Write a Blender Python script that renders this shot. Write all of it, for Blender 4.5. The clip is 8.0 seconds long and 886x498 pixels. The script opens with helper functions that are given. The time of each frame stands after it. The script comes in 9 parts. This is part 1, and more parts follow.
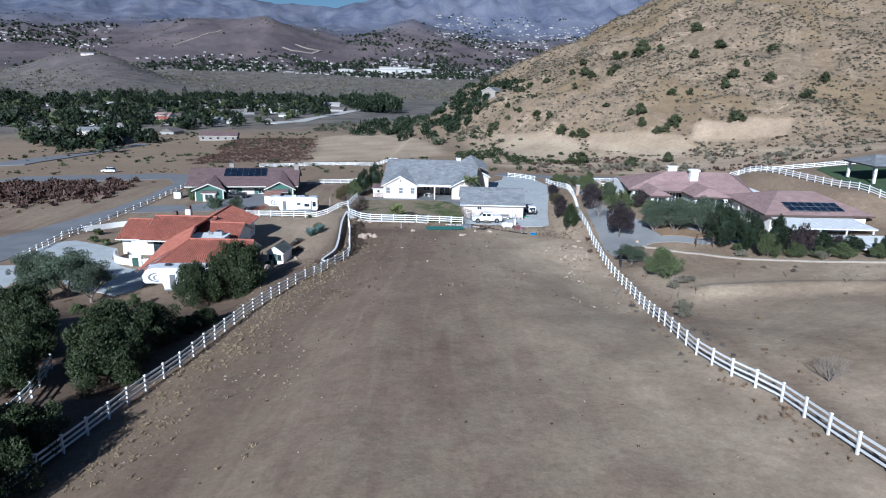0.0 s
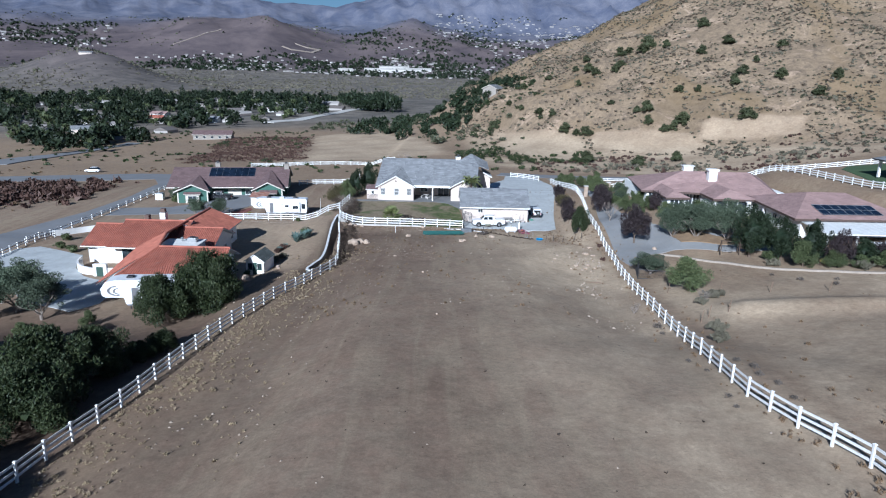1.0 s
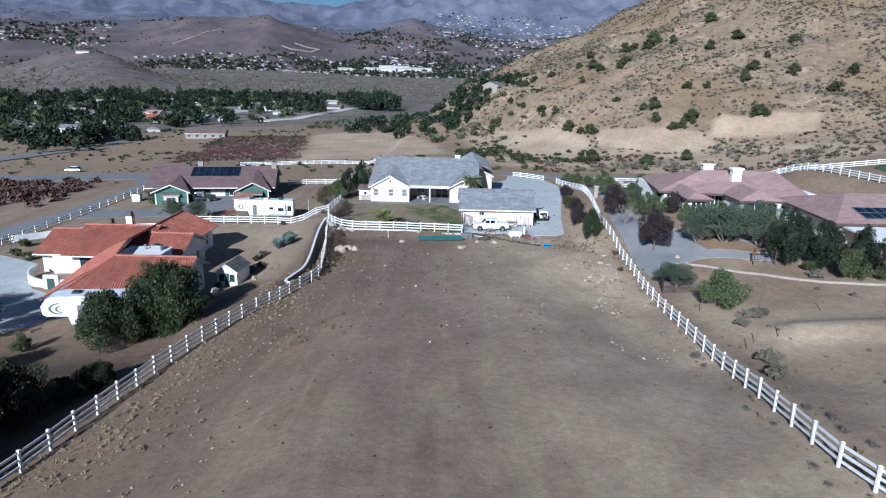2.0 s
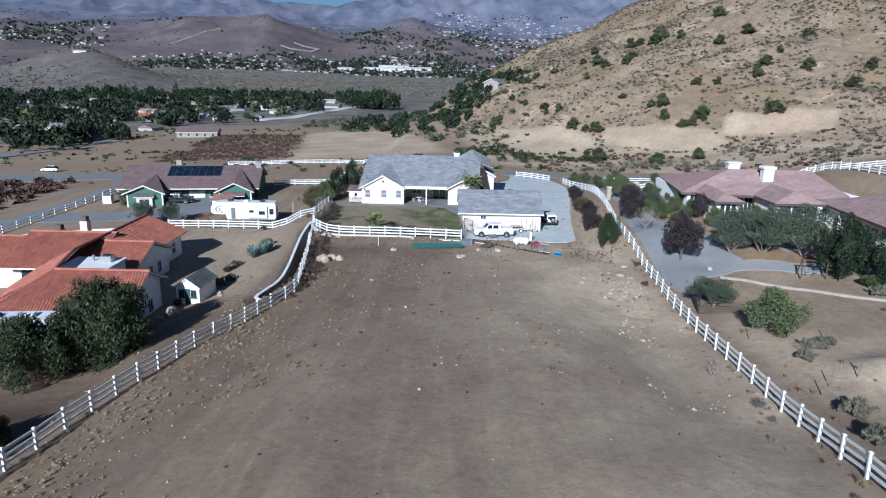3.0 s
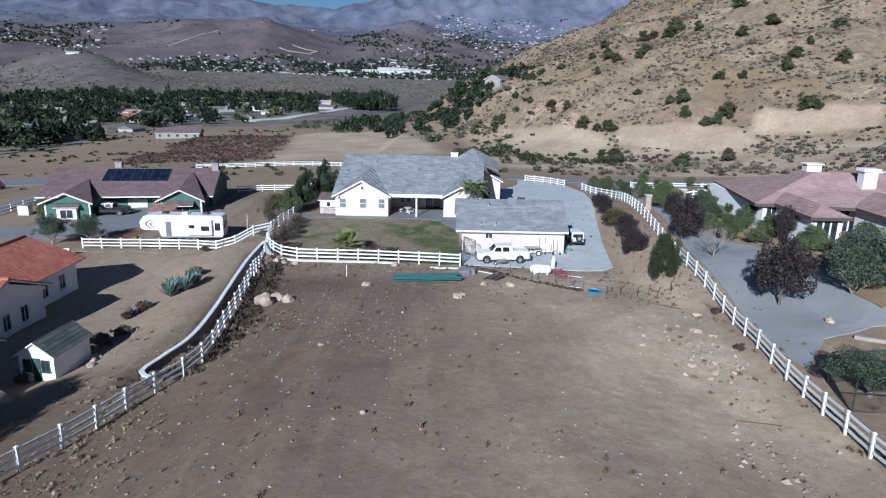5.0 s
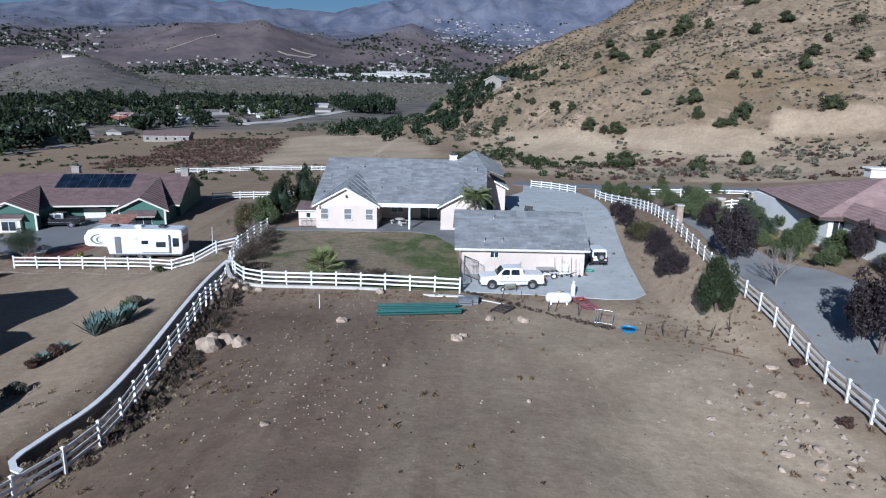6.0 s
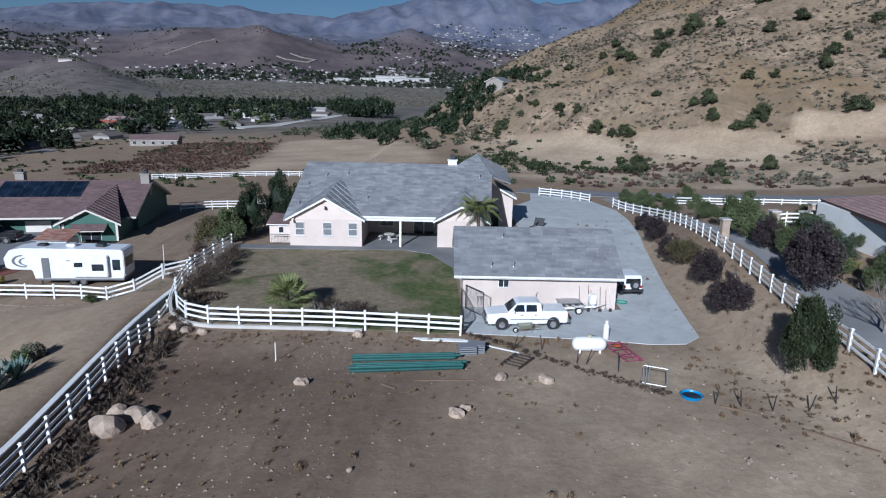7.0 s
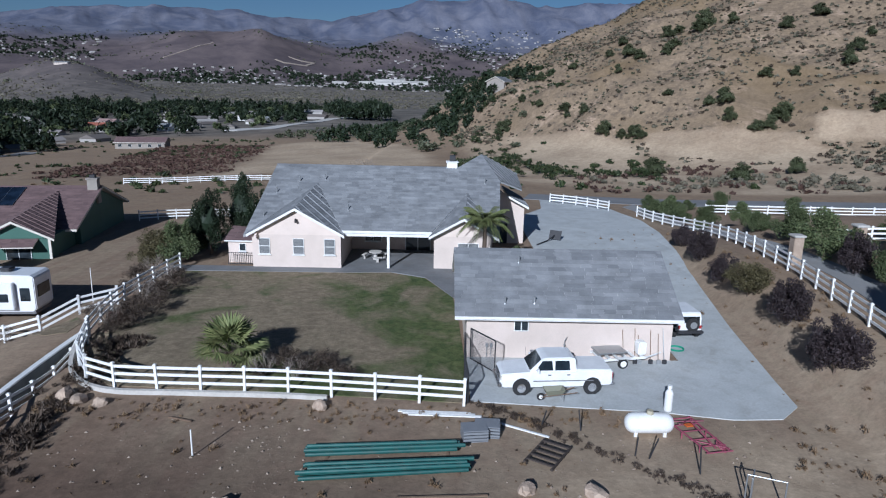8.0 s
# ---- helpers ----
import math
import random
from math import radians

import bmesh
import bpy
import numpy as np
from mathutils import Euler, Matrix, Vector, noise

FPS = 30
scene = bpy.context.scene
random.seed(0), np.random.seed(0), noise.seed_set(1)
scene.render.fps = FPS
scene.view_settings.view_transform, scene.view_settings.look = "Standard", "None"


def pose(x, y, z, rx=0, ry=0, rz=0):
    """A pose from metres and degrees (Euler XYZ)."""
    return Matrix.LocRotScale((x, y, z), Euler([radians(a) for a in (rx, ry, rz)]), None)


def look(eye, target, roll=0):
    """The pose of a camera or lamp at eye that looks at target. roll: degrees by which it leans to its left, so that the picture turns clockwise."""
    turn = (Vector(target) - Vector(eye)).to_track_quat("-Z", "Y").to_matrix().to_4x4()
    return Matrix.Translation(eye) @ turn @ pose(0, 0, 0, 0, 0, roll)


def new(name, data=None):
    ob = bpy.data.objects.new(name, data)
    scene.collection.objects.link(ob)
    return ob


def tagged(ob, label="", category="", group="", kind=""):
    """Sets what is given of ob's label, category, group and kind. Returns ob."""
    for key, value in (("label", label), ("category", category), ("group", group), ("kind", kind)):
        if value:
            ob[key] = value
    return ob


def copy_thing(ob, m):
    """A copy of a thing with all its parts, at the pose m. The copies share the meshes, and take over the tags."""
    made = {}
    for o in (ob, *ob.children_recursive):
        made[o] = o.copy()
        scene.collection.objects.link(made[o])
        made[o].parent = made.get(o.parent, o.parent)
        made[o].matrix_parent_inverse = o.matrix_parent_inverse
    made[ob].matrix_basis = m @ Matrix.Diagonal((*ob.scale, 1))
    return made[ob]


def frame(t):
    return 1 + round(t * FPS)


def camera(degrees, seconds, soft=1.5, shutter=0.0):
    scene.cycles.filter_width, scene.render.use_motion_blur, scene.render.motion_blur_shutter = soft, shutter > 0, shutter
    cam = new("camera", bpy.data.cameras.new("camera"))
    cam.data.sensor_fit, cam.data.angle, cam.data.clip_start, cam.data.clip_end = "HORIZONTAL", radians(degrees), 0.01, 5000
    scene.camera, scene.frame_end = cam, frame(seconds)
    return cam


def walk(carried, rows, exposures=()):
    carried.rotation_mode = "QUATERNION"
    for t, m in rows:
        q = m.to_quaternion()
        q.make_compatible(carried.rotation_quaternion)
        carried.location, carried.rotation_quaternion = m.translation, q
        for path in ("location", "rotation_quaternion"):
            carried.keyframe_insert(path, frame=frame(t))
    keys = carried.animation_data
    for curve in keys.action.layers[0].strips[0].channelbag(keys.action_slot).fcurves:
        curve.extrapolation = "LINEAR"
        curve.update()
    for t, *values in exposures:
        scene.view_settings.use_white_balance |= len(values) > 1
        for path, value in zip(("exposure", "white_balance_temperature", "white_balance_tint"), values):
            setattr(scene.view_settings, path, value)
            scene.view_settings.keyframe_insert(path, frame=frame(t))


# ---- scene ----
cam = camera(68, 8.0, soft=1.15)
PATH = [
    (0, (-3.841, -127.723, 27.610), 0.289, -14.914, 1.33),
    (0.5, (-3.628, -123.128, 27.014), 0.268, -14.940, 1.32),
    (1, (-3.410, -118.314, 26.310), 0.250, -14.951, 1.31),
    (1.5, (-3.190, -113.290, 25.530), 0.237, -14.956, 1.30),
    (2, (-2.968, -108.067, 24.701), 0.226, -14.960, 1.29),
    (2.5, (-2.748, -102.657, 23.846), 0.219, -14.960, 1.28),
    (3, (-2.531, -97.073, 22.983), 0.216, -14.952, 1.27),
    (3.5, (-2.320, -91.328, 22.128), 0.217, -14.928, 1.26),
    (4, (-2.115, -85.438, 21.290), 0.221, -14.881, 1.25),
    (4.5, (-1.920, -79.417, 20.477), 0.229, -14.804, 1.24),
    (5, (-1.737, -73.281, 19.691), 0.240, -14.691, 1.23),
    (5.5, (-1.567, -67.048, 18.929), 0.255, -14.542, 1.22),
    (6, (-1.412, -60.735, 18.186), 0.274, -14.360, 1.21),
    (6.5, (-1.274, -54.362, 17.452), 0.296, -14.154, 1.20),
    (7, (-1.156, -47.948, 16.712), 0.322, -13.944, 1.19),
    (7.5, (-1.060, -41.514, 15.948), 0.351, -13.755, 1.18),
    (8, (-0.986, -35.082, 15.136), 0.385, -13.628, 1.17),
]
walk(cam, [(t, pose(*eye, 90 + pitch, 0, -yaw) @ pose(0, 0, 0, 0, 0, roll)) for t, eye, yaw, pitch, roll in PATH], [(0, 0.5, 5250, 7), (3.5, 0.5, 5250, 7), (5.5, 0.36, 5280, 8), (8, 0.0, 5300, 9)])

# ---- light: a low winter sun behind the camera and a clear blue sky ----
SUN_WAY, SUN_HEIGHT = Vector((0.31, 0.95, 0)).normalized(), radians(25.5)
world = bpy.data.worlds.new("clear_sky")
scene.world = world
world.use_nodes = True
sky = world.node_tree.nodes.new("ShaderNodeTexSky")
sky.sky_type, sky.sun_disc = "NISHITA", False
sky.sun_elevation = SUN_HEIGHT
sky.sun_rotation = math.atan2(-SUN_WAY.x, -SUN_WAY.y)
sky.altitude, sky.air_density, sky.dust_density, sky.ozone_density = 900, 1.0, 0.35, 4.5
world.node_tree.links.new(sky.outputs[0], world.node_tree.nodes["Background"].inputs[0])
world.node_tree.nodes["Background"].inputs[1].default_value = 0.035
sun = new("sun", bpy.data.lights.new("sun", "SUN"))
sun.data.energy, sun.data.angle, sun.data.color = 5.0, radians(0.55), (1.0, 0.96, 0.91)
sun.matrix_world = look((0, 0, 60), Vector((0, 0, 60)) + SUN_WAY * math.cos(SUN_HEIGHT) - Vector((0, 0, math.sin(SUN_HEIGHT))))

# ---- materials ----
def tree_of(name):
    m = bpy.data.materials.new(name)
    m.use_nodes = True
    t = m.node_tree
    return m, t, t.nodes["Principled BSDF"]


def put(t, kind, **values):
    n = t.nodes.new(kind)
    for key, v in values.items():
        n.inputs[key.replace("_", " ")].default_value = v
    return n


def mix(t, fac, a, b, how="MIX"):
    n = t.nodes.new("ShaderNodeMix")
    n.data_type, n.blend_type = "RGBA", how
    for slot, v in ((0, fac), (6, a), (7, b)):
        if isinstance(v, bpy.types.NodeSocket):
            t.links.new(v, n.inputs[slot])
        else:
            n.inputs[slot].default_value = v if slot == 0 else (*v, 1)
    return n.outputs[2]


def ramp(t, fac, lo, hi):
    n = t.nodes.new("ShaderNodeMapRange")
    n.inputs[1].default_value, n.inputs[2].default_value = lo, hi
    t.links.new(fac, n.inputs[0])
    return n.outputs[0]


def place(t, stretch=(1, 1, 1)):
    c = t.nodes.new("ShaderNodeTexCoord")
    m = t.nodes.new("ShaderNodeMapping")
    m.inputs["Scale"].default_value = stretch
    t.links.new(c.outputs["Object"], m.inputs[0])
    return m.outputs[0]


def blot(t, where, scale, detail=4.0, rough=0.6, warp=0.0):
    n = put(t, "ShaderNodeTexNoise", Scale=scale, Detail=detail, Roughness=rough, Distortion=warp)
    t.links.new(where, n.inputs["Vector"])
    return n.outputs[0]


def bump(t, b, height, strength, distance=0.02):
    n = put(t, "ShaderNodeBump", Strength=strength, Distance=distance)
    t.links.new(height, n.inputs["Height"])
    t.links.new(n.outputs[0], b.inputs["Normal"])


def surface(name, one, two, coarse=0.6, fine=12.0, rough=0.8, relief=0.3, distance=0.02, stretch=(1, 1, 1), metal=0.0, dirt=None, dirt_amount=0.35, vary=0.12):
    """Two tones in large blots, fine grain, optional dirt and a random tone for each object."""
    m, t, b = tree_of(name)
    at = place(t, stretch)
    big = ramp(t, blot(t, at, coarse, 5), 0.35, 0.65)
    small = blot(t, at, fine, 3)
    col = mix(t, big, one, two)
    grain = mix(t, small, (0.78, 0.78, 0.78), (1.2, 1.2, 1.2))
    col = mix(t, 1.0, col, grain, "MULTIPLY")
    if dirt:
        spots = ramp(t, blot(t, at, coarse * 2.3, 6, 0.7, 0.6), 0.5, 0.72)
        n = t.nodes.new("ShaderNodeMath")
        n.operation = "MULTIPLY"
        n.inputs[1].default_value = dirt_amount
        t.links.new(spots, n.inputs[0])
        col = mix(t, n.outputs[0], col, dirt)
    if vary:
        info = t.nodes.new("ShaderNodeObjectInfo")
        tone = mix(t, info.outputs["Random"], (1 - vary,) * 3, (1 + vary,) * 3)
        col = mix(t, 1.0, col, tone, "MULTIPLY")
    t.links.new(col, b.inputs["Base Color"])
    b.inputs["Roughness"].default_value, b.inputs["Metallic"].default_value = rough, metal
    if relief:
        bump(t, b, small, relief, distance)
    return m


def zoned(name):
    """The ground: bare soil, straw, hill grass, brush and valley by the zone attribute, with grain at several scales.
    Far tones have blue haze painted in.
    """
    m, t, b = tree_of(name)
    at = place(t)
    zone = t.nodes.new("ShaderNodeVertexColor")
    zone.layer_name = "zone"
    parts = t.nodes.new("ShaderNodeSeparateColor")
    t.links.new(zone.outputs[0], parts.inputs[0])
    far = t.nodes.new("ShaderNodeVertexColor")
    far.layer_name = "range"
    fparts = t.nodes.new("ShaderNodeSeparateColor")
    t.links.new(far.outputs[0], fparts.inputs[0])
    big = ramp(t, blot(t, at, 0.07, 6, 0.62), 0.36, 0.64)
    mid = ramp(t, blot(t, at, 0.55, 6, 0.65, 0.5), 0.38, 0.66)
    grit = blot(t, at, 5.0, 5, 0.75)
    clods = ramp(t, blot(t, at, 2.1, 4, 0.7), 0.5, 0.7)
    soil = mix(t, big, (0.188, 0.132, 0.094), (0.278, 0.215, 0.155))
    soil = mix(t, mid, soil, (0.238, 0.168, 0.120))
    trails = ramp(t, blot(t, place(t, (1.0, 0.09, 1.0)), 0.5, 5, 0.6, 0.8), 0.45, 0.62)
    n = t.nodes.new("ShaderNodeMath")
    n.operation = "MULTIPLY"
    n.inputs[1].default_value = 0.45
    t.links.new(trails, n.inputs[0])
    soil = mix(t, n.outputs[0], soil, (0.316, 0.253, 0.174))
    straw = mix(t, mid, (0.32, 0.235, 0.155), (0.235, 0.165, 0.108))
    hill = mix(t, mid, (0.272, 0.202, 0.134), (0.196, 0.146, 0.098))
    hill = mix(t, ramp(t, blot(t, at, 0.32, 9, 0.8, 0.4), 0.49, 0.63), hill, (0.122, 0.094, 0.071))
    hill = mix(t, ramp(t, blot(t, at, 0.07, 9, 0.78, 0.9), 0.55, 0.65), hill, (0.400, 0.295, 0.212))
    hill = mix(t, ramp(t, blot(t, place(t, (1, 0.45, 1)), 0.021, 5, 0.6, 1.2), 0.47, 0.62), hill, mix(t, mid, (0.180, 0.128, 0.074), (0.240, 0.172, 0.104)))
    # Also darkens the soil on the left, where tree shade is painted in.
    brush = mix(t, mid, (0.088, 0.058, 0.044), (0.145, 0.098, 0.072))
    pale = mix(t, mid, (0.505, 0.396, 0.280), (0.405, 0.311, 0.216))
    col = mix(t, parts.outputs[0], soil, straw)
    col = mix(t, parts.outputs[1], col, hill)
    col = mix(t, parts.outputs[2], col, brush)
    col = mix(t, fparts.outputs[0], col, pale)
    # Valley, far hills and mountains: blue distance haze is painted into these colours.
    vspots = ramp(t, blot(t, at, 0.03, 8, 0.75, 0.4), 0.44, 0.6)
    valley = mix(t, vspots, (0.115, 0.105, 0.092), (0.215, 0.188, 0.160))
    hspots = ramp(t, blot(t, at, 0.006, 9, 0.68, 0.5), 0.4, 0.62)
    hazed_hills = mix(t, hspots, (0.086, 0.070, 0.076), (0.138, 0.110, 0.110))
    hazed_range = mix(t, far.outputs[1], hazed_hills, mix(t, hspots, (0.082, 0.093, 0.138), (0.148, 0.152, 0.192)))
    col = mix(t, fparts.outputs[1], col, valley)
    col = mix(t, fparts.outputs[2], col, hazed_range)
    grain = mix(t, grit, (0.72, 0.72, 0.72), (1.28, 1.28, 1.28))
    col = mix(t, 1.0, col, grain, "MULTIPLY")
    speck = ramp(t, blot(t, at, 1.4, 9, 0.85), 0.3, 0.7)
    col = mix(t, 1.0, col, mix(t, speck, (0.72, 0.72, 0.72), (1.28, 1.28, 1.28)), "MULTIPLY")
    t.links.new(col, b.inputs["Base Color"])
    b.inputs["Roughness"].default_value = 0.95
    b.inputs["Specular IOR Level"].default_value = 0.15
    h = mix(t, 0.5, grit, clods)
    bump(t, b, h, 0.3, 0.06)
    return m


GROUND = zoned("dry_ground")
WHITE_VINYL = surface("white_vinyl", (0.80, 0.80, 0.79), (0.74, 0.74, 0.73), 1.5, 9, 0.45, 0.05, dirt=(0.5, 0.45, 0.4), dirt_amount=0.25, vary=0.04)
STUCCO = surface("cream_stucco", (0.66, 0.56, 0.50), (0.60, 0.51, 0.45), 0.5, 30, 0.9, 0.25, dirt=(0.45, 0.37, 0.31), dirt_amount=0.25)
STUCCO_WHITE = surface("white_stucco", (0.78, 0.77, 0.75), (0.72, 0.71, 0.69), 0.5, 30, 0.9, 0.25, dirt=(0.5, 0.46, 0.42), dirt_amount=0.2)
GREEN_PAINT = surface("green_siding", (0.055, 0.135, 0.105), (0.045, 0.115, 0.09), 0.5, 20, 0.7, 0.2)
CONCRETE = surface("concrete", (0.50, 0.517, 0.517), (0.415, 0.43, 0.43), 0.35, 9, 0.85, 0.15, dirt=(0.29, 0.275, 0.25), dirt_amount=0.5, vary=0)
ASPHALT = surface("asphalt", (0.205, 0.208, 0.218), (0.17, 0.173, 0.182), 0.2, 14, 0.9, 0.2, dirt=(0.2, 0.17, 0.14), dirt_amount=0.4, vary=0)


def tiled(name, one, two, rough=0.85, spread=0.22, dirt=None):
    """Roof cover in which every loose piece has its own tone, over large stains and fine grain."""
    m, t, b = tree_of(name)
    at = place(t)
    geo = t.nodes.new("ShaderNodeNewGeometry")
    col = mix(t, geo.outputs["Random Per Island"], one, two)
    stain = ramp(t, blot(t, at, 0.7, 5, 0.65, 0.4), 0.35, 0.7)
    col = mix(t, 1.0, col, mix(t, stain, (1 - spread,) * 3, (1 + spread,) * 3), "MULTIPLY")
    grain = blot(t, at, 16, 3, 0.7)
    col = mix(t, 1.0, col, mix(t, grain, (0.75,) * 3, (1.25,) * 3), "MULTIPLY")
    if dirt:
        col = mix(t, ramp(t, blot(t, at, 1.6, 6, 0.7, 0.5), 0.58, 0.78), col, dirt)
    t.links.new(col, b.inputs["Base Color"])
    b.inputs["Roughness"].default_value = rough
    b.inputs["Specular IOR Level"].default_value = 0.3
    bump(t, b, grain, 0.3, 0.01)
    return m


def plain(name, colour, rough=0.5, metal=0.0, vary=0.0, fine=25.0):
    return surface(name, colour, tuple(c * 0.88 for c in colour), 1.2, fine, rough, 0.06, metal=metal, vary=vary)


def glass(name, colour=(0.02, 0.025, 0.03)):
    m, t, b = tree_of(name)
    at = place(t)
    col = mix(t, ramp(t, blot(t, at, 0.8, 2), 0.4, 0.6), colour, tuple(c * 2.2 for c in colour))
    t.links.new(col, b.inputs["Base Color"])
    b.inputs["Roughness"].default_value = 0.08
    b.inputs["Specular IOR Level"].default_value = 0.6
    return m


def foliage(name, one, two, rough=0.6, back=0.25):
    """Leaves: each loose clump has its own tone; a little light comes through."""
    m, t, b = tree_of(name)
    geo = t.nodes.new("ShaderNodeNewGeometry")
    info = t.nodes.new("ShaderNodeObjectInfo")
    col = mix(t, geo.outputs["Random Per Island"], one, two)
    col = mix(t, 1.0, col, mix(t, info.outputs["Random"], (0.82,) * 3, (1.18,) * 3), "MULTIPLY")
    t.links.new(col, b.inputs["Base Color"])
    b.inputs["Roughness"].default_value = rough
    b.inputs["Specular IOR Level"].default_value = 0.25
    return m


GREY_ROOF = tiled("grey_roof_tile", (0.172, 0.178, 0.190), (0.252, 0.258, 0.270), spread=0.18)
RED_ROOF = tiled("red_barrel_tile", (0.41, 0.150, 0.102), (0.29, 0.100, 0.072), spread=0.2, dirt=(0.30, 0.15, 0.11))
BROWN_ROOF = tiled("brown_roof_tile", (0.19, 0.128, 0.125), (0.135, 0.092, 0.092), spread=0.15)
PINK_ROOF = tiled("pink_roof_tile", (0.36, 0.245, 0.225), (0.295, 0.20, 0.187), spread=0.14)
SHED_ROOF = tiled("dark_green_shingle", (0.09, 0.10, 0.095), (0.14, 0.15, 0.14))
WHITE_PAINT = plain("white_paint", (0.80, 0.80, 0.79), 0.55, vary=0.03)
CREAM_TRIM = plain("cream_trim", (0.66, 0.62, 0.55), 0.6)
DARK_GLASS = glass("window_glass")
SOLAR = glass("solar_cell", (0.006, 0.010, 0.018))
METAL = plain("galvanised_metal", (0.42, 0.43, 0.44), 0.45, 0.7)
DARK_METAL = plain("dark_metal", (0.05, 0.05, 0.055), 0.5, 0.4)
RUBBER = plain("black_rubber", (0.022, 0.022, 0.023), 0.85)
WOOD = surface("weathered_wood", (0.22, 0.15, 0.10), (0.15, 0.10, 0.07), 1.5, 18, 0.85, 0.4, stretch=(1, 1, 6))
BARK = surface("bark", (0.13, 0.095, 0.07), (0.085, 0.062, 0.048), 3, 22, 0.95, 0.6)
GREY_TWIG = surface("grey_twigs", (0.26, 0.22, 0.19), (0.18, 0.15, 0.13), 3, 22, 0.95, 0.4)
DARK_TWIG = surface("dark_twigs", (0.10, 0.072, 0.055), (0.065, 0.048, 0.038), 3, 22, 0.95, 0.4)
STONE = surface("pale_boulder", (0.46, 0.36, 0.28), (0.34, 0.26, 0.20), 1.6, 9, 0.95, 0.8, 0.04, dirt=(0.22, 0.15, 0.11), dirt_amount=0.5)
BRICK_RED = surface("red_gravel", (0.24, 0.085, 0.06), (0.17, 0.06, 0.045), 1.5, 20, 0.9, 0.4)
GREEN_STEEL = surface("green_painted_pipe", (0.022, 0.105, 0.095), (0.016, 0.075, 0.07), 1.5, 12, 0.5, 0.1, dirt=(0.1, 0.09, 0.07), dirt_amount=0.3)

# ---- the lie of the land ----
def sm(a, b, v):
    u = np.clip((v - a) / (b - a), 0, 1)
    return u * u * (3 - 2 * u)


def soft(v, w):
    """A ramp with a rounded foot."""
    return w * np.log1p(np.exp(np.clip(v / w, -40, 40))) * (v / w < 40) + v * (v / w >= 40)


def waves(x, y, size, seed=0.0):
    """A smooth uneven field of about -1 to 1, from a few crossing waves."""
    u, v = x / size, y / size
    return (np.sin(1.7 * u + 0.9 * v + seed) + np.sin(-0.8 * u + 1.9 * v + 2.1 * seed + 1.3 * np.sin(0.7 * u + seed)) + np.sin(2.6 * u - 1.4 * v + 3.3 * seed + np.sin(1.1 * v))) / 3


def lattice(x, y, size, seed=0.0):
    """Smooth random hills and hollows of about -1 to 1."""
    u, v = np.asarray(x, float) / size + 17.3 * seed, np.asarray(y, float) / size - 5.7 * seed
    i, j = np.floor(u), np.floor(v)
    f, g = u - i, v - j
    f, g = f * f * (3 - 2 * f), g * g * (3 - 2 * g)
    def h(a, b):
        k = np.sin(a * 127.1 + b * 311.7 + seed * 74.7) * 43758.5453
        return 2 * (k - np.floor(k)) - 1
    return (h(i, j) * (1 - f) + h(i + 1, j) * f) * (1 - g) + (h(i, j + 1) * (1 - f) + h(i + 1, j + 1) * f) * g


def rough_field(x, y, size, seed=0.0, octaves=3):
    return sum(lattice(x, y, size / 2 ** k, seed + k) / 1.8 ** k for k in range(octaves)) / 1.6


def crests(x, y, size, seed=0.0, octaves=3):
    """Sharp ridges between rounded hollows, about -1 to 1."""
    return sum((1 - 2.6 * np.abs(lattice(x, y, size / 2 ** k, seed + k))) / 1.9 ** k for k in range(octaves)) / 1.6


def wall_x(y):
    """The curved garden wall beside the boundary fence."""
    return -20.3 - 0.115 * soft(y + 26, 2.5) + 0.13 * soft(y + 2, 3.0) - 0.26 * soft(-28 - y, 1.2)


def ridge(x, y, cx, cy, h, k, rise=1.0, squeeze=1.0):
    d = np.sqrt(((x - cx) * squeeze) ** 2 + (y - cy) ** 2 + 60)
    return h - k * d


def bulge(az, d, a0, w, d0, dw, h):
    return h * np.exp(-(((az - a0) / w) ** 2 + ((d - d0) / dw) ** 2 + 0.02) ** 0.72)


SKYLINE_AZ = (-60, -40, -32.5, -30, -25.6, -19.2, -16.9, -13.8, -10.6, -9, -5.5, -2.4, 1.5, 3.3, 5.1, 7.7, 8.4, 9.2, 12.2, 14.6, 30, 60)
SKYLINE_EL = (5.0, 4.2, 4.45, 5.04, 5.42, 5.69, 5.54, 5.12, 5.2, 5.2, 5.93, 6.8, 6.93, 7.32, 7.1, 6.45, 6.66, 6.5, 6.8, 6.8, 6.5, 6.0)
FLOOR_D = (0, 700, 1500, 2100, 2450, 2700, 3000, 3500, 4000, 5000)
FLOOR_Z = (-14, -14, -13, -4, 12, 38, 85, 190, 265, 290)


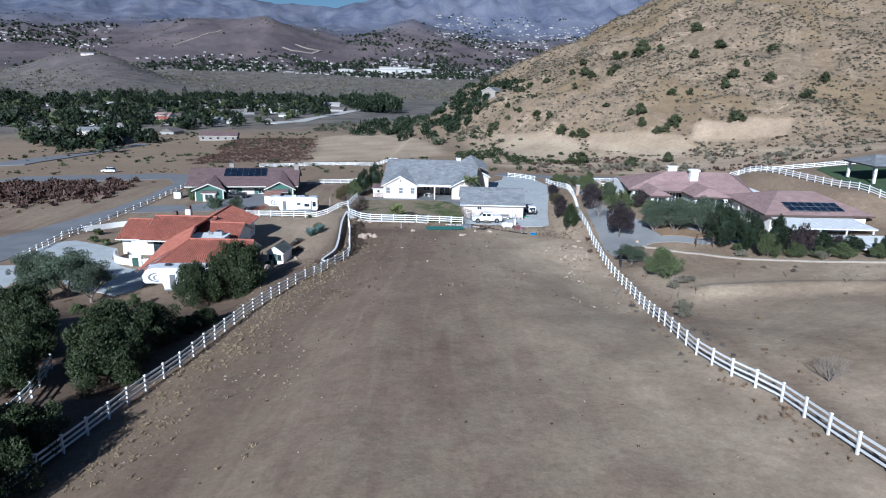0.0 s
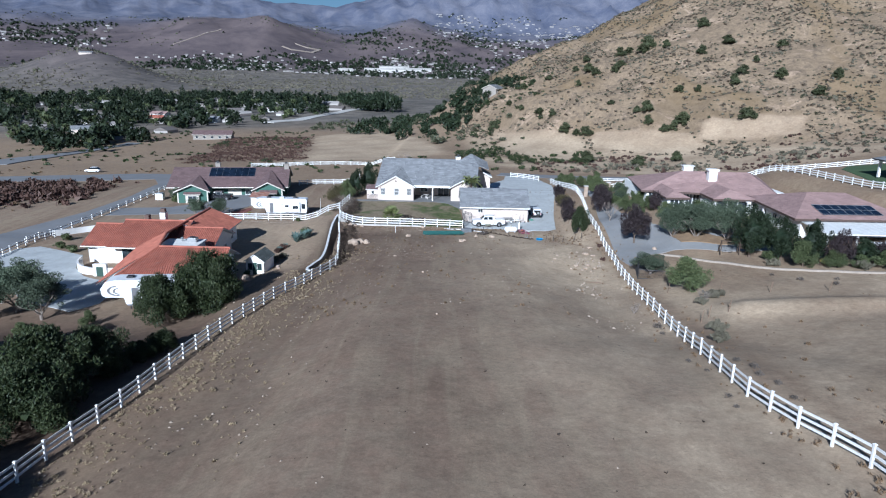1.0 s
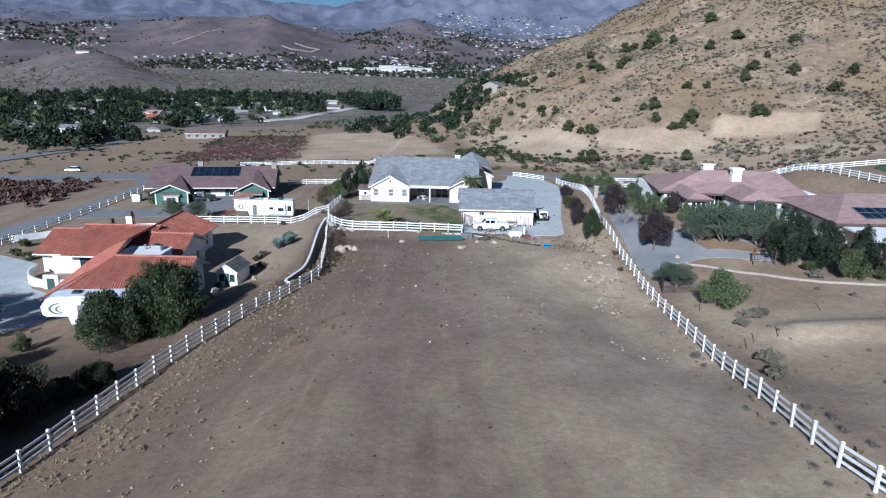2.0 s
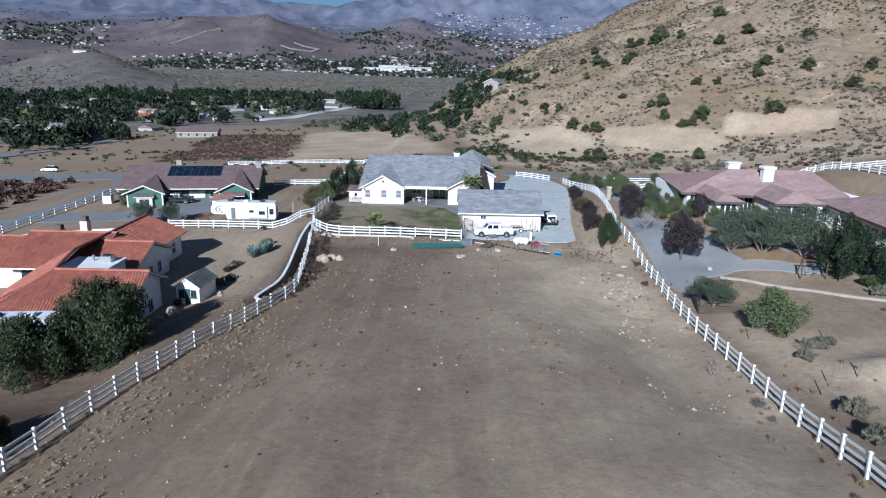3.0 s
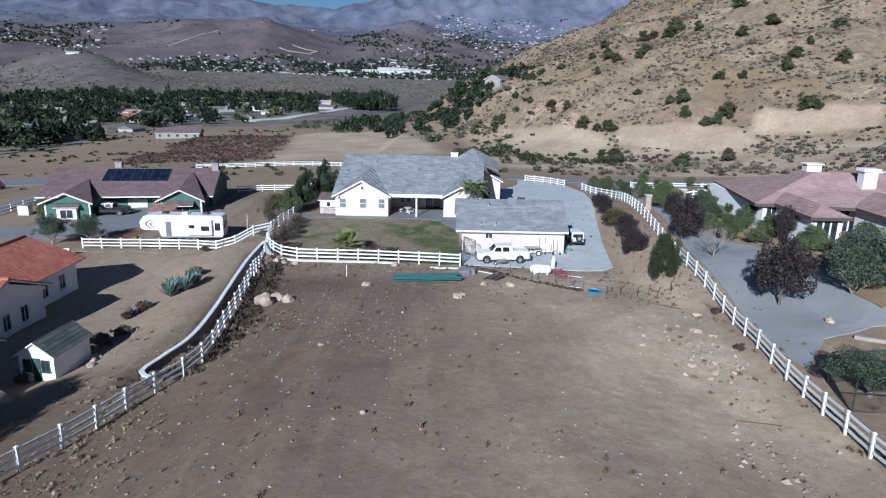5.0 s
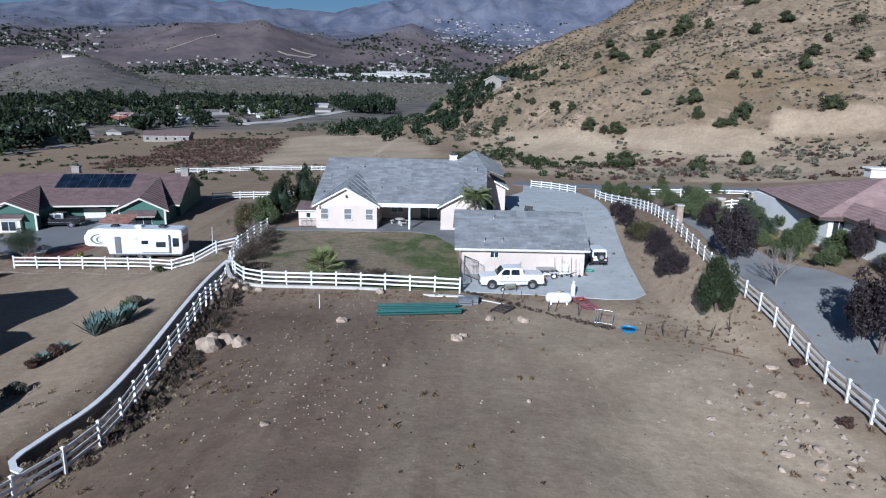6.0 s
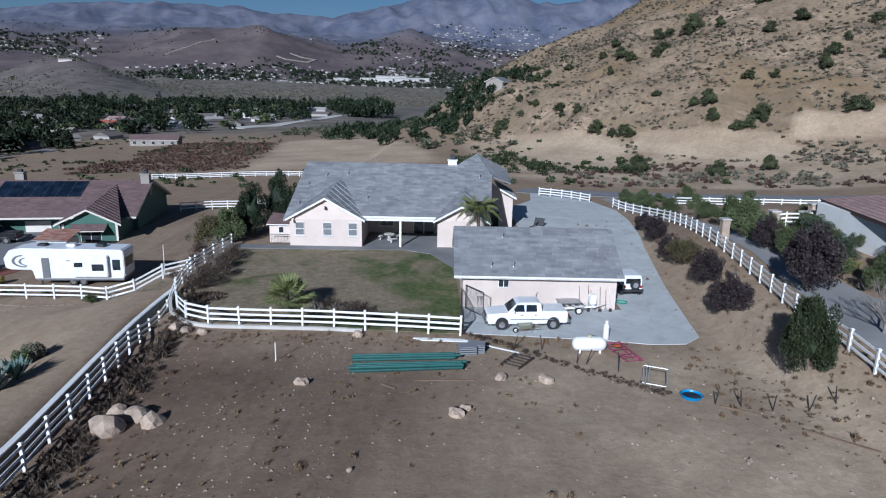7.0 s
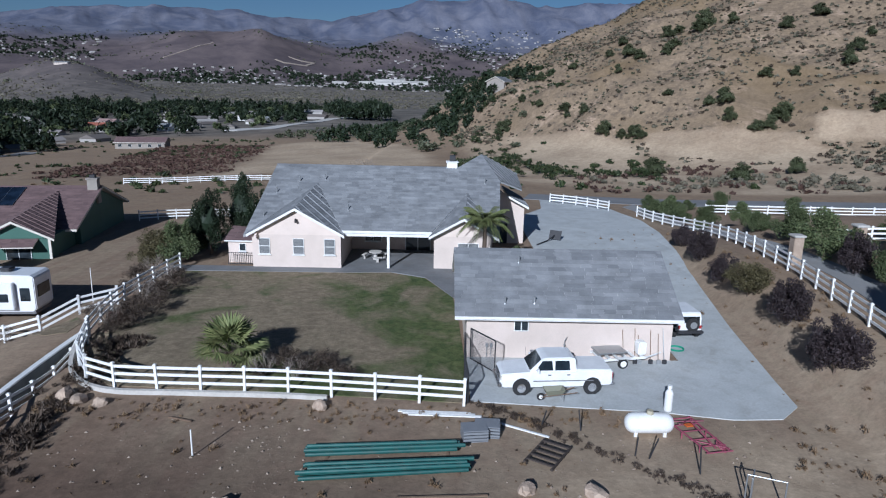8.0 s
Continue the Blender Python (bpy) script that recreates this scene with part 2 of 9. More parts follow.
def far_floor(az, d):
    """Height of the far valley, its hills and the mountains by bearing and distance."""
    z = np.interp(d, FLOOR_D, FLOOR_Z)
    across = az * d / 57.3
    z = z + 3.0 * rough_field(across, d, 160, 2.0) * sm(500, 1200, d) + 16 * rough_field(across, d, 420, 3.0) * sm(2500, 3300, d)
    z = z + bulge(az, d, -29.6, 4.2, 1800, 330, 74) + bulge(az, d, -27.6, 3.4, 1500, 190, 38) + bulge(az, d, -22.6, 1.8, 2230, 110, 17)
    z = z + bulge(az, d, -20.6, 3.6, 3250, 430, 84) + bulge(az, d, -14.8, 3.5, 3200, 430, 116) + bulge(az, d, -2.7, 2.9, 3650, 330, 95)
    z = z + bulge(az, d, -31.5, 4.0, 3800, 220, 35) + bulge(az, d, -24.5, 3.0, 3950, 220, 30)
    z = z + 13 * crests(across, d, 230, 4.0) * sm(2900, 3200, d)
    el = np.interp(az, SKYLINE_AZ, SKYLINE_EL) + 0.05 * rough_field(across, 0 * d, 150, 6.0)
    top = 15 + np.tan(np.radians(el)) * 4600 - 272
    s = sm(3900, 4600, d)
    gully = crests(across + 0.35 * d, d * 0.42, 190, 8.0, 4) * 0.75 + 0.5 * rough_field(across, d, 500, 9.0)
    return z + top * (s + 0.5 * gully * s * (1 - s) + 0.05 * gully * sm(0.0, 0.5, s) * (1 - sm(0.93, 1.0, s)))


def ground(x, y):
    x, y = np.asarray(x, float), np.asarray(y, float)
    field = 0.1 * soft(-8.5 - y, 1.5) - 0.02 * soft(-62 - y, 5) - 0.05 * soft(-110 - y, 8)
    # left side: a bank down to the fence, the ditch and wall, then the neighbours' lower yards
    near = sm(-37, -32, y)
    w = 0.75 * field
    drop = -(w - soft(w - 2.3, 0.25)) * sm(-8, -19, x)
    wx = wall_x(y)
    yard = 0.0 - 1.9 * sm(1.5, 13 - 7 * sm(0, 7, y), wx - x) - 0.03 * soft(-x - 45, 5) + 0.02 * soft(-20 - y, 3)
    inside = sm(0.4, -0.4, x - wx) * near
    ditch = -1.3 * sm(-0.3, 0.2, x - wx) * sm(1.6, 0.9, x - wx) * near * (1 - sm(0, 4, y))
    low = -0.25 * field * sm(-18, -30, x) + 0.3 * sm(-22, -30, x) - 0.02 * soft(-x - 45, 5)
    z = (1 - inside) * (field + drop + ditch + (1 - near) * low) + inside * yard
    # level plot of the tiled house
    plot = sm(-25.5, -30, x) * sm(-66, -54, y) * (1 - sm(-12, -4, y))
    z = z * (1 - plot) + plot * (-1.35 + 0.03 * soft(-15 - y, 4) - 0.03 * soft(-x - 45, 5))
    # right side: the bank beside the drive and the terrace of the hillside house
    lean = 0.13 * soft(y + 2, 3)
    right = 0.10 * soft(x - 16 - 0.6 * lean, 2) * (1 - 0.75 * sm(150, 400, x)) * (1 - 0.85 * sm(15, 48, y) * (1 - sm(60, 150, x)))
    bank = 2.2 * sm(17.4 + lean, 21.2 + 0.7 * lean, x) * sm(-27, -12, y) * (1 - sm(8, 46, y))
    crown = -1.7 * sm(3, 16, x) * sm(-20, -45, y) * (1 - 0.95 * sm(-58, -80, y))
    z = z + right + bank + crown
    z = z + 0.75 * np.exp(-((y + 56.5 + 0.25 * (x - 30) * sm(30, 45, x)) / 2.4) ** 2) * sm(23, 28, x) * sm(75, 60, x) - 0.5 * np.exp(-((x - 27) / 7) ** 2 - ((y + 70) / 8) ** 2)
    pad = sm(27, 34, x) * (1 - sm(60, 67, x)) * sm(-34, -24, y) * (1 - sm(22, 40, y))
    z = z + 1.6 * sm(58, 67, x) * sm(-34, -14, y) * (1 - sm(22, 40, y))
    z = z * (1 - pad) + 4.55 * pad
    # the land falls away behind the houses to the valley
    z = z - 14 * (1 - np.exp(-soft(y - 46, 5) / 235))
    d = np.hypot(x, y + 35)
    az = np.degrees(np.arctan2(x, y + 35))
    if np.any(d > 300):
        out = sm(300, 760, d) * sm(0, 120, y)
        z = z * (1 - out) + far_floor(az, d) * out
    # the brush hill on the right
    hill = ridge(x, y, 212, 338, 122, 0.485, squeeze=1.13)
    hill = hill + 6.5 * sm(-1, 12, hill) * sm(60, 25, hill) + (3.2 * crests(x, y, 34, 1.0, 2) + 1.3 * rough_field(x, y, 11, 2.0, 3)) * sm(-3, 10, hill)
    lift = soft(hill - z - 3, 5.0)
    z = z + lift
    # small unevenness of open ground
    z = z + 0.08 * waves(x, y, 4.1, 3.0) * sm(-12, -20, y) + 0.5 * waves(x, y, 17, 5.0) * sm(75, 120, y) + 0.05 * waves(x, y, 1.7, 4.0) * sm(-12, -20, y)
    return z


def height(x, y):
    return float(ground(x, y))

# ---- building helpers ----
def mesh_of(name, verts, faces, material, smooth=False):
    me = bpy.data.meshes.new(name)
    me.from_pydata([tuple(v) for v in verts], [], faces)
    me.update()
    if material:
        me.materials.append(material)
    if smooth:
        me.shade_smooth()
    return me


def part(name, bm, material, parent=None, label="", smooth=False):
    """Links a bmesh as one mesh object under a thing or a part."""
    me = bpy.data.meshes.new(name)
    bmesh.ops.recalc_face_normals(bm, faces=bm.faces)
    bm.to_mesh(me)
    bm.free()
    for m in material if isinstance(material, (list, tuple)) else [material]:
        me.materials.append(m)
    if smooth:
        me.shade_smooth()
    ob = new(name, me)
    ob.parent = parent
    if label:
        ob["label"] = label
    return ob


def share(name, me, parent, m):
    """One more object on a shared mesh, at the pose m."""
    ob = new(name, me)
    ob.parent = parent
    ob.matrix_basis = m
    return ob


def thing(name, m, label, category, group="", kind=""):
    ob = new(name)
    ob.matrix_world = m
    return tagged(ob, label, category, group, kind)


def box(bm, x0, y0, z0, x1, y1, z1, m=None, bevel=0.0):
    r = bmesh.ops.create_cube(bm, size=1)
    vs = r["verts"]
    bmesh.ops.scale(bm, vec=(x1 - x0, y1 - y0, z1 - z0), verts=vs)
    bmesh.ops.translate(bm, vec=((x0 + x1) / 2, (y0 + y1) / 2, (z0 + z1) / 2), verts=vs)
    if bevel:
        es = list({e for v in vs for e in v.link_edges})
        vs = list({v for f in bmesh.ops.bevel(bm, geom=es, offset=bevel, segments=2, affect="EDGES")["faces"] for v in f.verts} | {v for v in vs if v.is_valid})
    if m:
        bmesh.ops.transform(bm, matrix=m, verts=[v for v in vs if v.is_valid])
    return vs


def block(x0, y0, z0, x1, y1, z1, bevel=0.0):
    bm = bmesh.new()
    box(bm, x0, y0, z0, x1, y1, z1, bevel=bevel)
    return bm


def rod(bm, a, b, r0, r1=None, seg=8):
    """A round bar from a to b."""
    a, b = Vector(a), Vector(b)
    way = b - a
    m = Matrix.Translation((a + b) / 2) @ way.to_track_quat("Z", "Y").to_matrix().to_4x4()
    bmesh.ops.create_cone(bm, cap_ends=True, segments=seg, radius1=r0, radius2=r0 if r1 is None else r1, depth=way.length, matrix=m)


def prism(bm, outline, a, b, axis="y"):
    """A solid from an outline in the plane square to the axis, from a to b along it."""
    def at(u, v, w):
        return {"y": (u, w, v), "x": (w, u, v), "z": (u, v, w)}[axis]
    lo = [bm.verts.new(at(u, v, a)) for u, v in outline]
    hi = [bm.verts.new(at(u, v, b)) for u, v in outline]
    n = len(outline)
    bm.faces.new(lo)
    bm.faces.new(hi[::-1])
    for i in range(n):
        bm.faces.new((lo[i], lo[(i + 1) % n], hi[(i + 1) % n], hi[i]))


def within(outline, x, y, edge):
    """1 inside an outline, 0 outside, with a soft edge."""
    x, y = np.asarray(x, float), np.asarray(y, float)
    near, odd = np.full(x.shape, 1e9), np.zeros(x.shape, bool)
    for (ax, ay), (bx, by) in zip(outline, outline[1:] + outline[:1]):
        ex, ey = bx - ax, by - ay
        u = np.clip(((x - ax) * ex + (y - ay) * ey) / (ex * ex + ey * ey), 0, 1)
        near = np.minimum(near, np.hypot(x - ax - u * ex, y - ay - u * ey))
        odd ^= ((ay > y) != (by > y)) & (x < ex * (y - ay) / (ey if ey else 1e-9) + ax)
    return sm(-edge, edge, np.where(odd, near, -near))


SCRUB_PLOT = [(-98, 118), (-112, 190), (-130, 262), (-105, 275), (-80, 278), (-66, 205), (-56, 132)]
PALE_PLOT = [(-56, 126), (-66, 205), (-80, 282), (-45, 312), (-22, 245), (-7, 195), (-1, 146), (-20, 130)]
HILL_BENCHES = ([(22, 206), (36, 192), (54, 168), (55, 150), (46, 126), (34, 110), (26, 150)], [(60, 165), (66, 161), (91, 139), (96, 127), (84, 122), (58, 150)],
                [(96, 140), (104, 138), (130, 126), (124, 118), (108, 123), (94, 133)])


def scrub_zone(x, y):
    """The plot of red-brown scrub on the flats."""
    return within(SCRUB_PLOT, x + 5 * rough_field(x, y, 22, 3.0), y, 4.0)


# ---- the ground: one sheet that is finer near the walk ----
def build_ground():
    cx, cy = 0.0, -178.0
    fine = np.arange(-41, 41.01, 0.22)
    rest = np.arange(45, 319, 4.0)
    ang = np.radians(np.concatenate([fine, rest]))
    rad = list(np.arange(3, 60, 4.0))
    r = 60.0
    while r < 4840:
        rad.append(r)
        r += 0.8 if r < 300 else max(0.8, 0.0125 * (r - 240))
    rad = np.array(rad)
    na, nr = len(ang), len(rad)
    A, R = np.meshgrid(ang, rad)
    X, Y = cx + R * np.sin(A), cy + R * np.cos(A)
    Z = ground(X, Y)
    behind = (np.abs(np.degrees(np.arctan2(X - cx, Y - cy))) > 60) | (R < 40)
    Z = np.where(behind & (R > 400), np.minimum(Z, 25), Z)
    co = np.stack([X, Y, Z], -1).reshape(-1, 3)
    i, j = np.meshgrid(np.arange(nr - 1), np.arange(na), indexing="ij")
    k = (j + 1) % na
    quads = np.stack([i * na + j, i * na + k, (i + 1) * na + k, (i + 1) * na + j], -1).reshape(-1, 4)
    me = bpy.data.meshes.new("ground")
    me.from_pydata(co.tolist(), [], quads[:, ::-1].tolist() + [list(range(na - 1, -1, -1))])
    me.update()
    x, y = X.ravel(), Y.ravel()
    d, az = np.hypot(x, y + 35), np.degrees(np.arctan2(x, y + 35))
    n1, n2 = waves(x, y, 6.5, 1.0), waves(x, y, 2.3, 2.0)
    straw = (0.15 * sm(-17, -21, x + 1.5 * n1) + 0.75 * np.exp(-((x + 21.2 - 0.09 * (y + 60)) / 2.4) ** 2)) * sm(-25, -45, y) + sm(19, 22, x + n1) * sm(30, 10, y) * 0.6 + sm(46, 60, y) * 0.75 + sm(-12.5, -14.5, x + 2 * n1) * sm(-8, -12, y) * 0.15
    straw = np.clip(straw * (0.75 + 0.4 * n2), 0, 1)
    base = ground(x, y)
    cone = ridge(x, y, 212, 338, 122, 0.485, squeeze=1.13)
    hill = sm(-5, 4, cone + 1.5 + 5 * rough_field(x, y, 14, 7.0)) * sm(90, 125, y) * sm(0, 30, x)
    for bench in HILL_BENCHES:
        hill = hill * (1 - 0.9 * within(bench, x, y, 1.5))
    # Left bank and tree ground: dark soil with tree and fence shade painted in.
    red = np.clip(0.32 * scrub_zone(x, y) * (1.0 + 0.6 * waves(x, y, 9, 7.0)) + 0.7 * np.exp(-((x + 106) / 16) ** 2 - ((y - 42) / 16) ** 2) + 0.75 * sm(-25, -29, x + n1) * sm(-44, -56, y) * sm(-60, -52, x) + (0.4 * sm(4, -9, x + n1) * sm(-24, -13, y) * np.clip(0.7 + 0.9 * waves(x, y, 9, 4.0), 0, 1.5) + 0.5 * sm(-5, -15, x + 1.5 * n1) * sm(-64, -45, y) + 0.34 * sm(-11, -19, x + 1.5 * n1) * sm(-50, -64, y)) * sm(-8, -14, y) * sm(-24 - 8 * sm(-34, -44, y), -20 - 6 * sm(-34, -44, y), x), 0, 1)
    jag = 2.5 * rough_field(x, y, 9, 5.0)
    pale = 0.92 * within(PALE_PLOT, x + jag, y + jag, 4.0)
    for bench in HILL_BENCHES:
        pale = np.maximum(pale, (0.45 + 0.2 * rough_field(x, y, 5, 8.0)) * within(bench, x + jag, y - 0.6 * jag, 1.2))
    pale = pale + 0.9 * sm(-40, -32, cone) * sm(3, -2, cone) * sm(4, 14, x) * sm(72, 78, y) * (0.8 + 0.7 * rough_field(x, y, 12, 2.0))
    pale = pale + (0.6 * np.exp(-((x - 14) / 5.5) ** 2 - ((y + 36) / 17) ** 2) + 0.75 * sm(-5, 12, x) * sm(-5, -12, y)) * sm(21, 18, x) * (0.8 + 0.4 * waves(x, y, 3.1, 3.0))
    pale = pale + 0.38 * sm(-21.5, -24, x + 0.5 * n1) * sm(-46, -40, x) * sm(-36, -31, y) * sm(6, 2, y) + 0.78 * sm(19.5, 23, x) * sm(-38, -46, y) * sm(70, 55, x) * (0.7 + 0.6 * waves(x, y, 6, 2.0))
    pale = pale + 0.16 * sm(-62, -45, y) * sm(-5, -12, y) * sm(-9, 0, x) * sm(19, 12, x) + 0.35 * sm(15.5, 18, x) * sm(23, 21, x) * sm(-24, -14, y) * sm(45, 25, y)
    pale = np.clip(pale * (0.9 + 0.35 * waves(x, y, 8, 9.0)), 0, 1)
    valley = sm(330, 520, d + 60 * rough_field(x, y, 60, 8.0)) * (1 - hill) * sm(60, 160, y)
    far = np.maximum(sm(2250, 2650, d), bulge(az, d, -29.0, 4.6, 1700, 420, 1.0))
    # The last range channel sets where the painted blue haze is strongest.
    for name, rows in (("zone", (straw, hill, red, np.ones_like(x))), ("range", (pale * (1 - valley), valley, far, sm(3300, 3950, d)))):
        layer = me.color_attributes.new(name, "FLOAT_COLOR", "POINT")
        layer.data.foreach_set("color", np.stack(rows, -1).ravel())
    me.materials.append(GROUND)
    me.shade_smooth()
    return tagged(new("ground", me), "bare brown soil, dry grass, brush hill and far valley", "ground", kind="structure")


build_ground()


def draped(name, outline, lift, step, material, label, category, kind="structure", parent=None):
    """A sheet within an outline that lies on the ground, with its edge turned down."""
    xs, ys = [p[0] for p in outline], [p[1] for p in outline]
    bm = bmesh.new()
    loop = [bm.verts.new((x, y, 0)) for x, y in outline]
    bm.faces.new(loop)
    for axis, lo, hi in ((0, min(xs), max(xs)), (1, min(ys), max(ys))):
        c = lo + step
        while c < hi:
            normal = (1, 0, 0) if axis == 0 else (0, 1, 0)
            at = (c, 0, 0) if axis == 0 else (0, c, 0)
            bmesh.ops.bisect_plane(bm, geom=bm.verts[:] + bm.edges[:] + bm.faces[:], plane_co=at, plane_no=normal)
            c += step
    edge = [e for e in bm.edges if e.is_boundary]
    skirt = bmesh.ops.extrude_edge_only(bm, edges=edge)["geom"]
    low = {v for v in skirt if isinstance(v, bmesh.types.BMVert)}
    co = np.array([v.co[:] for v in bm.verts])
    z = ground(co[:, 0], co[:, 1])
    for v, h in zip(bm.verts, z):
        v.co.z = h + (lift if v not in low else -0.15)
    return tagged(part(name, bm, material, parent), label, category, kind=kind)

# ---- roads, drives, lawn and paths ----
def lawn_material():
    m, t, b = tree_of("patchy_lawn")
    at = place(t)
    where = t.nodes.new("ShaderNodeSeparateXYZ")
    t.links.new(at, where.inputs[0])
    wet = t.nodes.new("ShaderNodeMath")
    wet.operation = "MULTIPLY_ADD"
    t.links.new(ramp(t, where.outputs[0], -11, 0), wet.inputs[0])
    wet.inputs[1].default_value = -0.16
    t.links.new(blot(t, at, 0.16, 5, 0.6, 0.8), wet.inputs[2])
    big = ramp(t, wet.outputs[0], 0.33, 0.49)
    mid = ramp(t, blot(t, at, 0.9, 5, 0.7), 0.35, 0.65)
    green = mix(t, mid, (0.062, 0.090, 0.034), (0.125, 0.138, 0.060))
    dry = mix(t, mid, (0.275, 0.225, 0.155), (0.195, 0.155, 0.108))
    col = mix(t, big, green, dry)
    fine = blot(t, at, 14, 4, 0.75)
    col = mix(t, 1.0, col, mix(t, fine, (0.6,) * 3, (1.4,) * 3), "MULTIPLY")
    tufts = ramp(t, blot(t, at, 2.2, 8, 0.8, 0.4), 0.32, 0.68)
    col = mix(t, 1.0, col, mix(t, tufts, (0.66,) * 3, (1.34,) * 3), "MULTIPLY")
    t.links.new(col, b.inputs["Base Color"])
    b.inputs["Roughness"].default_value = 0.95
    b.inputs["Specular IOR Level"].default_value = 0.1
    bump(t, b, fine, 0.8, 0.06)
    return m


LAWN = lawn_material()
DRIVE_ASPHALT = surface("worn_drive", (0.29, 0.288, 0.288), (0.235, 0.234, 0.236), 0.25, 14, 0.9, 0.2, dirt=(0.26, 0.22, 0.18), dirt_amount=0.4, vary=0)
PATIO = surface("worn_patio_concrete", (0.205, 0.208, 0.215), (0.15, 0.153, 0.16), 0.4, 9, 0.85, 0.15, dirt=(0.15, 0.135, 0.12), dirt_amount=0.5, vary=0)
GREEN_LAWN = surface("green_turf", (0.045, 0.085, 0.03), (0.06, 0.10, 0.04), 0.4, 12, 0.95, 0.6, 0.05, vary=0)
draped("road", [(-135, 62), (-104, 60.5), (-84, 65), (-77.5, 52), (-75.5, 32), (-76.5, 14), (-81, -3), (-84, -30), (-86, -70), (-72.5, -70), (-71, -30), (-72.5, -12), (-72.6, 14), (-72, 36), (-73.2, 52),
                (-73, 66), (-78, 78), (-95, 82), (-135, 76)],
       0.07, 3.0, ASPHALT, "grey asphalt residential road", "road")
draped("road", [(12, 66), (24, 61.5), (34, 58), (60, 56), (95, 52), (140, 48), (140, 56), (95, 60), (60, 64), (34, 67), (24, 71), (14, 74)],
       0.07, 3.0, ASPHALT, "grey asphalt road along the foot of the hill", "road")
draped("road", [(-330, 78), (-177, 133), (-172, 160), (-172, 236), (-164, 236), (-163, 160), (-160, 118), (-250, 80), (-330, 60)], 0.3, 8.0, ASPHALT, "grey asphalt side road across the flats", "road")
draped("pavement", [(0.75, -5.0), (10.2, -5.9), (13.2, -6.6), (15.6, -6.6), (16.9, -5.4), (17.3, -2), (18.3, 5.7), (20.0, 16), (21.8, 26), (23.3, 36), (23.9, 44), (23.0, 50), (22.2, 60), (14.5, 66), (13, 54), (9.5, 47), (8.5, 43.5), (8.4, 28), (13.1, 12), (13.1, 0.5), (0.75, 0.7)],
       0.05, 1.5, CONCRETE, "stained grey concrete driveway and yard", "driveway")
draped("pavement", [(-24, 17.9), (-9, 18.2), (-4.9, 18.5), (-2.0, 17.0), (0.1, 12.0), (0.75, 11.0), (4.0, 11.0), (5.2, 19.8), (-1.3, 20.5), (-1.3, 26.6), (-9.4, 26.6), (-9.4, 19.6), (-24, 19.6)], 0.06, 1.2, PATIO, "dark grey concrete patio and path", "patio")
draped("lawn", [(-22.3, 2.4), (-20.2, -1.6), (-17.8, -3.9), (-9, -4.3), (0.35, -5.2), (0.6, 0.6), (0.4, 8), (0.1, 11.9), (-2.1, 16.9), (-5.0, 18.4), (-9, 18.1), (-22.4, 17.8)], 0.045, 1.2, LAWN, "patchy green and straw lawn", "lawn")
draped("pavement", [(-70.8, -29), (-70.3, -18), (-67.5, -16.5), (-57.5, -22.5), (-54.5, -30), (-51, -34.5), (-44, -38.5), (-43.0, -46), (-45, -49), (-53, -45), (-57, -40), (-64.5, -31)], 0.05, 1.5, CONCRETE, "pale concrete driveway of the tiled house", "driveway")
draped("pavement", [(-70.5, -70), (-70.6, -33.5), (-66.5, -33.5), (-58.5, -44.5), (-57, -52), (-58, -70)], 0.05, 1.5, CONCRETE, "pale concrete side apron", "driveway")
draped("pavement", [(-71, 18), (-61, 18.5), (-55.5, 23.5), (-53.5, 33), (-46.2, 33), (-45.5, 25), (-44, 20.5), (-46.5, 13), (-55, 11.5), (-71, 10.5)], 0.05, 1.5, ASPHALT, "dark asphalt driveway of the green house", "driveway")
draped("pavement", [(27.5, 60), (28.4, 30), (28.0, 7.5), (28.0, -6), (29.6, -10), (30.0, -17), (31.5, -19.5), (36, -24.5), (44, -27), (44, -33), (36, -31.5), (29.2, -29.3), (25.2, -30.5), (22.0, -34.5), (21.3, -31.5), (22.3, -21), (22.9, -12), (24.4, -3), (26.2, 8), (27.4, 30), (25, 57)], 0.06, 1.5, DRIVE_ASPHALT, "grey asphalt drive of the hillside house", "driveway")
draped("planting_island", [(31.8, -21.5), (36, -26), (42, -28.5), (43, -29.8), (36, -29.2), (31, -27.4), (30.6, -24)], 0.16, 1.0, surface("bark_mulch", (0.19, 0.125, 0.075), (0.25, 0.17, 0.10), 1.0, 10, 0.95, 0.7, 0.05, vary=0), "raised mulch island under olive trees", "planting bed")
draped("lawn", [(70.5, -14), (76, 12), (79.5, 16), (100, 14), (100, -16), (74, -24)], 0.08, 2.0, GREEN_LAWN, "irrigated green lawn behind a white fence", "lawn")
draped("lawn", [(-27.6, 4.9), (-26.2, 5.4), (-24.9, 6.3), (-24.0, 5.2), (-24.0, 3.4), (-25.0, 2.9), (-26.6, 3.7)], 0.03, 1.0, LAWN, "narrow strip of green grass under a white fence", "lawn")
draped("red_gravel_bed", [(-50, 11.4), (-46.5, 13), (-43.6, 18), (-42.6, 16), (-44, 9.5), (-49, 9.0)], 0.04, 1.0, BRICK_RED, "bed of red gravel beside the drive", "gravel bed")


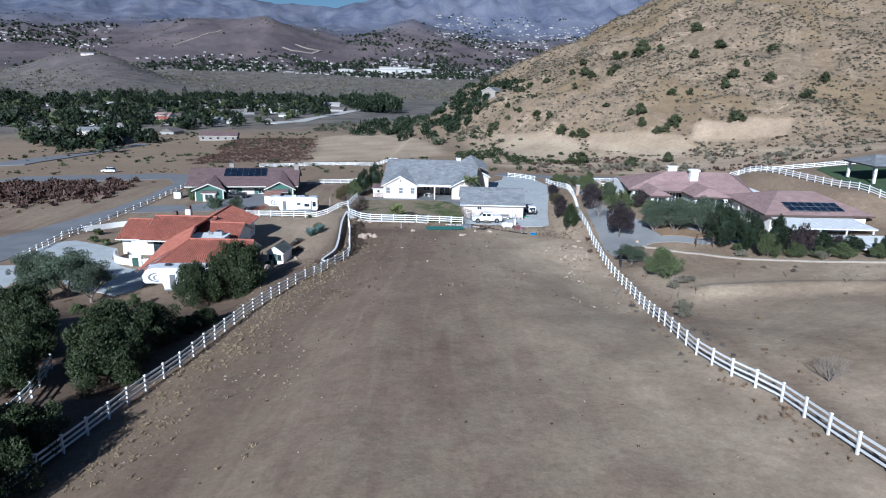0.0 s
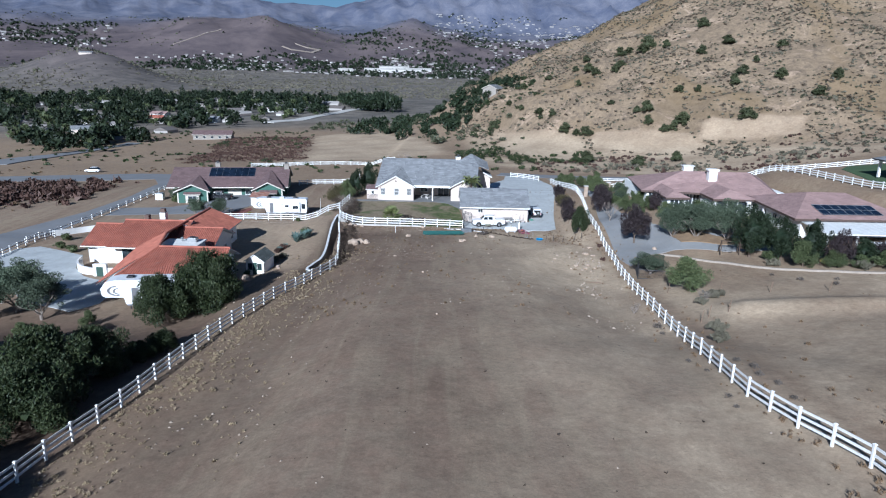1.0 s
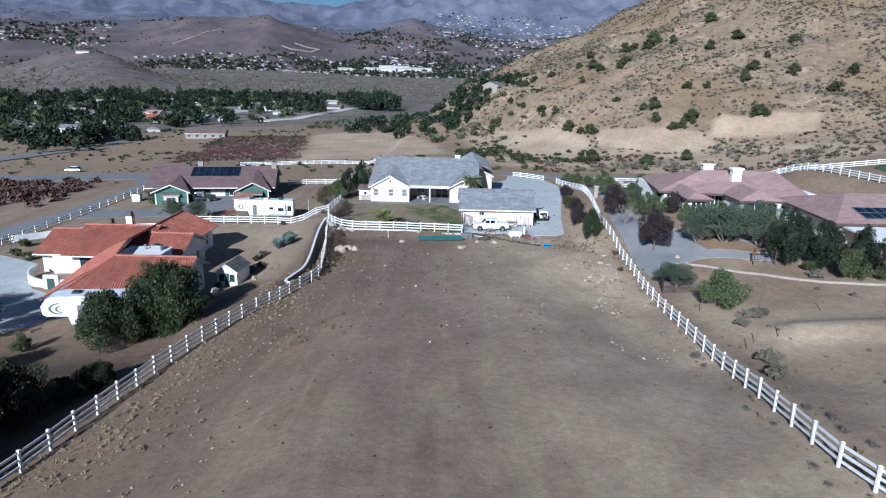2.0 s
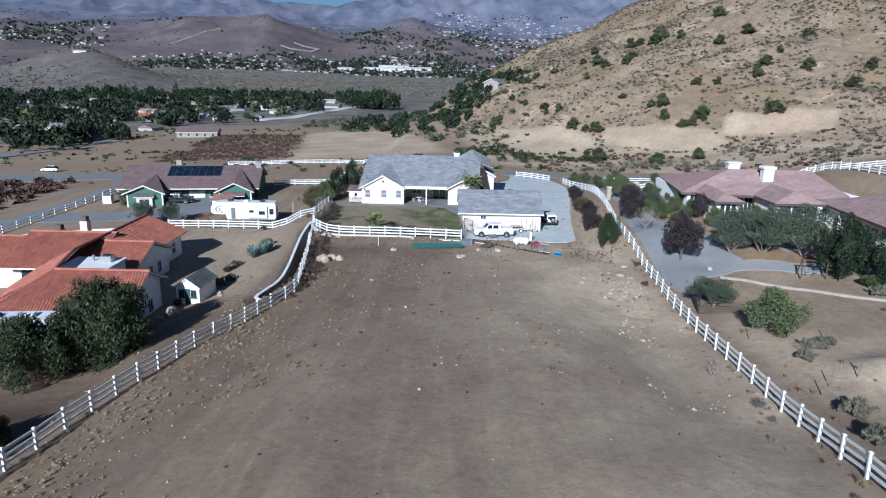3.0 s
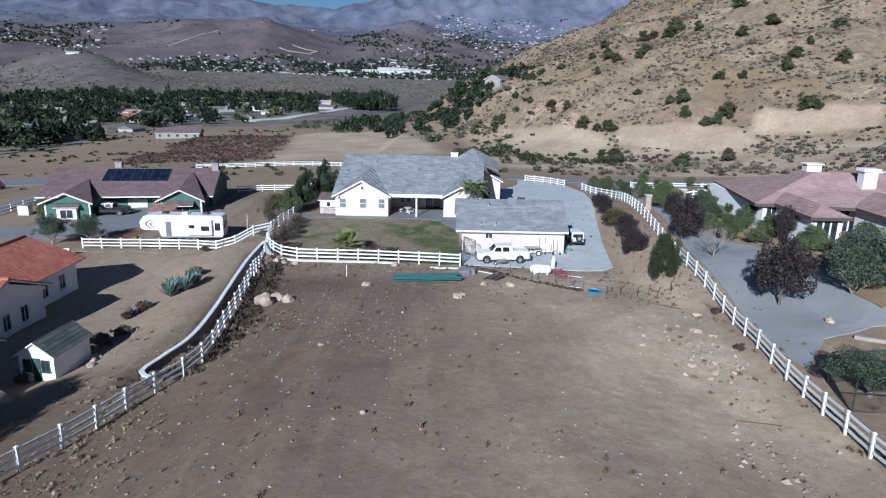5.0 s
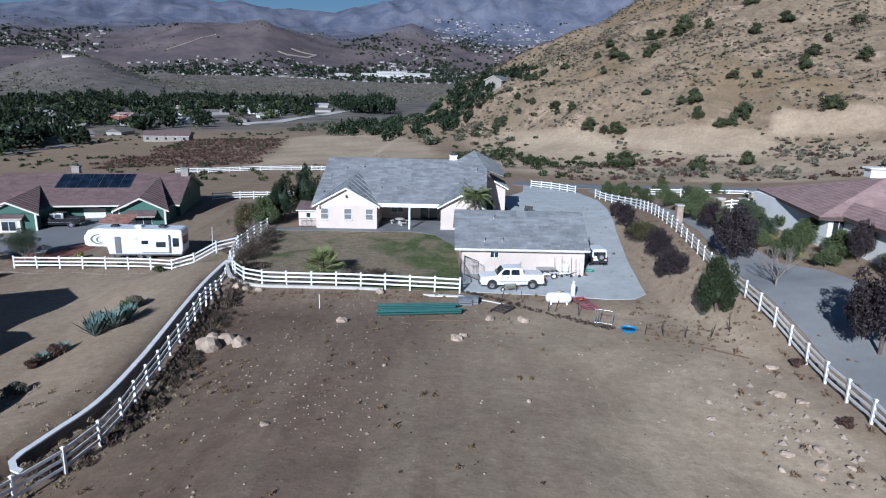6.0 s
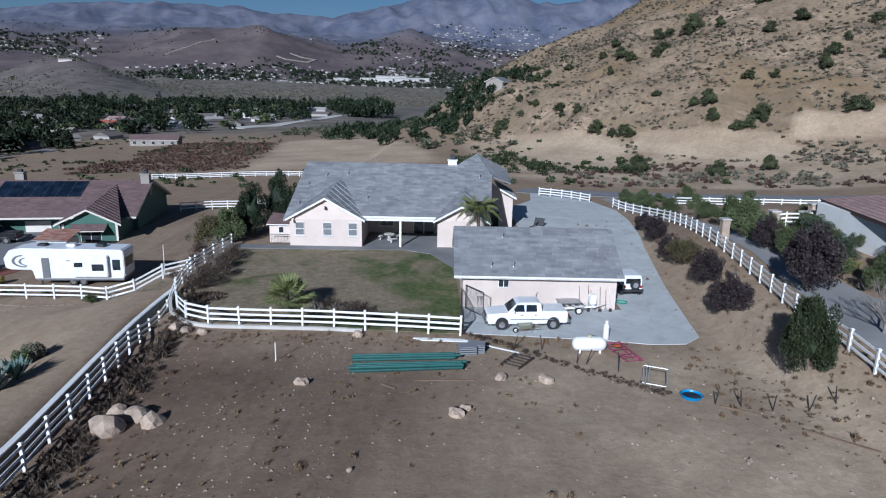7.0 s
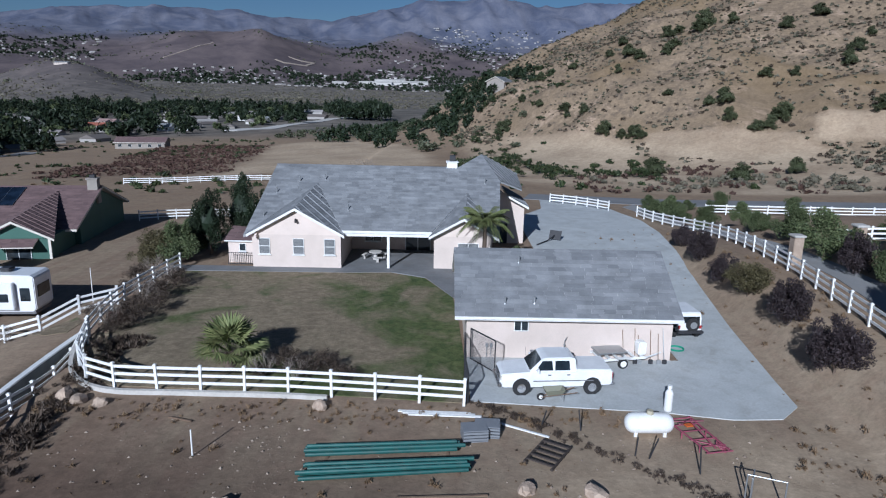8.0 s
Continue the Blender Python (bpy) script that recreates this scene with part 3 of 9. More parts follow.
# ---- fences ----
def along(points, step):
    """Points at even steps along a smooth line through the given points."""
    p = [np.array(q, float) for q in points]
    p = [2 * p[0] - p[1]] + p + [2 * p[-1] - p[-2]]
    fine = []
    for a, b, c, d in zip(p, p[1:], p[2:], p[3:]):
        for u in np.linspace(0, 1, 24, endpoint=False):
            fine.append(0.5 * (2 * b + (c - a) * u + (2 * a - 5 * b + 4 * c - d) * u * u + (3 * b - a - 3 * c + d) * u ** 3))
    fine.append(p[-2])
    fine = np.array(fine)
    run = np.concatenate([[0], np.cumsum(np.hypot(*np.diff(fine, axis=0).T))])
    n = max(1, round(run[-1] / step))
    s = np.linspace(0, run[-1], n + 1)
    return list(zip(np.interp(s, run, fine[:, 0]), np.interp(s, run, fine[:, 1])))


def post_mesh(w, h):
    bm = bmesh.new()
    box(bm, -w / 2, -w / 2, -0.3, w / 2, w / 2, h)
    k = w * 0.68
    top = [bm.verts.new((x, y, h)) for x, y in ((-k, -k), (k, -k), (k, k), (-k, k))]
    rim = [bm.verts.new((x, y, h + 0.035)) for x, y in ((-k, -k), (k, -k), (k, k), (-k, k))]
    tip = bm.verts.new((0, 0, h + 0.09))
    bm.faces.new(top[::-1])
    for i in range(4):
        j = (i + 1) % 4
        bm.faces.new((top[i], top[j], rim[j], rim[i]))
        bm.faces.new((rim[i], rim[j], tip))
    me = bpy.data.meshes.new("post")
    bm.to_mesh(me)
    bm.free()
    me.materials.append(WHITE_VINYL)
    return me


def rail_mesh(h):
    return mesh_of("rail", [(x, y, z) for x in (-0.5, 0.5) for y in (-0.022, 0.022) for z in (-h / 2, h / 2)],
                   [(0, 1, 3, 2), (4, 6, 7, 5), (0, 4, 5, 1), (2, 3, 7, 6), (1, 5, 7, 3), (0, 2, 6, 4)], WHITE_VINYL)


POST, RAIL = post_mesh(0.13, 1.32), rail_mesh(0.15)
LOW_POST = post_mesh(0.13, 1.05)


def fence(points, label, step=2.36, rails=(0.38, 0.78, 1.18), post=None, lift=0.0, group="white vinyl rail fences"):
    post = post or POST
    f = thing("fence", Matrix(), label, "fence", group)
    rng = random.Random(int(abs(points[0][0]) * 10))
    spots = [(x, y, height(x, y) + lift) for x, y in along(points, step)]
    tops = []
    for i, (x, y, z) in enumerate(spots):
        n = spots[min(i + 1, len(spots) - 1)]
        o = spots[max(i - 1, 0)]
        turn = math.degrees(math.atan2(n[1] - o[1], n[0] - o[0]))
        share("post", post, f, pose(x, y, z, rng.uniform(-1.6, 1.6), rng.uniform(-1.6, 1.6), turn))
    for a, b in zip(spots, spots[1:]):
        a, b = Vector(a), Vector(b)
        flat = math.degrees(math.atan2(b.y - a.y, b.x - a.x))
        tilt = -math.degrees(math.asin(max(-1, min(1, (b.z - a.z) / (b - a).length))))
        for h in rails:
            mid = (a + b) / 2 + Vector((0, 0, h + rng.uniform(-0.015, 0.015)))
            share("rail", RAIL, f, pose(*mid, 0, 0, flat) @ pose(0, 0, 0, 0, tilt + rng.uniform(-0.4, 0.4), 0) @ Matrix.Diagonal(((b - a).length, 1, 1, 1)))
    return f


RIGHT_LINE = [(19.4, -101), (18.7, -94.5), (18.4, -89.5), (17.3, -85.6), (16.5, -81.5), (16.4, -78), (17.1, -70.5), (18.2, -60), (18.7, -53), (19.2, -45), (19.8, -37), (20.4, -29), (21.0, -20), (21.2, -13), (22.4, -4.2), (23.1, 1), (24.0, 8), (24.9, 16), (26.0, 25), (26.4, 34), (24.7, 45), (24.4, 48)]
LEFT_LINE = [(-28.2, -98), (-27, -88), (-26.4, -82), (-25.4, -76), (-24.9, -68), (-24.3, -62), (-23.2, -55), (-22.1, -49), (-20.6, -44.2), (-19.3, -38.4), (-17.9, -34.4), (-17.6, -31), (-18.3, -26.2), (-18.9, -21.5), (-19.9, -14), (-21.2, -6.5), (-22.3, 1.2), (-22.5, 3.0)]
fence(RIGHT_LINE, "white vinyl three-rail boundary fence along the bare field")
fence(LEFT_LINE, "white vinyl three-rail fence along a dry grass bank")
fence([(0.4, -5.45), (-4.5, -4.9), (-9.1, -4.5), (-13.7, -4.4), (-17.9, -4.1), (-20.3, -2.0), (-22.3, 2.6)], "white vinyl three-rail fence on a concrete kerb beside the lawn", step=2.3, lift=0.1)
fence([(-22.5, 3.2), (-23.3, 8.5), (-23.2, 13), (-22.8, 18.6)], "white vinyl three-rail fence beside the lawn and shrubs")
fence([(-46.5, 6.3), (-42, 6.3), (-37, 6.35), (-32, 6.3), (-28, 5.8), (-25.6, 7.4), (-23.5, 9)], "white vinyl three-rail fence beside the parked camper")
fence([(-71.2, -14), (-71.4, 0), (-71.0, 14), (-71.0, 30), (-71.6, 48), (-72.2, 58)], "white two-rail fence along the road", step=3.4, rails=(0.45, 0.9), post=LOW_POST, group="low white road fences")
fence([(-68, 103.6), (-60, 105.3), (-50, 107.5), (-36, 110), (-20, 112)], "white vinyl fence along the back road", step=2.6)
fence([(-40.0, 49), (-36.5, 51), (-31, 52.5), (-25, 53.5)], "short white fence behind the green house")
fence([(22.0, 53), (19.0, 58.6), (15.5, 62)], "short white fence at the drive entrance", step=2.2)
fence([(66.5, 27), (67.2, 12), (68.5, -4), (70.5, -20), (76, -34)], "white vinyl fence beside the green lawn")
fence([(66.5, 27), (75, 25), (92, 24), (108, 24)], "white vinyl fence at the foot of the hill")
fence([(56, 24), (66.3, 27)], "short white fence behind the pink-roofed house")
fence([(-33.6, -86.5), (-34.6, -82.0), (-36.2, -77.0)], "short white rail fence between dark bushes", step=2.0)
fence([(30.5, 14.5), (33.5, 13.0)], "short white fence between stone pillars", step=1.6)
fence([(34, 50), (50, 48), (70, 46)], "white fence along the road under trees", step=2.6)
fence([(-68.5, -31), (-70.4, -17), (-69.5, -9)], "low white fence at the drive entrance", step=2.2, rails=(0.45, 0.9), post=LOW_POST, group="low white road fences")


def swept_wall(name, line, below, above, thick, material, label, category, cap=None, step=0.8, level=None):
    """A wall that follows a line over the ground. above, below: metres over and under it."""
    spots = along(line, step)
    bm, top = bmesh.new(), bmesh.new()
    rows = []
    for i, (x, y) in enumerate(spots):
        n, o = spots[min(i + 1, len(spots) - 1)], spots[max(i - 1, 0)]
        way = Vector((n[0] - o[0], n[1] - o[1])).normalized()
        side = Vector((-way.y, way.x))
        z = level(x, y) if level else height(x, y)
        rows.append((Vector((x, y)), side, z))
    for b, lo, hi, t in ((bm, -below, above, thick), (top, above, above + 0.09, thick + 0.1)):
        last = None
        for p, s, z in rows:
            ring = [b.verts.new((*(p + s * k * t / 2), z + h)) for k, h in ((1, lo), (-1, lo), (-1, hi), (1, hi))]
            if last:
                for i in range(4):
                    j = (i + 1) % 4
                    b.faces.new((last[i], last[j], ring[j], ring[i]))
            else:
                b.faces.new(ring)
            last = ring
        b.faces.new(last[::-1])
    w = tagged(part(name, bm, material), label, category)
    if cap:
        part("coping", top, cap, w)
    else:
        top.free()
    return w


WALL_FACE = surface("grey_block", (0.16, 0.172, 0.176), (0.115, 0.125, 0.13), 1.2, 8, 0.9, 0.4, dirt=(0.17, 0.15, 0.13))
PALE_CONCRETE = surface("pale_concrete", (0.52, 0.50, 0.47), (0.44, 0.42, 0.39), 1.2, 10, 0.9, 0.3, dirt=(0.33, 0.28, 0.23))
WALL_TAN = surface("tan_block", (0.36, 0.31, 0.26), (0.28, 0.24, 0.20), 1.2, 8, 0.9, 0.4, dirt=(0.2, 0.16, 0.13))
swept_wall("retaining_wall", [(-17.9, -34.9), (-21.2, -33.6)] + [(float(wall_x(y)), y) for y in (-31, -28, -25, -20, -15, -10, -5, 0, 3.4)], 1.5, 0.0, 0.22, WALL_FACE,
           "curved grey block retaining wall with a white coping", "wall", WHITE_PAINT, level=lambda x, y: 0.08 + 0.02 * max(0, -y - 20))
swept_wall("kerb_wall", [(-6.4, -5.05), (-9.1, -4.85), (-13.7, -4.75), (-17.9, -4.5), (-20.6, -2.3), (-22.7, 2.4)], 0.5, 0.24, 0.22, PALE_CONCRETE, "low pale concrete kerb wall under the fence", "kerb", level=lambda x, y: 0.0)
swept_wall("kerb_wall", [(27.2, -30.6), (30.2, -33.4), (32.8, -35.9), (36.8, -39.6), (43, -43.4), (49, -46.8), (60, -52)], 0.4, 0.24, 0.3, WALL_TAN, "low concrete garden wall along the planting", "wall")
swept_wall("garden_wall", [(-70.5, -8), (-66, -3), (-58, 0.5), (-46, 2.5)], 0.4, 1.0, 0.25, STUCCO_WHITE, "white stucco garden wall behind the tiled house", "wall")
swept_wall("garden_wall", [(-66.8, -31.5), (-63.5, -36), (-60.5, -42), (-59.6, -49)], 0.4, 0.45, 0.7, STONE, "low stone wall between two driveways", "wall", step=0.6)

# ---- plants ----
LEAF_JUNIPER = foliage("juniper_leaf", (0.017, 0.029, 0.012), (0.050, 0.062, 0.025))
LEAF_GREEN = foliage("green_leaf", (0.050, 0.070, 0.030), (0.115, 0.132, 0.060))
LEAF_OLIVE = foliage("olive_leaf", (0.042, 0.060, 0.038), (0.098, 0.120, 0.078))
LEAF_PLUM = foliage("plum_leaf", (0.020, 0.015, 0.017), (0.048, 0.035, 0.037))
LEAF_DARK = foliage("dark_evergreen_leaf", (0.009, 0.017, 0.009), (0.028, 0.040, 0.019))
LEAF_GREY = foliage("grey_sage_leaf", (0.10, 0.092, 0.066), (0.165, 0.150, 0.110))
LEAF_SAGE = foliage("green_sage_leaf", (0.045, 0.052, 0.030), (0.095, 0.098, 0.062))
LEAF_CHAPARRAL = foliage("chaparral_leaf", (0.034, 0.045, 0.020), (0.080, 0.086, 0.044))
LEAF_OLIVE_BROWN = foliage("olive_brown_leaf", (0.050, 0.042, 0.020), (0.105, 0.092, 0.045))
LEAF_HILL = foliage("brown_hill_brush", (0.075, 0.057, 0.041), (0.150, 0.118, 0.085))
LEAF_DRY = foliage("dry_brown_leaf", (0.12, 0.075, 0.042), (0.21, 0.145, 0.085))
LEAF_RUST = foliage("rust_leaf", (0.056, 0.032, 0.027), (0.100, 0.060, 0.046))
LEAF_WEED = foliage("dark_weed", (0.038, 0.028, 0.022), (0.085, 0.062, 0.046))
LEAF_DEAD = foliage("dead_weed", (0.085, 0.072, 0.062), (0.155, 0.132, 0.112))
LEAF_STRAW = foliage("dry_straw", (0.26, 0.20, 0.125), (0.38, 0.30, 0.19))
LEAF_YELLOW = foliage("yellow_green_leaf", (0.17, 0.15, 0.04), (0.25, 0.21, 0.07))
LEAF_AGAVE = foliage("blue_agave_leaf", (0.075, 0.125, 0.115), (0.125, 0.18, 0.165))
LEAF_PALM = foliage("palm_frond", (0.10, 0.128, 0.045), (0.235, 0.245, 0.105))


def leaf_shell(rng, n, rx, ry, rz, size, lumps=7, inner=0.55, stretch=1.0, upright=0.0, floor=-0.75):
    """Small leaf faces in many uneven clumps with gaps between, as points and triangles."""
    k = max(9, lumps * 3)
    c0 = rng.normal(size=(k, 3))
    c0 /= np.linalg.norm(c0, axis=1)[:, None]
    c0[:, 2] = np.where(c0[:, 2] < floor, -c0[:, 2], c0[:, 2])
    out = rng.uniform(0.3 + 0.35 * inner, 1.02, k)
    c0 *= out[:, None]
    r0 = rng.uniform(0.16, 0.46, k) * (1.28 - 0.6 * out)
    which = rng.choice(k, n, p=r0 ** 2 / (r0 ** 2).sum())
    d = rng.normal(size=(n, 3))
    d /= np.linalg.norm(d, axis=1)[:, None]
    c = c0[which] + d * (r0[which] * (0.3 + 0.7 * rng.random(n) ** 0.5))[:, None] * np.array([1, 1, 1 + 0.7 * upright])
    c *= 0.88 * np.array([rx, ry, rz])
    a = rng.normal(size=(n, 3)) * np.array([1, 1, 1 - 0.5 * upright])
    a = a / np.linalg.norm(a, axis=1)[:, None] + d * 0.5 + np.array([0, 0, upright])
    a /= np.linalg.norm(a, axis=1)[:, None]
    b = np.cross(a, rng.normal(size=(n, 3)))
    b /= np.linalg.norm(b, axis=1)[:, None]
    s = size * rng.uniform(0.6, 1.4, n)[:, None]
    pts = np.stack([c - a * s * stretch * 0.8 - b * s * 0.55, c - a * s * stretch * 0.8 + b * s * 0.55, c + a * s * stretch], 1).reshape(-1, 3)
    return pts, np.arange(3 * n).reshape(-1, 3)


def core(rx, ry, rz, rng, seg=2):
    """The dark inside of a crown."""
    bm = bmesh.new()
    bmesh.ops.create_icosphere(bm, subdivisions=seg, radius=1)
    pts = []
    for v in bm.verts:
        k = 0.46 * (1 + 0.16 * math.sin(4 * v.co.x + 3 * v.co.y) + 0.1 * math.sin(7 * v.co.z + 2 * v.co.x))
        pts.append((v.co.x * rx * k, v.co.y * ry * k, v.co.z * rz * k))
    bm.verts.index_update()
    faces = [[v.index for v in f.verts] for f in bm.faces]
    bm.free()
    return np.array(pts), faces


def crown_mesh(name, seed, n, rx, ry, rz, size, material, **how):
    rng = np.random.default_rng(seed)
    solid = how.pop("solid", True)
    pts, quads = leaf_shell(rng, n, rx, ry, rz, size, **how)
    faces = quads.tolist()
    if solid:
        cp, cf = core(rx, ry, rz, rng)
        faces = faces + [[i + len(pts) for i in f] for f in cf]
        pts = np.concatenate([pts, cp])
    return mesh_of(name, pts.tolist(), faces, material)


def limbs(seed, top, spread, count, r0, forks=2, material=None, start=0.35, rise=0.6):
    """A tapered trunk with limbs that fork."""
    rng = random.Random(seed)
    bm = bmesh.new()
    def grow(a, way, length, r, left):
        b = a + way * length
        rod(bm, a, b, r, r * 0.62, 6 if left else 4)
        if left:
            for _ in range(2 + (rng.random() < 0.5)):
                turn = Vector((rng.uniform(-1, 1), rng.uniform(-1, 1), rng.uniform(-0.1, 0.8))) * 0.75
                grow(b, (way + turn).normalized(), length * rng.uniform(0.55, 0.8), r * 0.6, left - 1)
    rod(bm, (0, 0, -0.25), (0, 0, top * start), r0 * 1.25, r0, 8)
    for i in range(count):
        a = 2 * math.pi * (i + rng.random() * 0.6) / count
        way = Vector((math.cos(a) * spread, math.sin(a) * spread, rise + rng.random() * 0.4)).normalized()
        grow(Vector((0, 0, top * start - 0.05)), way, top * 0.34, r0 * 0.6, forks)
    return bm


def plant(name, label, category, crown, lift, trunk=None, trunk_mat=None, group=""):
    p = thing(name, Matrix(), label, category, group)
    if trunk:
        part("trunk", trunk, trunk_mat or BARK, p)
    if crown:
        c = new("crown", crown)
        c.parent = p
        c.matrix_basis = pose(0, 0, lift)
    return p


placed_first = set()


def set_plant(kind, x, y, s=1.0, turn=None, tall=1.0, label="", wide=1.0, sink=0.0):
    rng = random.Random(int(x * 13 + y * 7))
    m = pose(x, y, height(x, y) - sink, 0, 0, rng.uniform(0, 360) if turn is None else turn) @ Matrix.Diagonal((s * wide, s * wide, s * tall, 1))
    if kind.name in placed_first:
        ob = copy_thing(kind, m)
    else:
        placed_first.add(kind.name)
        kind.matrix_basis = m
        ob = kind
    if label:
        ob["label"] = label
    return ob


juniper = plant("juniper_bush", "large dense dark green juniper bush", "bush", crown_mesh("crown", 1, 22000, 3.0, 3.0, 2.3, 0.075, LEAF_JUNIPER, lumps=16, inner=0.4, stretch=1.5, upright=0.8), 1.9,
                limbs(1, 2.6, 0.6, 5, 0.12, 1), group="juniper bushes")
olive = plant("olive_tree", "grey-green olive tree with several pale trunks", "tree", crown_mesh("crown", 2, 15000, 2.7, 2.7, 2.0, 0.065, LEAF_OLIVE, lumps=10, inner=0.0, solid=False), 2.5,
              limbs(2, 3.4, 0.7, 5, 0.13, 2, start=0.15), GREY_TWIG, group="olive trees")
plum = plant("plum_tree", "dark purple-leaved plum tree with a short trunk", "tree", crown_mesh("crown", 3, 9000, 2.2, 2.2, 2.0, 0.075, LEAF_PLUM, lumps=11, inner=0.0, stretch=1.4, upright=0.5, solid=False), 2.4,
             limbs(3, 2.8, 0.6, 5, 0.09, 2, start=0.3), group="purple plum trees")
greenbush = plant("evergreen_shrub", "rounded bright green evergreen shrub", "shrub", crown_mesh("crown", 4, 8000, 1.9, 1.9, 2.1, 0.075, LEAF_GREEN, lumps=11, inner=0.1, stretch=1.3, upright=0.5, solid=False), 1.8,
                  limbs(4, 1.6, 0.5, 4, 0.08, 1), group="green shrubs")
evergreen = plant("evergreen_tree", "tall narrow dark evergreen tree", "tree", crown_mesh("crown", 5, 14000, 1.9, 1.9, 2.9, 0.07, LEAF_DARK, lumps=9, stretch=1.2, upright=0.8), 3.1,
                  limbs(5, 2.5, 0.3, 4, 0.12, 1), group="evergreen trees")
sage = plant("sage_bush", "grey-green dry sage bush on bare soil", "bush", crown_mesh("crown", 6, 2600, 1.0, 1.0, 0.7, 0.06, LEAF_GREY, lumps=8, inner=0.3, stretch=1.5, upright=0.6), 0.5, None, group="sage bushes")
rustbush = plant("rust_bush", "low rust-brown bush on bare soil", "bush", crown_mesh("crown", 8, 2400, 0.9, 0.9, 0.5, 0.055, LEAF_RUST, lumps=8, inner=0.3, stretch=1.5, upright=0.5), 0.35, None, group="rust-brown bushes")
yellowbush = plant("yellow_shrub", "yellow-green flowering shrub on bare soil", "shrub", crown_mesh("crown", 9, 2400, 1.0, 1.0, 0.7, 0.06, LEAF_YELLOW, lumps=8), 0.5, None, group="yellow shrubs")
olivebrown = plant("leafy_shrub", "olive-brown leafy shrub", "shrub", crown_mesh("crown", 19, 7000, 1.9, 1.9, 1.6, 0.06, LEAF_OLIVE_BROWN, lumps=16, inner=0.1, stretch=1.5, upright=0.6, solid=False), 1.4, limbs(19, 1.6, 0.6, 6, 0.06, 2), group="olive-brown shrubs")
bare = plant("bare_shrub", "leafless grey shrub with fine branches", "shrub", None, 0, limbs(10, 2.2, 0.75, 9, 0.05, 4, start=0.05, rise=0.8), GREY_TWIG, group="bare shrubs")
greyweed = plant("weed_clump", "grey-brown dead weeds on bare soil", "weeds", crown_mesh("crown", 26, 700, 1.3, 1.3, 0.7, 0.045, LEAF_DEAD, lumps=10, inner=0.0, stretch=2.4, upright=0.5, solid=False), 0.55, limbs(27, 1.3, 0.9, 9, 0.02, 4, start=0.03, rise=0.6), GREY_TWIG, group="weed clumps")
brownbare = plant("twiggy_shrub", "dark brown twiggy shrub", "shrub", crown_mesh("crown", 20, 900, 1.3, 1.3, 0.9, 0.05, LEAF_WEED, lumps=12, inner=0.0, stretch=2.2, upright=0.5, solid=False), 1.1, limbs(21, 1.9, 0.8, 10, 0.03, 4, start=0.03, rise=0.7), DARK_TWIG, group="twiggy shrubs")
chaparral = plant("chaparral_bush", "dark rounded chaparral bush on a dry hillside", "bush", crown_mesh("crown", 12, 4200, 1.5, 1.5, 1.1, 0.075, LEAF_CHAPARRAL, lumps=12, inner=0.2, stretch=1.3, upright=0.3), 0.8, None, group="hillside bushes")
clipped = plant("clipped_shrub", "low clipped green shrub in a garden bed", "shrub", crown_mesh("crown", 14, 2400, 1.6, 1.6, 1.3, 0.1, LEAF_GREEN, lumps=10, stretch=1.2, upright=0.4), 1.0, None, group="clipped shrubs")
baretree = plant("bare_tree", "leafless grey tree with fine spreading branches", "tree", None, 0, limbs(11, 3.6, 0.7, 7, 0.10, 5, start=0.2, rise=0.7), GREY_TWIG, group="bare trees")

for x, y, s, t in ((-29.4, -96.5, 1.2, 1.0), (-31.2, -101.5, 1.2, 1.0), (-34.4, -97.0, 1.2, 1.1), (-29.6, -91.0, 0.75, 0.9), (-30.2, -79.4, 0.95, 0.95), (-31.8, -75.0, 1.1, 0.95), (-30.6, -70.0, 0.85, 0.9), (-39.6, -75.4, 0.95, 1.0), (-43.4, -69.5, 1.0, 1.0),
                   (-36.6, -82.0, 0.7, 1.1), (-33.4, -51.2, 0.92, 1.1), (-29.7, -47.6, 1.16, 1.15), (-27.8, -64.5, 0.45, 0.8), (-28.6, -66.8, 0.4, 0.8)):
    set_plant(juniper, x, y, s, tall=t)
for x, y, s in ((-46.4, -51.6, 1.25), (-50.4, -49.4, 1.2), (-54.2, -46.2, 1.0), (-58.5, -44.0, 0.9), (-60.5, -38.5, 0.7), (-52.5, -53.0, 0.9), (-51.5, 8.4, 0.8), (-47.4, 9.6, 0.7), (-62.6, 26.0, 0.6)):
    set_plant(olive, x, y, s, tall=0.95, label="grey-green olive tree beside a paved drive")
for x, y, s, t in ((30.8, -24.2, 1.0, 1.0), (33.4, -26.2, 1.05, 1.0), (37.4, -27.2, 1.1, 1.05), (35.2, -23.6, 0.95, 1.0), (41.2, -29.2, 0.9, 1.0), (33.5, -20.0, 0.8, 1.0), (29.2, 1.0, 0.6, 1.0), (31.0, 7.0, 0.6, 1.0)):
    set_plant(olive, x, y, s * 0.98, tall=t * 1.1, sink=0.8)
for x, y, s, t in ((25.3, -23.8, 1.15, 1.2), (24.9, -3.4, 0.95, 1.0), (27.6, 8.5, 0.6, 0.95), (32.8, -9.0, 0.5, 1.3), (45.6, -40.8, 0.7, 1.2), (50.6, -40.4, 0.5, 1.0)):
    set_plant(plum, x, y, s, tall=t, sink=0.55 * s * (s < 1.1))
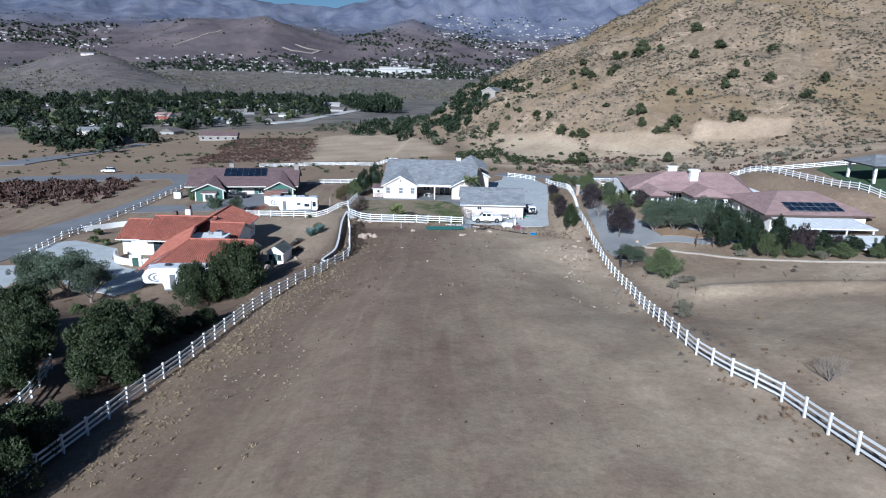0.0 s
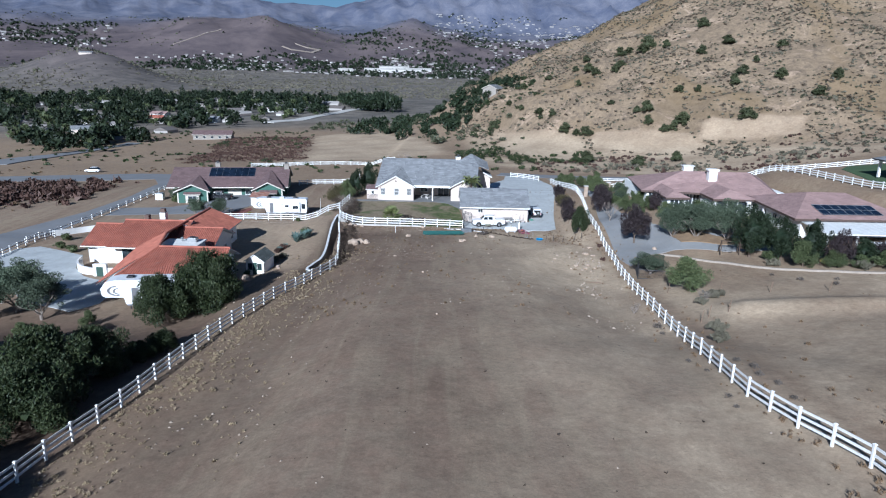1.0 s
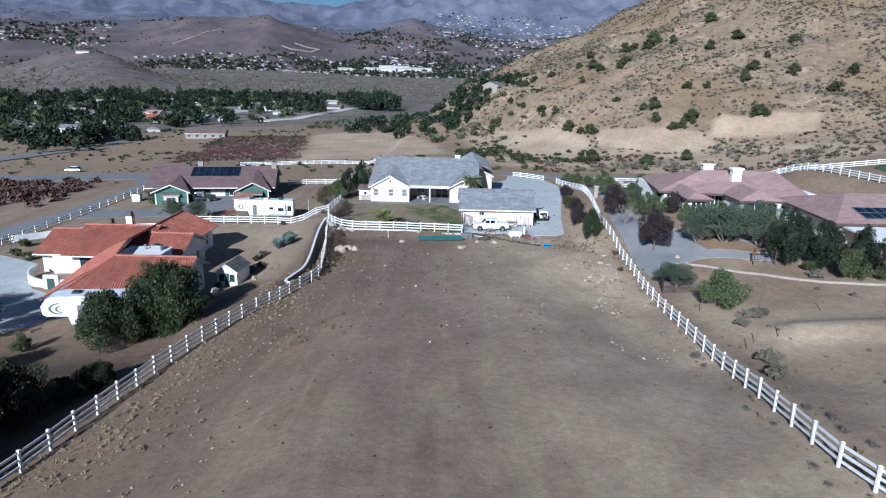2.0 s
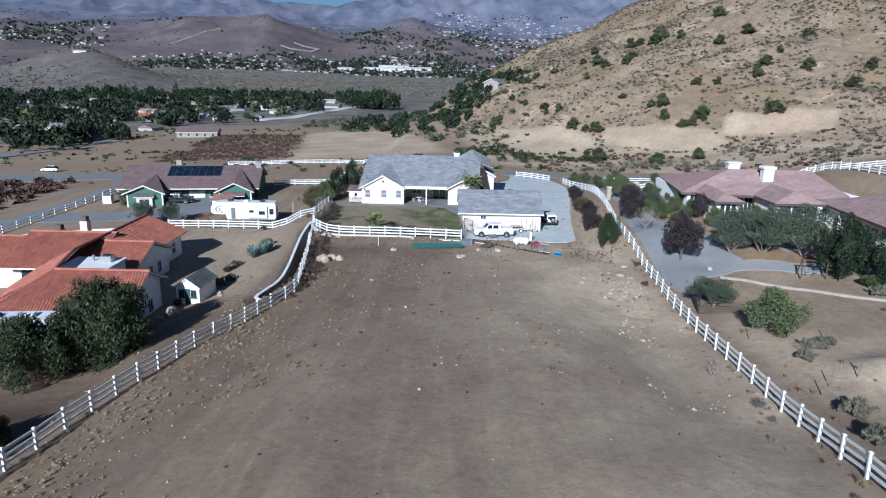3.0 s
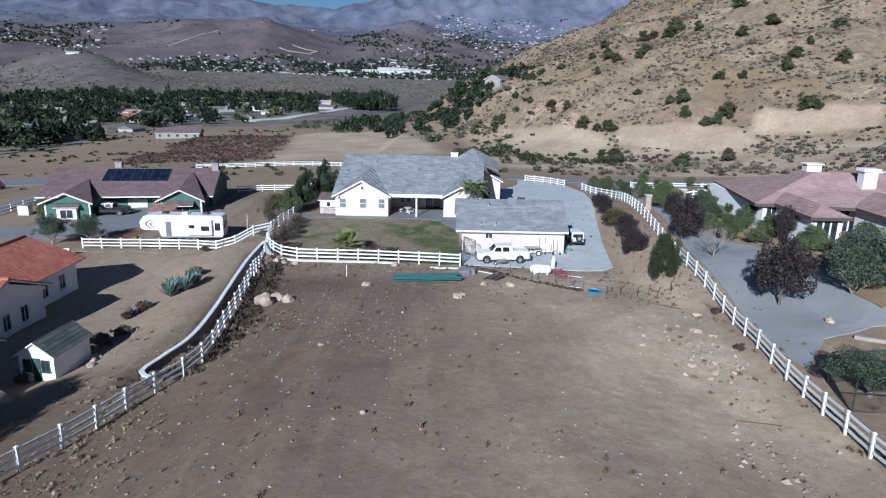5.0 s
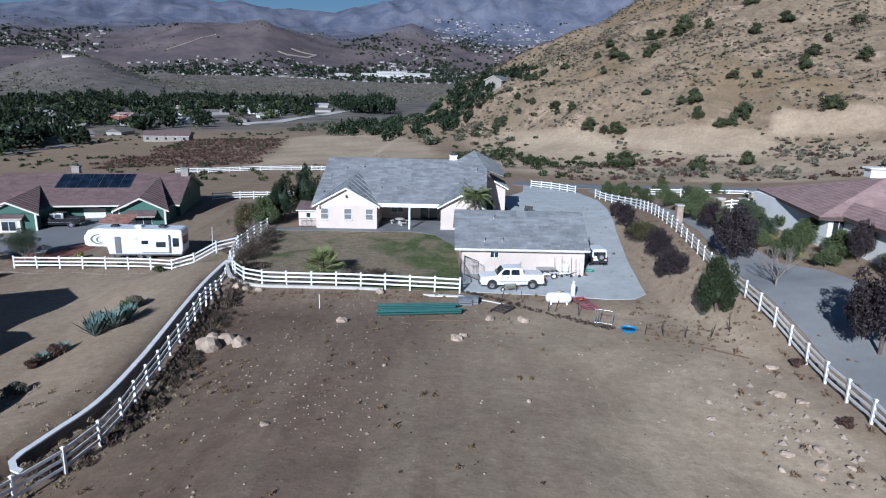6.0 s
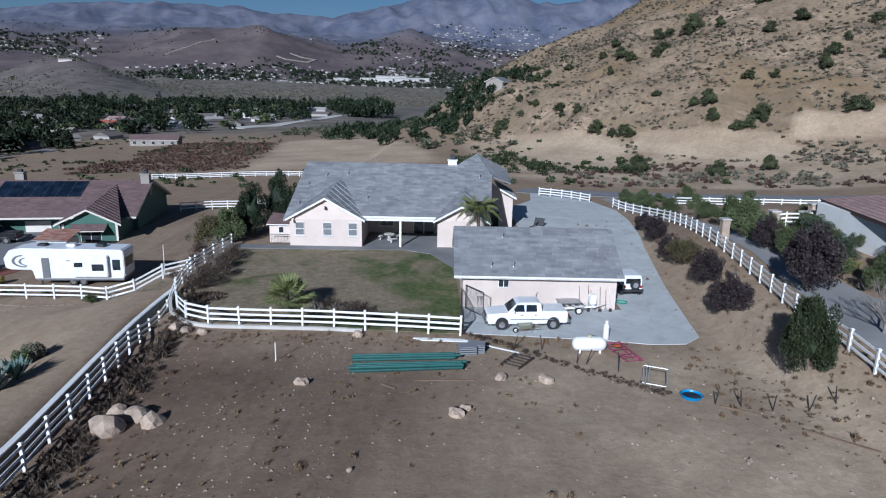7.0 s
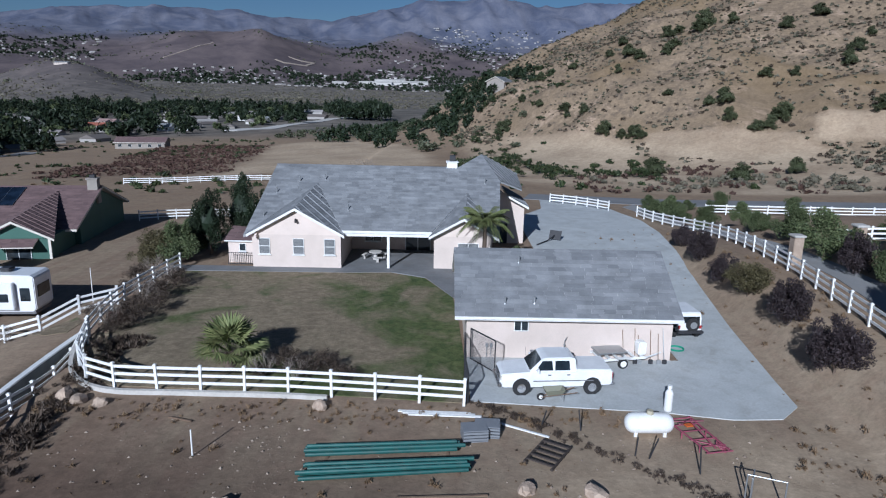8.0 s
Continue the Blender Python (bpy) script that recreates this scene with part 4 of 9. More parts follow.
for x, y, s in ((21.7, 20.2, 0.6), (20.2, 2.6, 0.62), (19.4, -3.9, 0.66), (22.4, 26.5, 0.5), (20.8, 13.2, 0.5)):
    set_plant(plum, x, y, s, tall=0.9, label="dark purple-leaved plum shrub on a bare bank", sink=0.42)
set_plant(olivebrown, 20.6, 8.6, 1.0, tall=0.8, label="olive-brown leafy shrub on a bare bank")
for x, y, s, t in ((41.6, -40.0, 1.1, 0.95), (44.6, -41.6, 1.0, 0.9), (47.0, -42.8, 0.9, 0.8), (39.0, -36.6, 0.9, 0.7), (49.6, -43.8, 1.0, 0.8), (53.2, -45.6, 1.0, 0.9), (56.5, -47.6, 0.9, 0.9), (30.2, 53, 1.0, 0.8), (33.4, 54.6, 0.9, 0.8), (37, 53, 1.1, 0.9), (34.2, 14.6, 0.7, 0.9), (28.0, 5.6, 0.9, 1.0), (28.6, -0.6, 1.0, 1.0), (28.8, -5.6, 0.9, 1.0), (30.0, -9.2, 0.9, 0.9), (-40.2, -53.8, 0.6, 1.1), (-45.4, -56.4, 0.7, 0.8), (29.8, 21, 0.8, 0.9), (30.0, 12, 0.9, 1.0), (31.4, 8.6, 1.0, 1.0), (30.2, 2.6, 0.9, 1.0), (31.0, -3.2, 1.0, 1.0), (32.4, -7.2, 0.9, 1.0), (27.8, 36, 0.8, 0.7), (28.0, 43, 0.9, 0.7), (27.0, 50, 1.0, 0.7), (28.8, 57, 1.0, 0.7), (-23.6, 24.4, 1.1, 1.0), (-24.8, 27.6, 1.2, 1.0), (28.3, 47, 1.0, 0.9), (30.5, 41, 1.0, 1.0),
                   (31.0, 33, 1.1, 1.0), (29.4, 26.0, 0.9, 0.9), (29.2, 19.6, 1.0, 0.95), (28.2, 13.2, 1.1, 1.1), (45, 49, 0.9, 0.9), (33.2, 3.5, 1.0, 1.0), (32.4, -2.5, 1.0, 1.1), (27.8, 0.6, 0.9, 1.0), (33.2, -13.6, 0.9, 0.9), (35.4, -14.6, 0.8, 0.9), (38.2, -13.4, 1.0, 0.9), (40.4, -14.4, 0.8, 0.8), (45.4, -15.0, 0.8, 0.8)):
    set_plant(greenbush, x, y, s * (0.68, 0.95, 0.82)[int(abs(y)) % 3], tall=t * (1.0, 0.85, 1.15)[int(abs(x * 3)) % 3])
set_plant(juniper, 19.2, -14.4, 0.47, tall=1.75, label="dense dark green bush on a bare bank")
set_plant(greenbush, 25.0, -46.6, 1.3, tall=0.9, label="large rounded green bush beyond the fence")
set_plant(olive, 23.3, -38.6, 0.85, tall=0.6, label="low spreading grey-green tree inside a wire pen")
for x, y, s, t in ((-21.8, 23.4, 1.0, 1.0), (-19.6, 26.5, 1.2, 0.98), (-18.9, 23.6, 0.7, 0.8), (37.6, -34.2, 1.35, 0.85), (40.4, -36.8, 1.2, 0.8), (43.2, -38.8, 1.15, 0.8), (48.4, -40.6, 0.9, 0.6), (51.4, -42.4, 0.9, 0.5), (54.4, -44.6, 0.8, 0.6), (57.6, -46.6, 0.9, 0.5)):
    set_plant(evergreen, x, y, s, tall=t)
set_plant(olivebrown, -25.4, 21.2, 1.2, tall=1.1, label="olive-brown leafy shrub beside the sandy yard")
set_plant(olivebrown, -27.2, 23.4, 1.1, tall=1.0, label="olive-brown leafy shrub beside the sandy yard")
set_plant(greenbush, -23.6, 20.4, 1.0, tall=1.1, label="tall shrub beside the lawn fence")
set_plant(greenbush, 5.4, 19.6, 0.75, tall=0.9, label="green shrub beside the shaded side entry")
for x, y, k in ((-9.2, -1.6, 0.9), (-8.0, -2.4, 1.0), (-6.8, -1.8, 0.9), (-5.8, -2.8, 0.75), (-7.4, -0.6, 0.7), (-10.4, -2.4, 0.6)):
    set_plant(brownbare, x, y, k, tall=0.8, label="brown twiggy shrub on the lawn beside the fence")
for x, y, k in ((-20.6, 4.4, 1.2), (-20.2, 7.2, 1.1), (-20.9, 10.0, 1.2), (-21.0, 13.2, 1.1), (-21.2, 3.4, 0.8), (-21.6, 6.4, 0.9), (-21.8, 8.2, 0.8), (-22.0, 11.4, 0.9), (-21.8, 15.0, 0.9), (-20.4, 0.6, 0.7), (-24.2, 11.8, 0.8), (-24.6, 14.4, 1.0), (-25.8, 17.8, 0.9), (-23.9, 6.4, 0.7)):
    set_plant(brownbare, x, y, k, tall=0.9, label="dark twiggy shrub along the white fence")
set_plant(rustbush, -21.6, 5.2, 0.9, tall=1.2, label="dark twiggy shrub beside the fence corner")
set_plant(bare, -22.0, 9.6, 0.9, tall=1.0, label="dark twiggy shrub beside the fence corner")
set_plant(bare, -21.9, 13.4, 1.0, tall=1.0, label="dark twiggy shrub beside the fence corner")
set_plant(bare, -24.2, 16.6, 0.9, tall=1.0, label="russet twiggy shrub beside the fence")
set_plant(bare, -22.0, 4.6, 0.95)
set_plant(bare, -21.2, 9.5, 0.7)
set_plant(bare, -10.2, -2.6, 0.75, label="brown leafless shrub on the lawn")
set_plant(bare, -8.4, -2.9, 0.7, label="brown leafless shrub on the lawn")
set_plant(bare, -28.2, 3.9, 0.6)
set_plant(baretree, 24.4, -12.6, 0.8)
set_plant(baretree, -50.5, 13.0, 0.6)
set_plant(baretree, -52.8, 14.5, 0.65)
set_plant(baretree, -45.2, 8.6, 0.6)
set_plant(baretree, -15.0, 84.0, 1.5)
set_plant(bare, 22.9, -86.8, 1.05, label="dark leafless bush on bare soil")
set_plant(bare, 16.4, -55.5, 0.45)
set_plant(bare, 17.2, -53.8, 0.4)
set_plant(bare, 24.6, -52.4, 0.7)
for x, y, s in ((25.8, -51.2, 0.9), (24.0, -53.4, 0.8), (27.2, -50.4, 0.7), (21.8, -62.8, 1.1), (20.4, -66.5, 1.0), (-27.5, -26.5, 1.1), (-28.3, -28.0, 1.0), (-26.8, -24.8, 0.9), (-29.0, -29.6, 0.8), (-26.2, -9.8, 1.0), (38.5, -38.8, 1.0), (47, -43.5, 1.1)):
    set_plant(sage, x, y, s)
for x, y, s in ((-28.2, -17.8, 0.9), (-28.8, -19.6, 0.8), (-27.6, -31.6, 0.8), (20.2, -24.2, 0.6)):
    set_plant(rustbush, x, y, s)
for x, y, s in ((30.0, 3.0, 0.8), (30.2, 0.0, 0.8), (30.0, -3.0, 0.8), (29.6, -6.0, 0.7), (34.6, -15.8, 1.0), (35.4, -17.0, 0.9), (44.5, -40.0, 1.0), (59, -46, 1.3), (33.2, 9.5, 0.7), (-41.8, 10.5, 0.8)):
    set_plant(yellowbush, x, y, s)
for x, y, s in ((-61.8, 24.2, 0.8), (-59.4, 24.0, 0.6), (-38.8, 6.9, 0.5), (-35.5, 6.9, 0.45), (-31.0, 5.5, 0.5), (-43.8, 6.9, 0.6), (-26.4, -10.6, 0.7), (-60.2, -20.5, 0.8), (-63.5, -18.0, 0.8), (-58.5, -18.5, 0.8), (-65.5, -12.5, 0.9), (-62, -6, 0.9), (-57.5, -3.0, 0.9), (-55, -2.2, 0.9), (-29.5, -33.0, 0.5)):
    set_plant(clipped, x, y, s, tall=0.9)


def blade_rosette(n, length, width, seed, lift=0.75, droop=0.3):
    """Stiff pointed leaves from one base."""
    rng = random.Random(seed)
    pts, faces = [], []
    for i in range(n):
        a = 2.4 * i
        up = lift * (0.35 + 0.65 * i / n) * rng.uniform(0.85, 1.15)
        way = Vector((math.cos(a), math.sin(a), up)).normalized()
        side = Vector((-math.sin(a), math.cos(a), 0))
        ln = length * rng.uniform(0.75, 1.1)
        k = len(pts)
        for u, w in ((0, 0.5), (0.4, 1.0), (0.75, 0.7), (1, 0.02)):
            c = way * ln * u - Vector((0, 0, droop * ln * u * u)) + Vector((0, 0, 0.05))
            fold = Vector((0, 0, -0.25 * width * w))
            pts += [c - side * width * w / 2, c + fold, c + side * width * w / 2]
        for s in range(3):
            b = k + 3 * s
            faces += [(b, b + 1, b + 4, b + 3), (b + 1, b + 2, b + 5, b + 4)]
    return pts, faces


agave = thing("agave", Matrix(), "large blue-grey agave rosette on bare soil", "agave", "agave plants")
pts, faces = blade_rosette(38, 1.9, 0.26, 4, 2.3, 0.04)
leaves = new("leaves", mesh_of("leaves", pts, faces, LEAF_AGAVE))
leaves.parent = agave
for x, y, s in ((-26.6, -15.6, 1.0), (-25.6, -14.6, 0.95), (-25.2, -13.2, 0.85), (-27.0, -14.0, 0.9), (-28.0, -17.2, 0.5), (-28.6, -18.9, 0.5)):
    set_plant(agave, x, y, s)


def frond(length, droop, leaflets, lean, seed):
    """A feather palm leaf: a bent rib with hanging leaflets."""
    rng = random.Random(seed)
    pts, faces = [], []
    def at(u):
        return Vector((length * u * math.cos(lean * 0.6), 0, length * u * math.sin(lean) - droop * length * u * u))
    for i in range(leaflets):
        u = 0.12 + 0.88 * i / leaflets
        c = at(u)
        for s in (-1, 1):
            ln = length * 0.30 * math.sin(math.pi * min(1, 0.2 + u * 0.75)) * rng.uniform(0.8, 1.2)
            tip = c + Vector((0.35 * ln, s * ln * 0.8, -0.35 * ln * rng.uniform(0.6, 1.4)))
            k = len(pts)
            pts += [c + Vector((-0.03, 0, 0)), c + Vector((0.03, 0, 0)), tip]
            faces.append((k, k + 1, k + 2))
    for i in range(8):
        a, b = at(i / 8), at((i + 1) / 8)
        k = len(pts)
        pts += [a + Vector((0, -0.02, 0)), a + Vector((0, 0.02, 0)), b + Vector((0, 0.02, 0)), b + Vector((0, -0.02, 0))]
        faces.append((k, k + 1, k + 2, k + 3))
    return pts, faces


def palm(x, y, trunk_h, n, length, label, droop=0.75, fan=False):
    p = thing("palm_tree", pose(x, y, height(x, y)), label, "palm")
    bm = bmesh.new()
    rod(bm, (0, 0, -0.2), (0, 0, trunk_h), 0.22, 0.15, 10)
    for i in range(int(trunk_h / 0.18)):
        rod(bm, (0, 0, i * 0.18), (0, 0, i * 0.18 + 0.05), 0.245 - 0.02 * i * 0.18, None, 10)
    part("trunk", bm, BARK, p)
    meshes = [mesh_of("frond", *frond(length, droop * k, 40, lean, i), LEAF_PALM) for i, (k, lean) in enumerate(((1.0, 0.9), (0.7, 1.15), (1.3, 0.5)))]
    for i in range(n):
        share("frond", meshes[i % 3], p, pose(0, 0, trunk_h - 0.05, 0, 0, i * 137.5 + 11))


palm(2.75, 17.2, 4.9, 54, 2.5, "feathery green palm tree beside the cream house")


def fan_palm(x, y):
    p = thing("fan_palm", pose(x, y, height(x, y)), "squat green fan palm on the lawn", "palm")
    bm = bmesh.new()
    rod(bm, (0, 0, -0.2), (0, 0, 0.9), 0.34, 0.26, 10)
    part("trunk", bm, BARK, p)
    pts, faces = [], []
    for k in range(17):
        a = radians(-115 + k * 230 / 16)
        tip = Vector((0.15 + 1.05 * math.cos(a), 1.05 * math.sin(a), -0.2 - 0.12 * abs(math.sin(a))))
        i = len(pts)
        side = Vector((-math.sin(a), math.cos(a), 0)) * 0.075
        mid = tip * 0.55
        pts += [Vector((0, 0, 0)), mid - side, tip, mid + side + Vector((0, 0, 0.03))]
        faces.append((i, i + 1, i + 2, i + 3))
    stem = len(pts)
    pts += [Vector((-1.1, -0.03, -0.25)), Vector((-1.1, 0.03, -0.25)), Vector((0, 0.03, 0)), Vector((0, -0.03, 0))]
    faces.append((stem, stem + 1, stem + 2, stem + 3))
    me = mesh_of("frond", pts, faces, LEAF_PALM)
    rng = random.Random(5)
    for i in range(30):
        up = rng.uniform(-5, 75)
        m = pose(0, 0, 0.85, 0, 0, i * 137.5) @ pose(0, 0, 0, 0, -up, 0) @ pose(1.1, 0, 0.2)
        share("frond", me, p, m)


fan_palm(-12.4, -1.2)

BLIND = plain("pale_blind", (0.20, 0.205, 0.21), 0.7)

# ---- roofs, windows and walls ----
def roof_sheet(name, corners, style, material, parent, label=""):
    """Roof cover on a flat convex plane; the first two corners are the eave. Courses overlap; barrel tiles are ribbed."""
    c = [Vector(p) for p in corners]
    n = (c[1] - c[0]).cross(c[-1] - c[0]).normalized()
    if n.z < 0:
        n = -n
    u = Vector((0, 0, 1)).cross(n).normalized()
    v = n.cross(u).normalized()
    if v.z < 0:
        v = -v
    flat = [((p - c[0]).dot(u), (p - c[0]).dot(v)) for p in c]
    u0, u1 = min(p[0] for p in flat), max(p[0] for p in flat)
    v0, v1 = min(p[1] for p in flat), max(p[1] for p in flat)
    rng = random.Random(len(corners) * 7 + int(abs(c[0].x) * 10))
    bm = bmesh.new()

    def quad(a0, a1, b0, b1, h0, h1):
        vs = [bm.verts.new((a, b, h)) for a, b, h in ((a0, b0, h0), (a1, b0, h0), (a1, b1, h1), (a0, b1, h1))]
        bm.faces.new(vs)

    if style == "barrel":
        course, period = 0.42, 0.27
        rows = int((v1 - v0) / course) + 1
        cols = int((u1 - u0) / period) + 1
        prof = ((0.0, 0.0), (0.25, 0.06), (0.5, 0.085), (0.75, 0.06), (1.0, 0.0))
        for r in range(rows):
            b0, b1 = v0 + r * course, v0 + (r + 1) * course + 0.05
            for k in range(cols):
                a = u0 + k * period
                up = 0.03 + rng.uniform(-0.006, 0.006)
                low = [bm.verts.new((a + period * s, b0, h + up)) for s, h in prof]
                high = [bm.verts.new((a + period * s, b1, h)) for s, h in prof]
                for i in range(4):
                    bm.faces.new((low[i], low[i + 1], high[i + 1], high[i]))
    else:
        course, wide, step = {"shingle": (0.34, 0.95, 0.022), "flat": (0.42, 0.7, 0.035), "ribbed": (0.40, 0.9, 0.03)}[style]
        rows = int((v1 - v0) / course) + 1
        for r in range(rows):
            b0, b1 = v0 + r * course, v0 + (r + 1) * course + 0.03
            a = u0 - rng.uniform(0, wide)
            while a < u1:
                w = wide * rng.uniform(0.6, 1.4)
                up = step * rng.uniform(0.75, 1.25)
                quad(a, a + w - 0.004, b0, b1, up, 0.002)
                vs = [bm.verts.new(p) for p in ((a, b0, 0), (a + w, b0, 0), (a + w, b0, up), (a, b0, up))]
                bm.faces.new(vs)
                a += w
        if style == "ribbed":
            a = u0 + 0.3
            while a < u1:
                for lo, hi, top in ((a - 0.07, a, True), (a, a + 0.07, False)):
                    h0, h1 = (0.035, 0.095) if top else (0.095, 0.035)
                    vs = [bm.verts.new(p) for p in ((lo, v0, h0), (hi, v0, h1), (hi, v1, h1), (lo, v1, h0))]
                    bm.faces.new(vs)
                a += 0.86
    middle = Vector((sum(p[0] for p in flat) / len(flat), sum(p[1] for p in flat) / len(flat), 0))
    for i in range(len(flat)):
        p, q = Vector((*flat[i], 0)), Vector((*flat[(i + 1) % len(flat)], 0))
        out = (q - p).cross(Vector((0, 0, 1)))
        if out.dot(middle - p) > 0:
            out = -out
        bmesh.ops.bisect_plane(bm, geom=bm.verts[:] + bm.edges[:] + bm.faces[:], plane_co=p + out.normalized() * 0.02, plane_no=out, clear_outer=True)
    m = Matrix((u, v, n)).transposed().to_4x4()
    m.translation = c[0] + n * 0.01
    bmesh.ops.transform(bm, matrix=m, verts=bm.verts)
    for f in bm.faces:
        if f.normal.dot(n) < 0:
            f.normal_flip()
    me = bpy.data.meshes.new(name)
    bm.to_mesh(me)
    bm.free()
    me.materials.append(material)
    ob = new(name, me)
    ob.parent = parent
    if label:
        ob["label"] = label
    return ob


def deck(name, corners, thick, material, parent, label=""):
    """The solid board under a roof plane; its edge is the fascia."""
    c = [Vector(p) for p in corners]
    bm = bmesh.new()
    top = [bm.verts.new(p) for p in c]
    low = [bm.verts.new(p - Vector((0, 0, thick))) for p in c]
    bm.faces.new(top)
    bm.faces.new(low[::-1])
    for i in range(len(c)):
        j = (i + 1) % len(c)
        bm.faces.new((top[i], low[i], low[j], top[j]))
    return part(name, bm, material, parent, label)


def roof_plane(corners, style, material, trim, parent, thick=0.22):
    c = [Vector(p) for p in corners]
    n = (c[1] - c[0]).cross(c[-1] - c[0]).normalized()
    if len(c) == 4 and abs((c[2] - c[0]).dot(n)) > 0.01:
        roof_plane([c[0], c[1], c[2]], style, material, trim, parent, thick)
        return roof_plane([c[0], c[2], c[3]], style, material, trim, parent, thick)
    board = deck("fascia", corners, thick, trim, parent)
    roof_sheet("roof_tiles", corners, style, material, board)
    return board


def gable_wall(x0, x1, z0, ze, zt, y, d=0.2, axis="y"):
    bm = bmesh.new()
    xm = (x0 + x1) / 2
    prism(bm, [(x0, z0), (x1, z0), (x1, ze), (xm, zt), (x0, ze)], y, y + d, axis)
    return bm


def window(parent, x, y, z, w, h, face="-y", frame_mat=None, slats=1, sill=True, blind=None, rail=False):
    """A framed window on a wall; x, y, z is the middle of its sill on the wall's face."""
    frame_mat = frame_mat or WHITE_PAINT
    turn = {"-y": 0, "+x": 90, "+y": 180, "-x": -90}[face]
    m = pose(x, y, z, 0, 0, turn)
    holder = part("window", block(-w / 2, -0.02, 0, w / 2, 0.06, h), DARK_GLASS, parent)
    holder.matrix_local = m
    bm = bmesh.new()
    t = 0.045
    box(bm, -w / 2 - t, -0.07, -t, w / 2 + t, 0.0, 0)
    box(bm, -w / 2 - t, -0.07, h, w / 2 + t, 0.0, h + t)
    box(bm, -w / 2 - t, -0.07, 0, -w / 2, 0.0, h)
    box(bm, w / 2, -0.07, 0, w / 2 + t, 0.0, h)
    for i in range(slats):
        c = -w / 2 + w * (i + 1) / (slats + 1)
        box(bm, c - 0.025, -0.05, 0, c + 0.025, -0.02, h)
    if rail:
        box(bm, -w / 2, -0.05, h / 2 - 0.03, w / 2, -0.02, h / 2 + 0.03)
    part("window_frame", bm, frame_mat, holder)
    if blind:
        bm, k = bmesh.new(), 0
        while 0.03 + k * 0.075 < h - 0.03:
            box(bm, -w / 2 + 0.03, -0.034, 0.02 + k * 0.075, w / 2 - 0.03, -0.024, 0.02 + k * 0.075 + 0.062)
            k += 1
        part("blind", bm, blind, holder, "pale horizontal slatted blind")
    if sill:
        part("window_sill", block(-w / 2 - 0.12, -0.13, -0.14, w / 2 + 0.12, -0.0, -0.07), frame_mat, holder)
    return holder


def vent_pipe(parent, x, y, z, h=0.45):
    bm = bmesh.new()
    rod(bm, (x, y, z - 0.2), (x, y, z + h), 0.05)
    rod(bm, (x, y, z - 0.12), (x, y, z + 0.06), 0.14, 0.06)
    rod(bm, (x, y, z + h), (x, y, z + h + 0.05), 0.075)
    return part("vent_pipe", bm, METAL, parent)


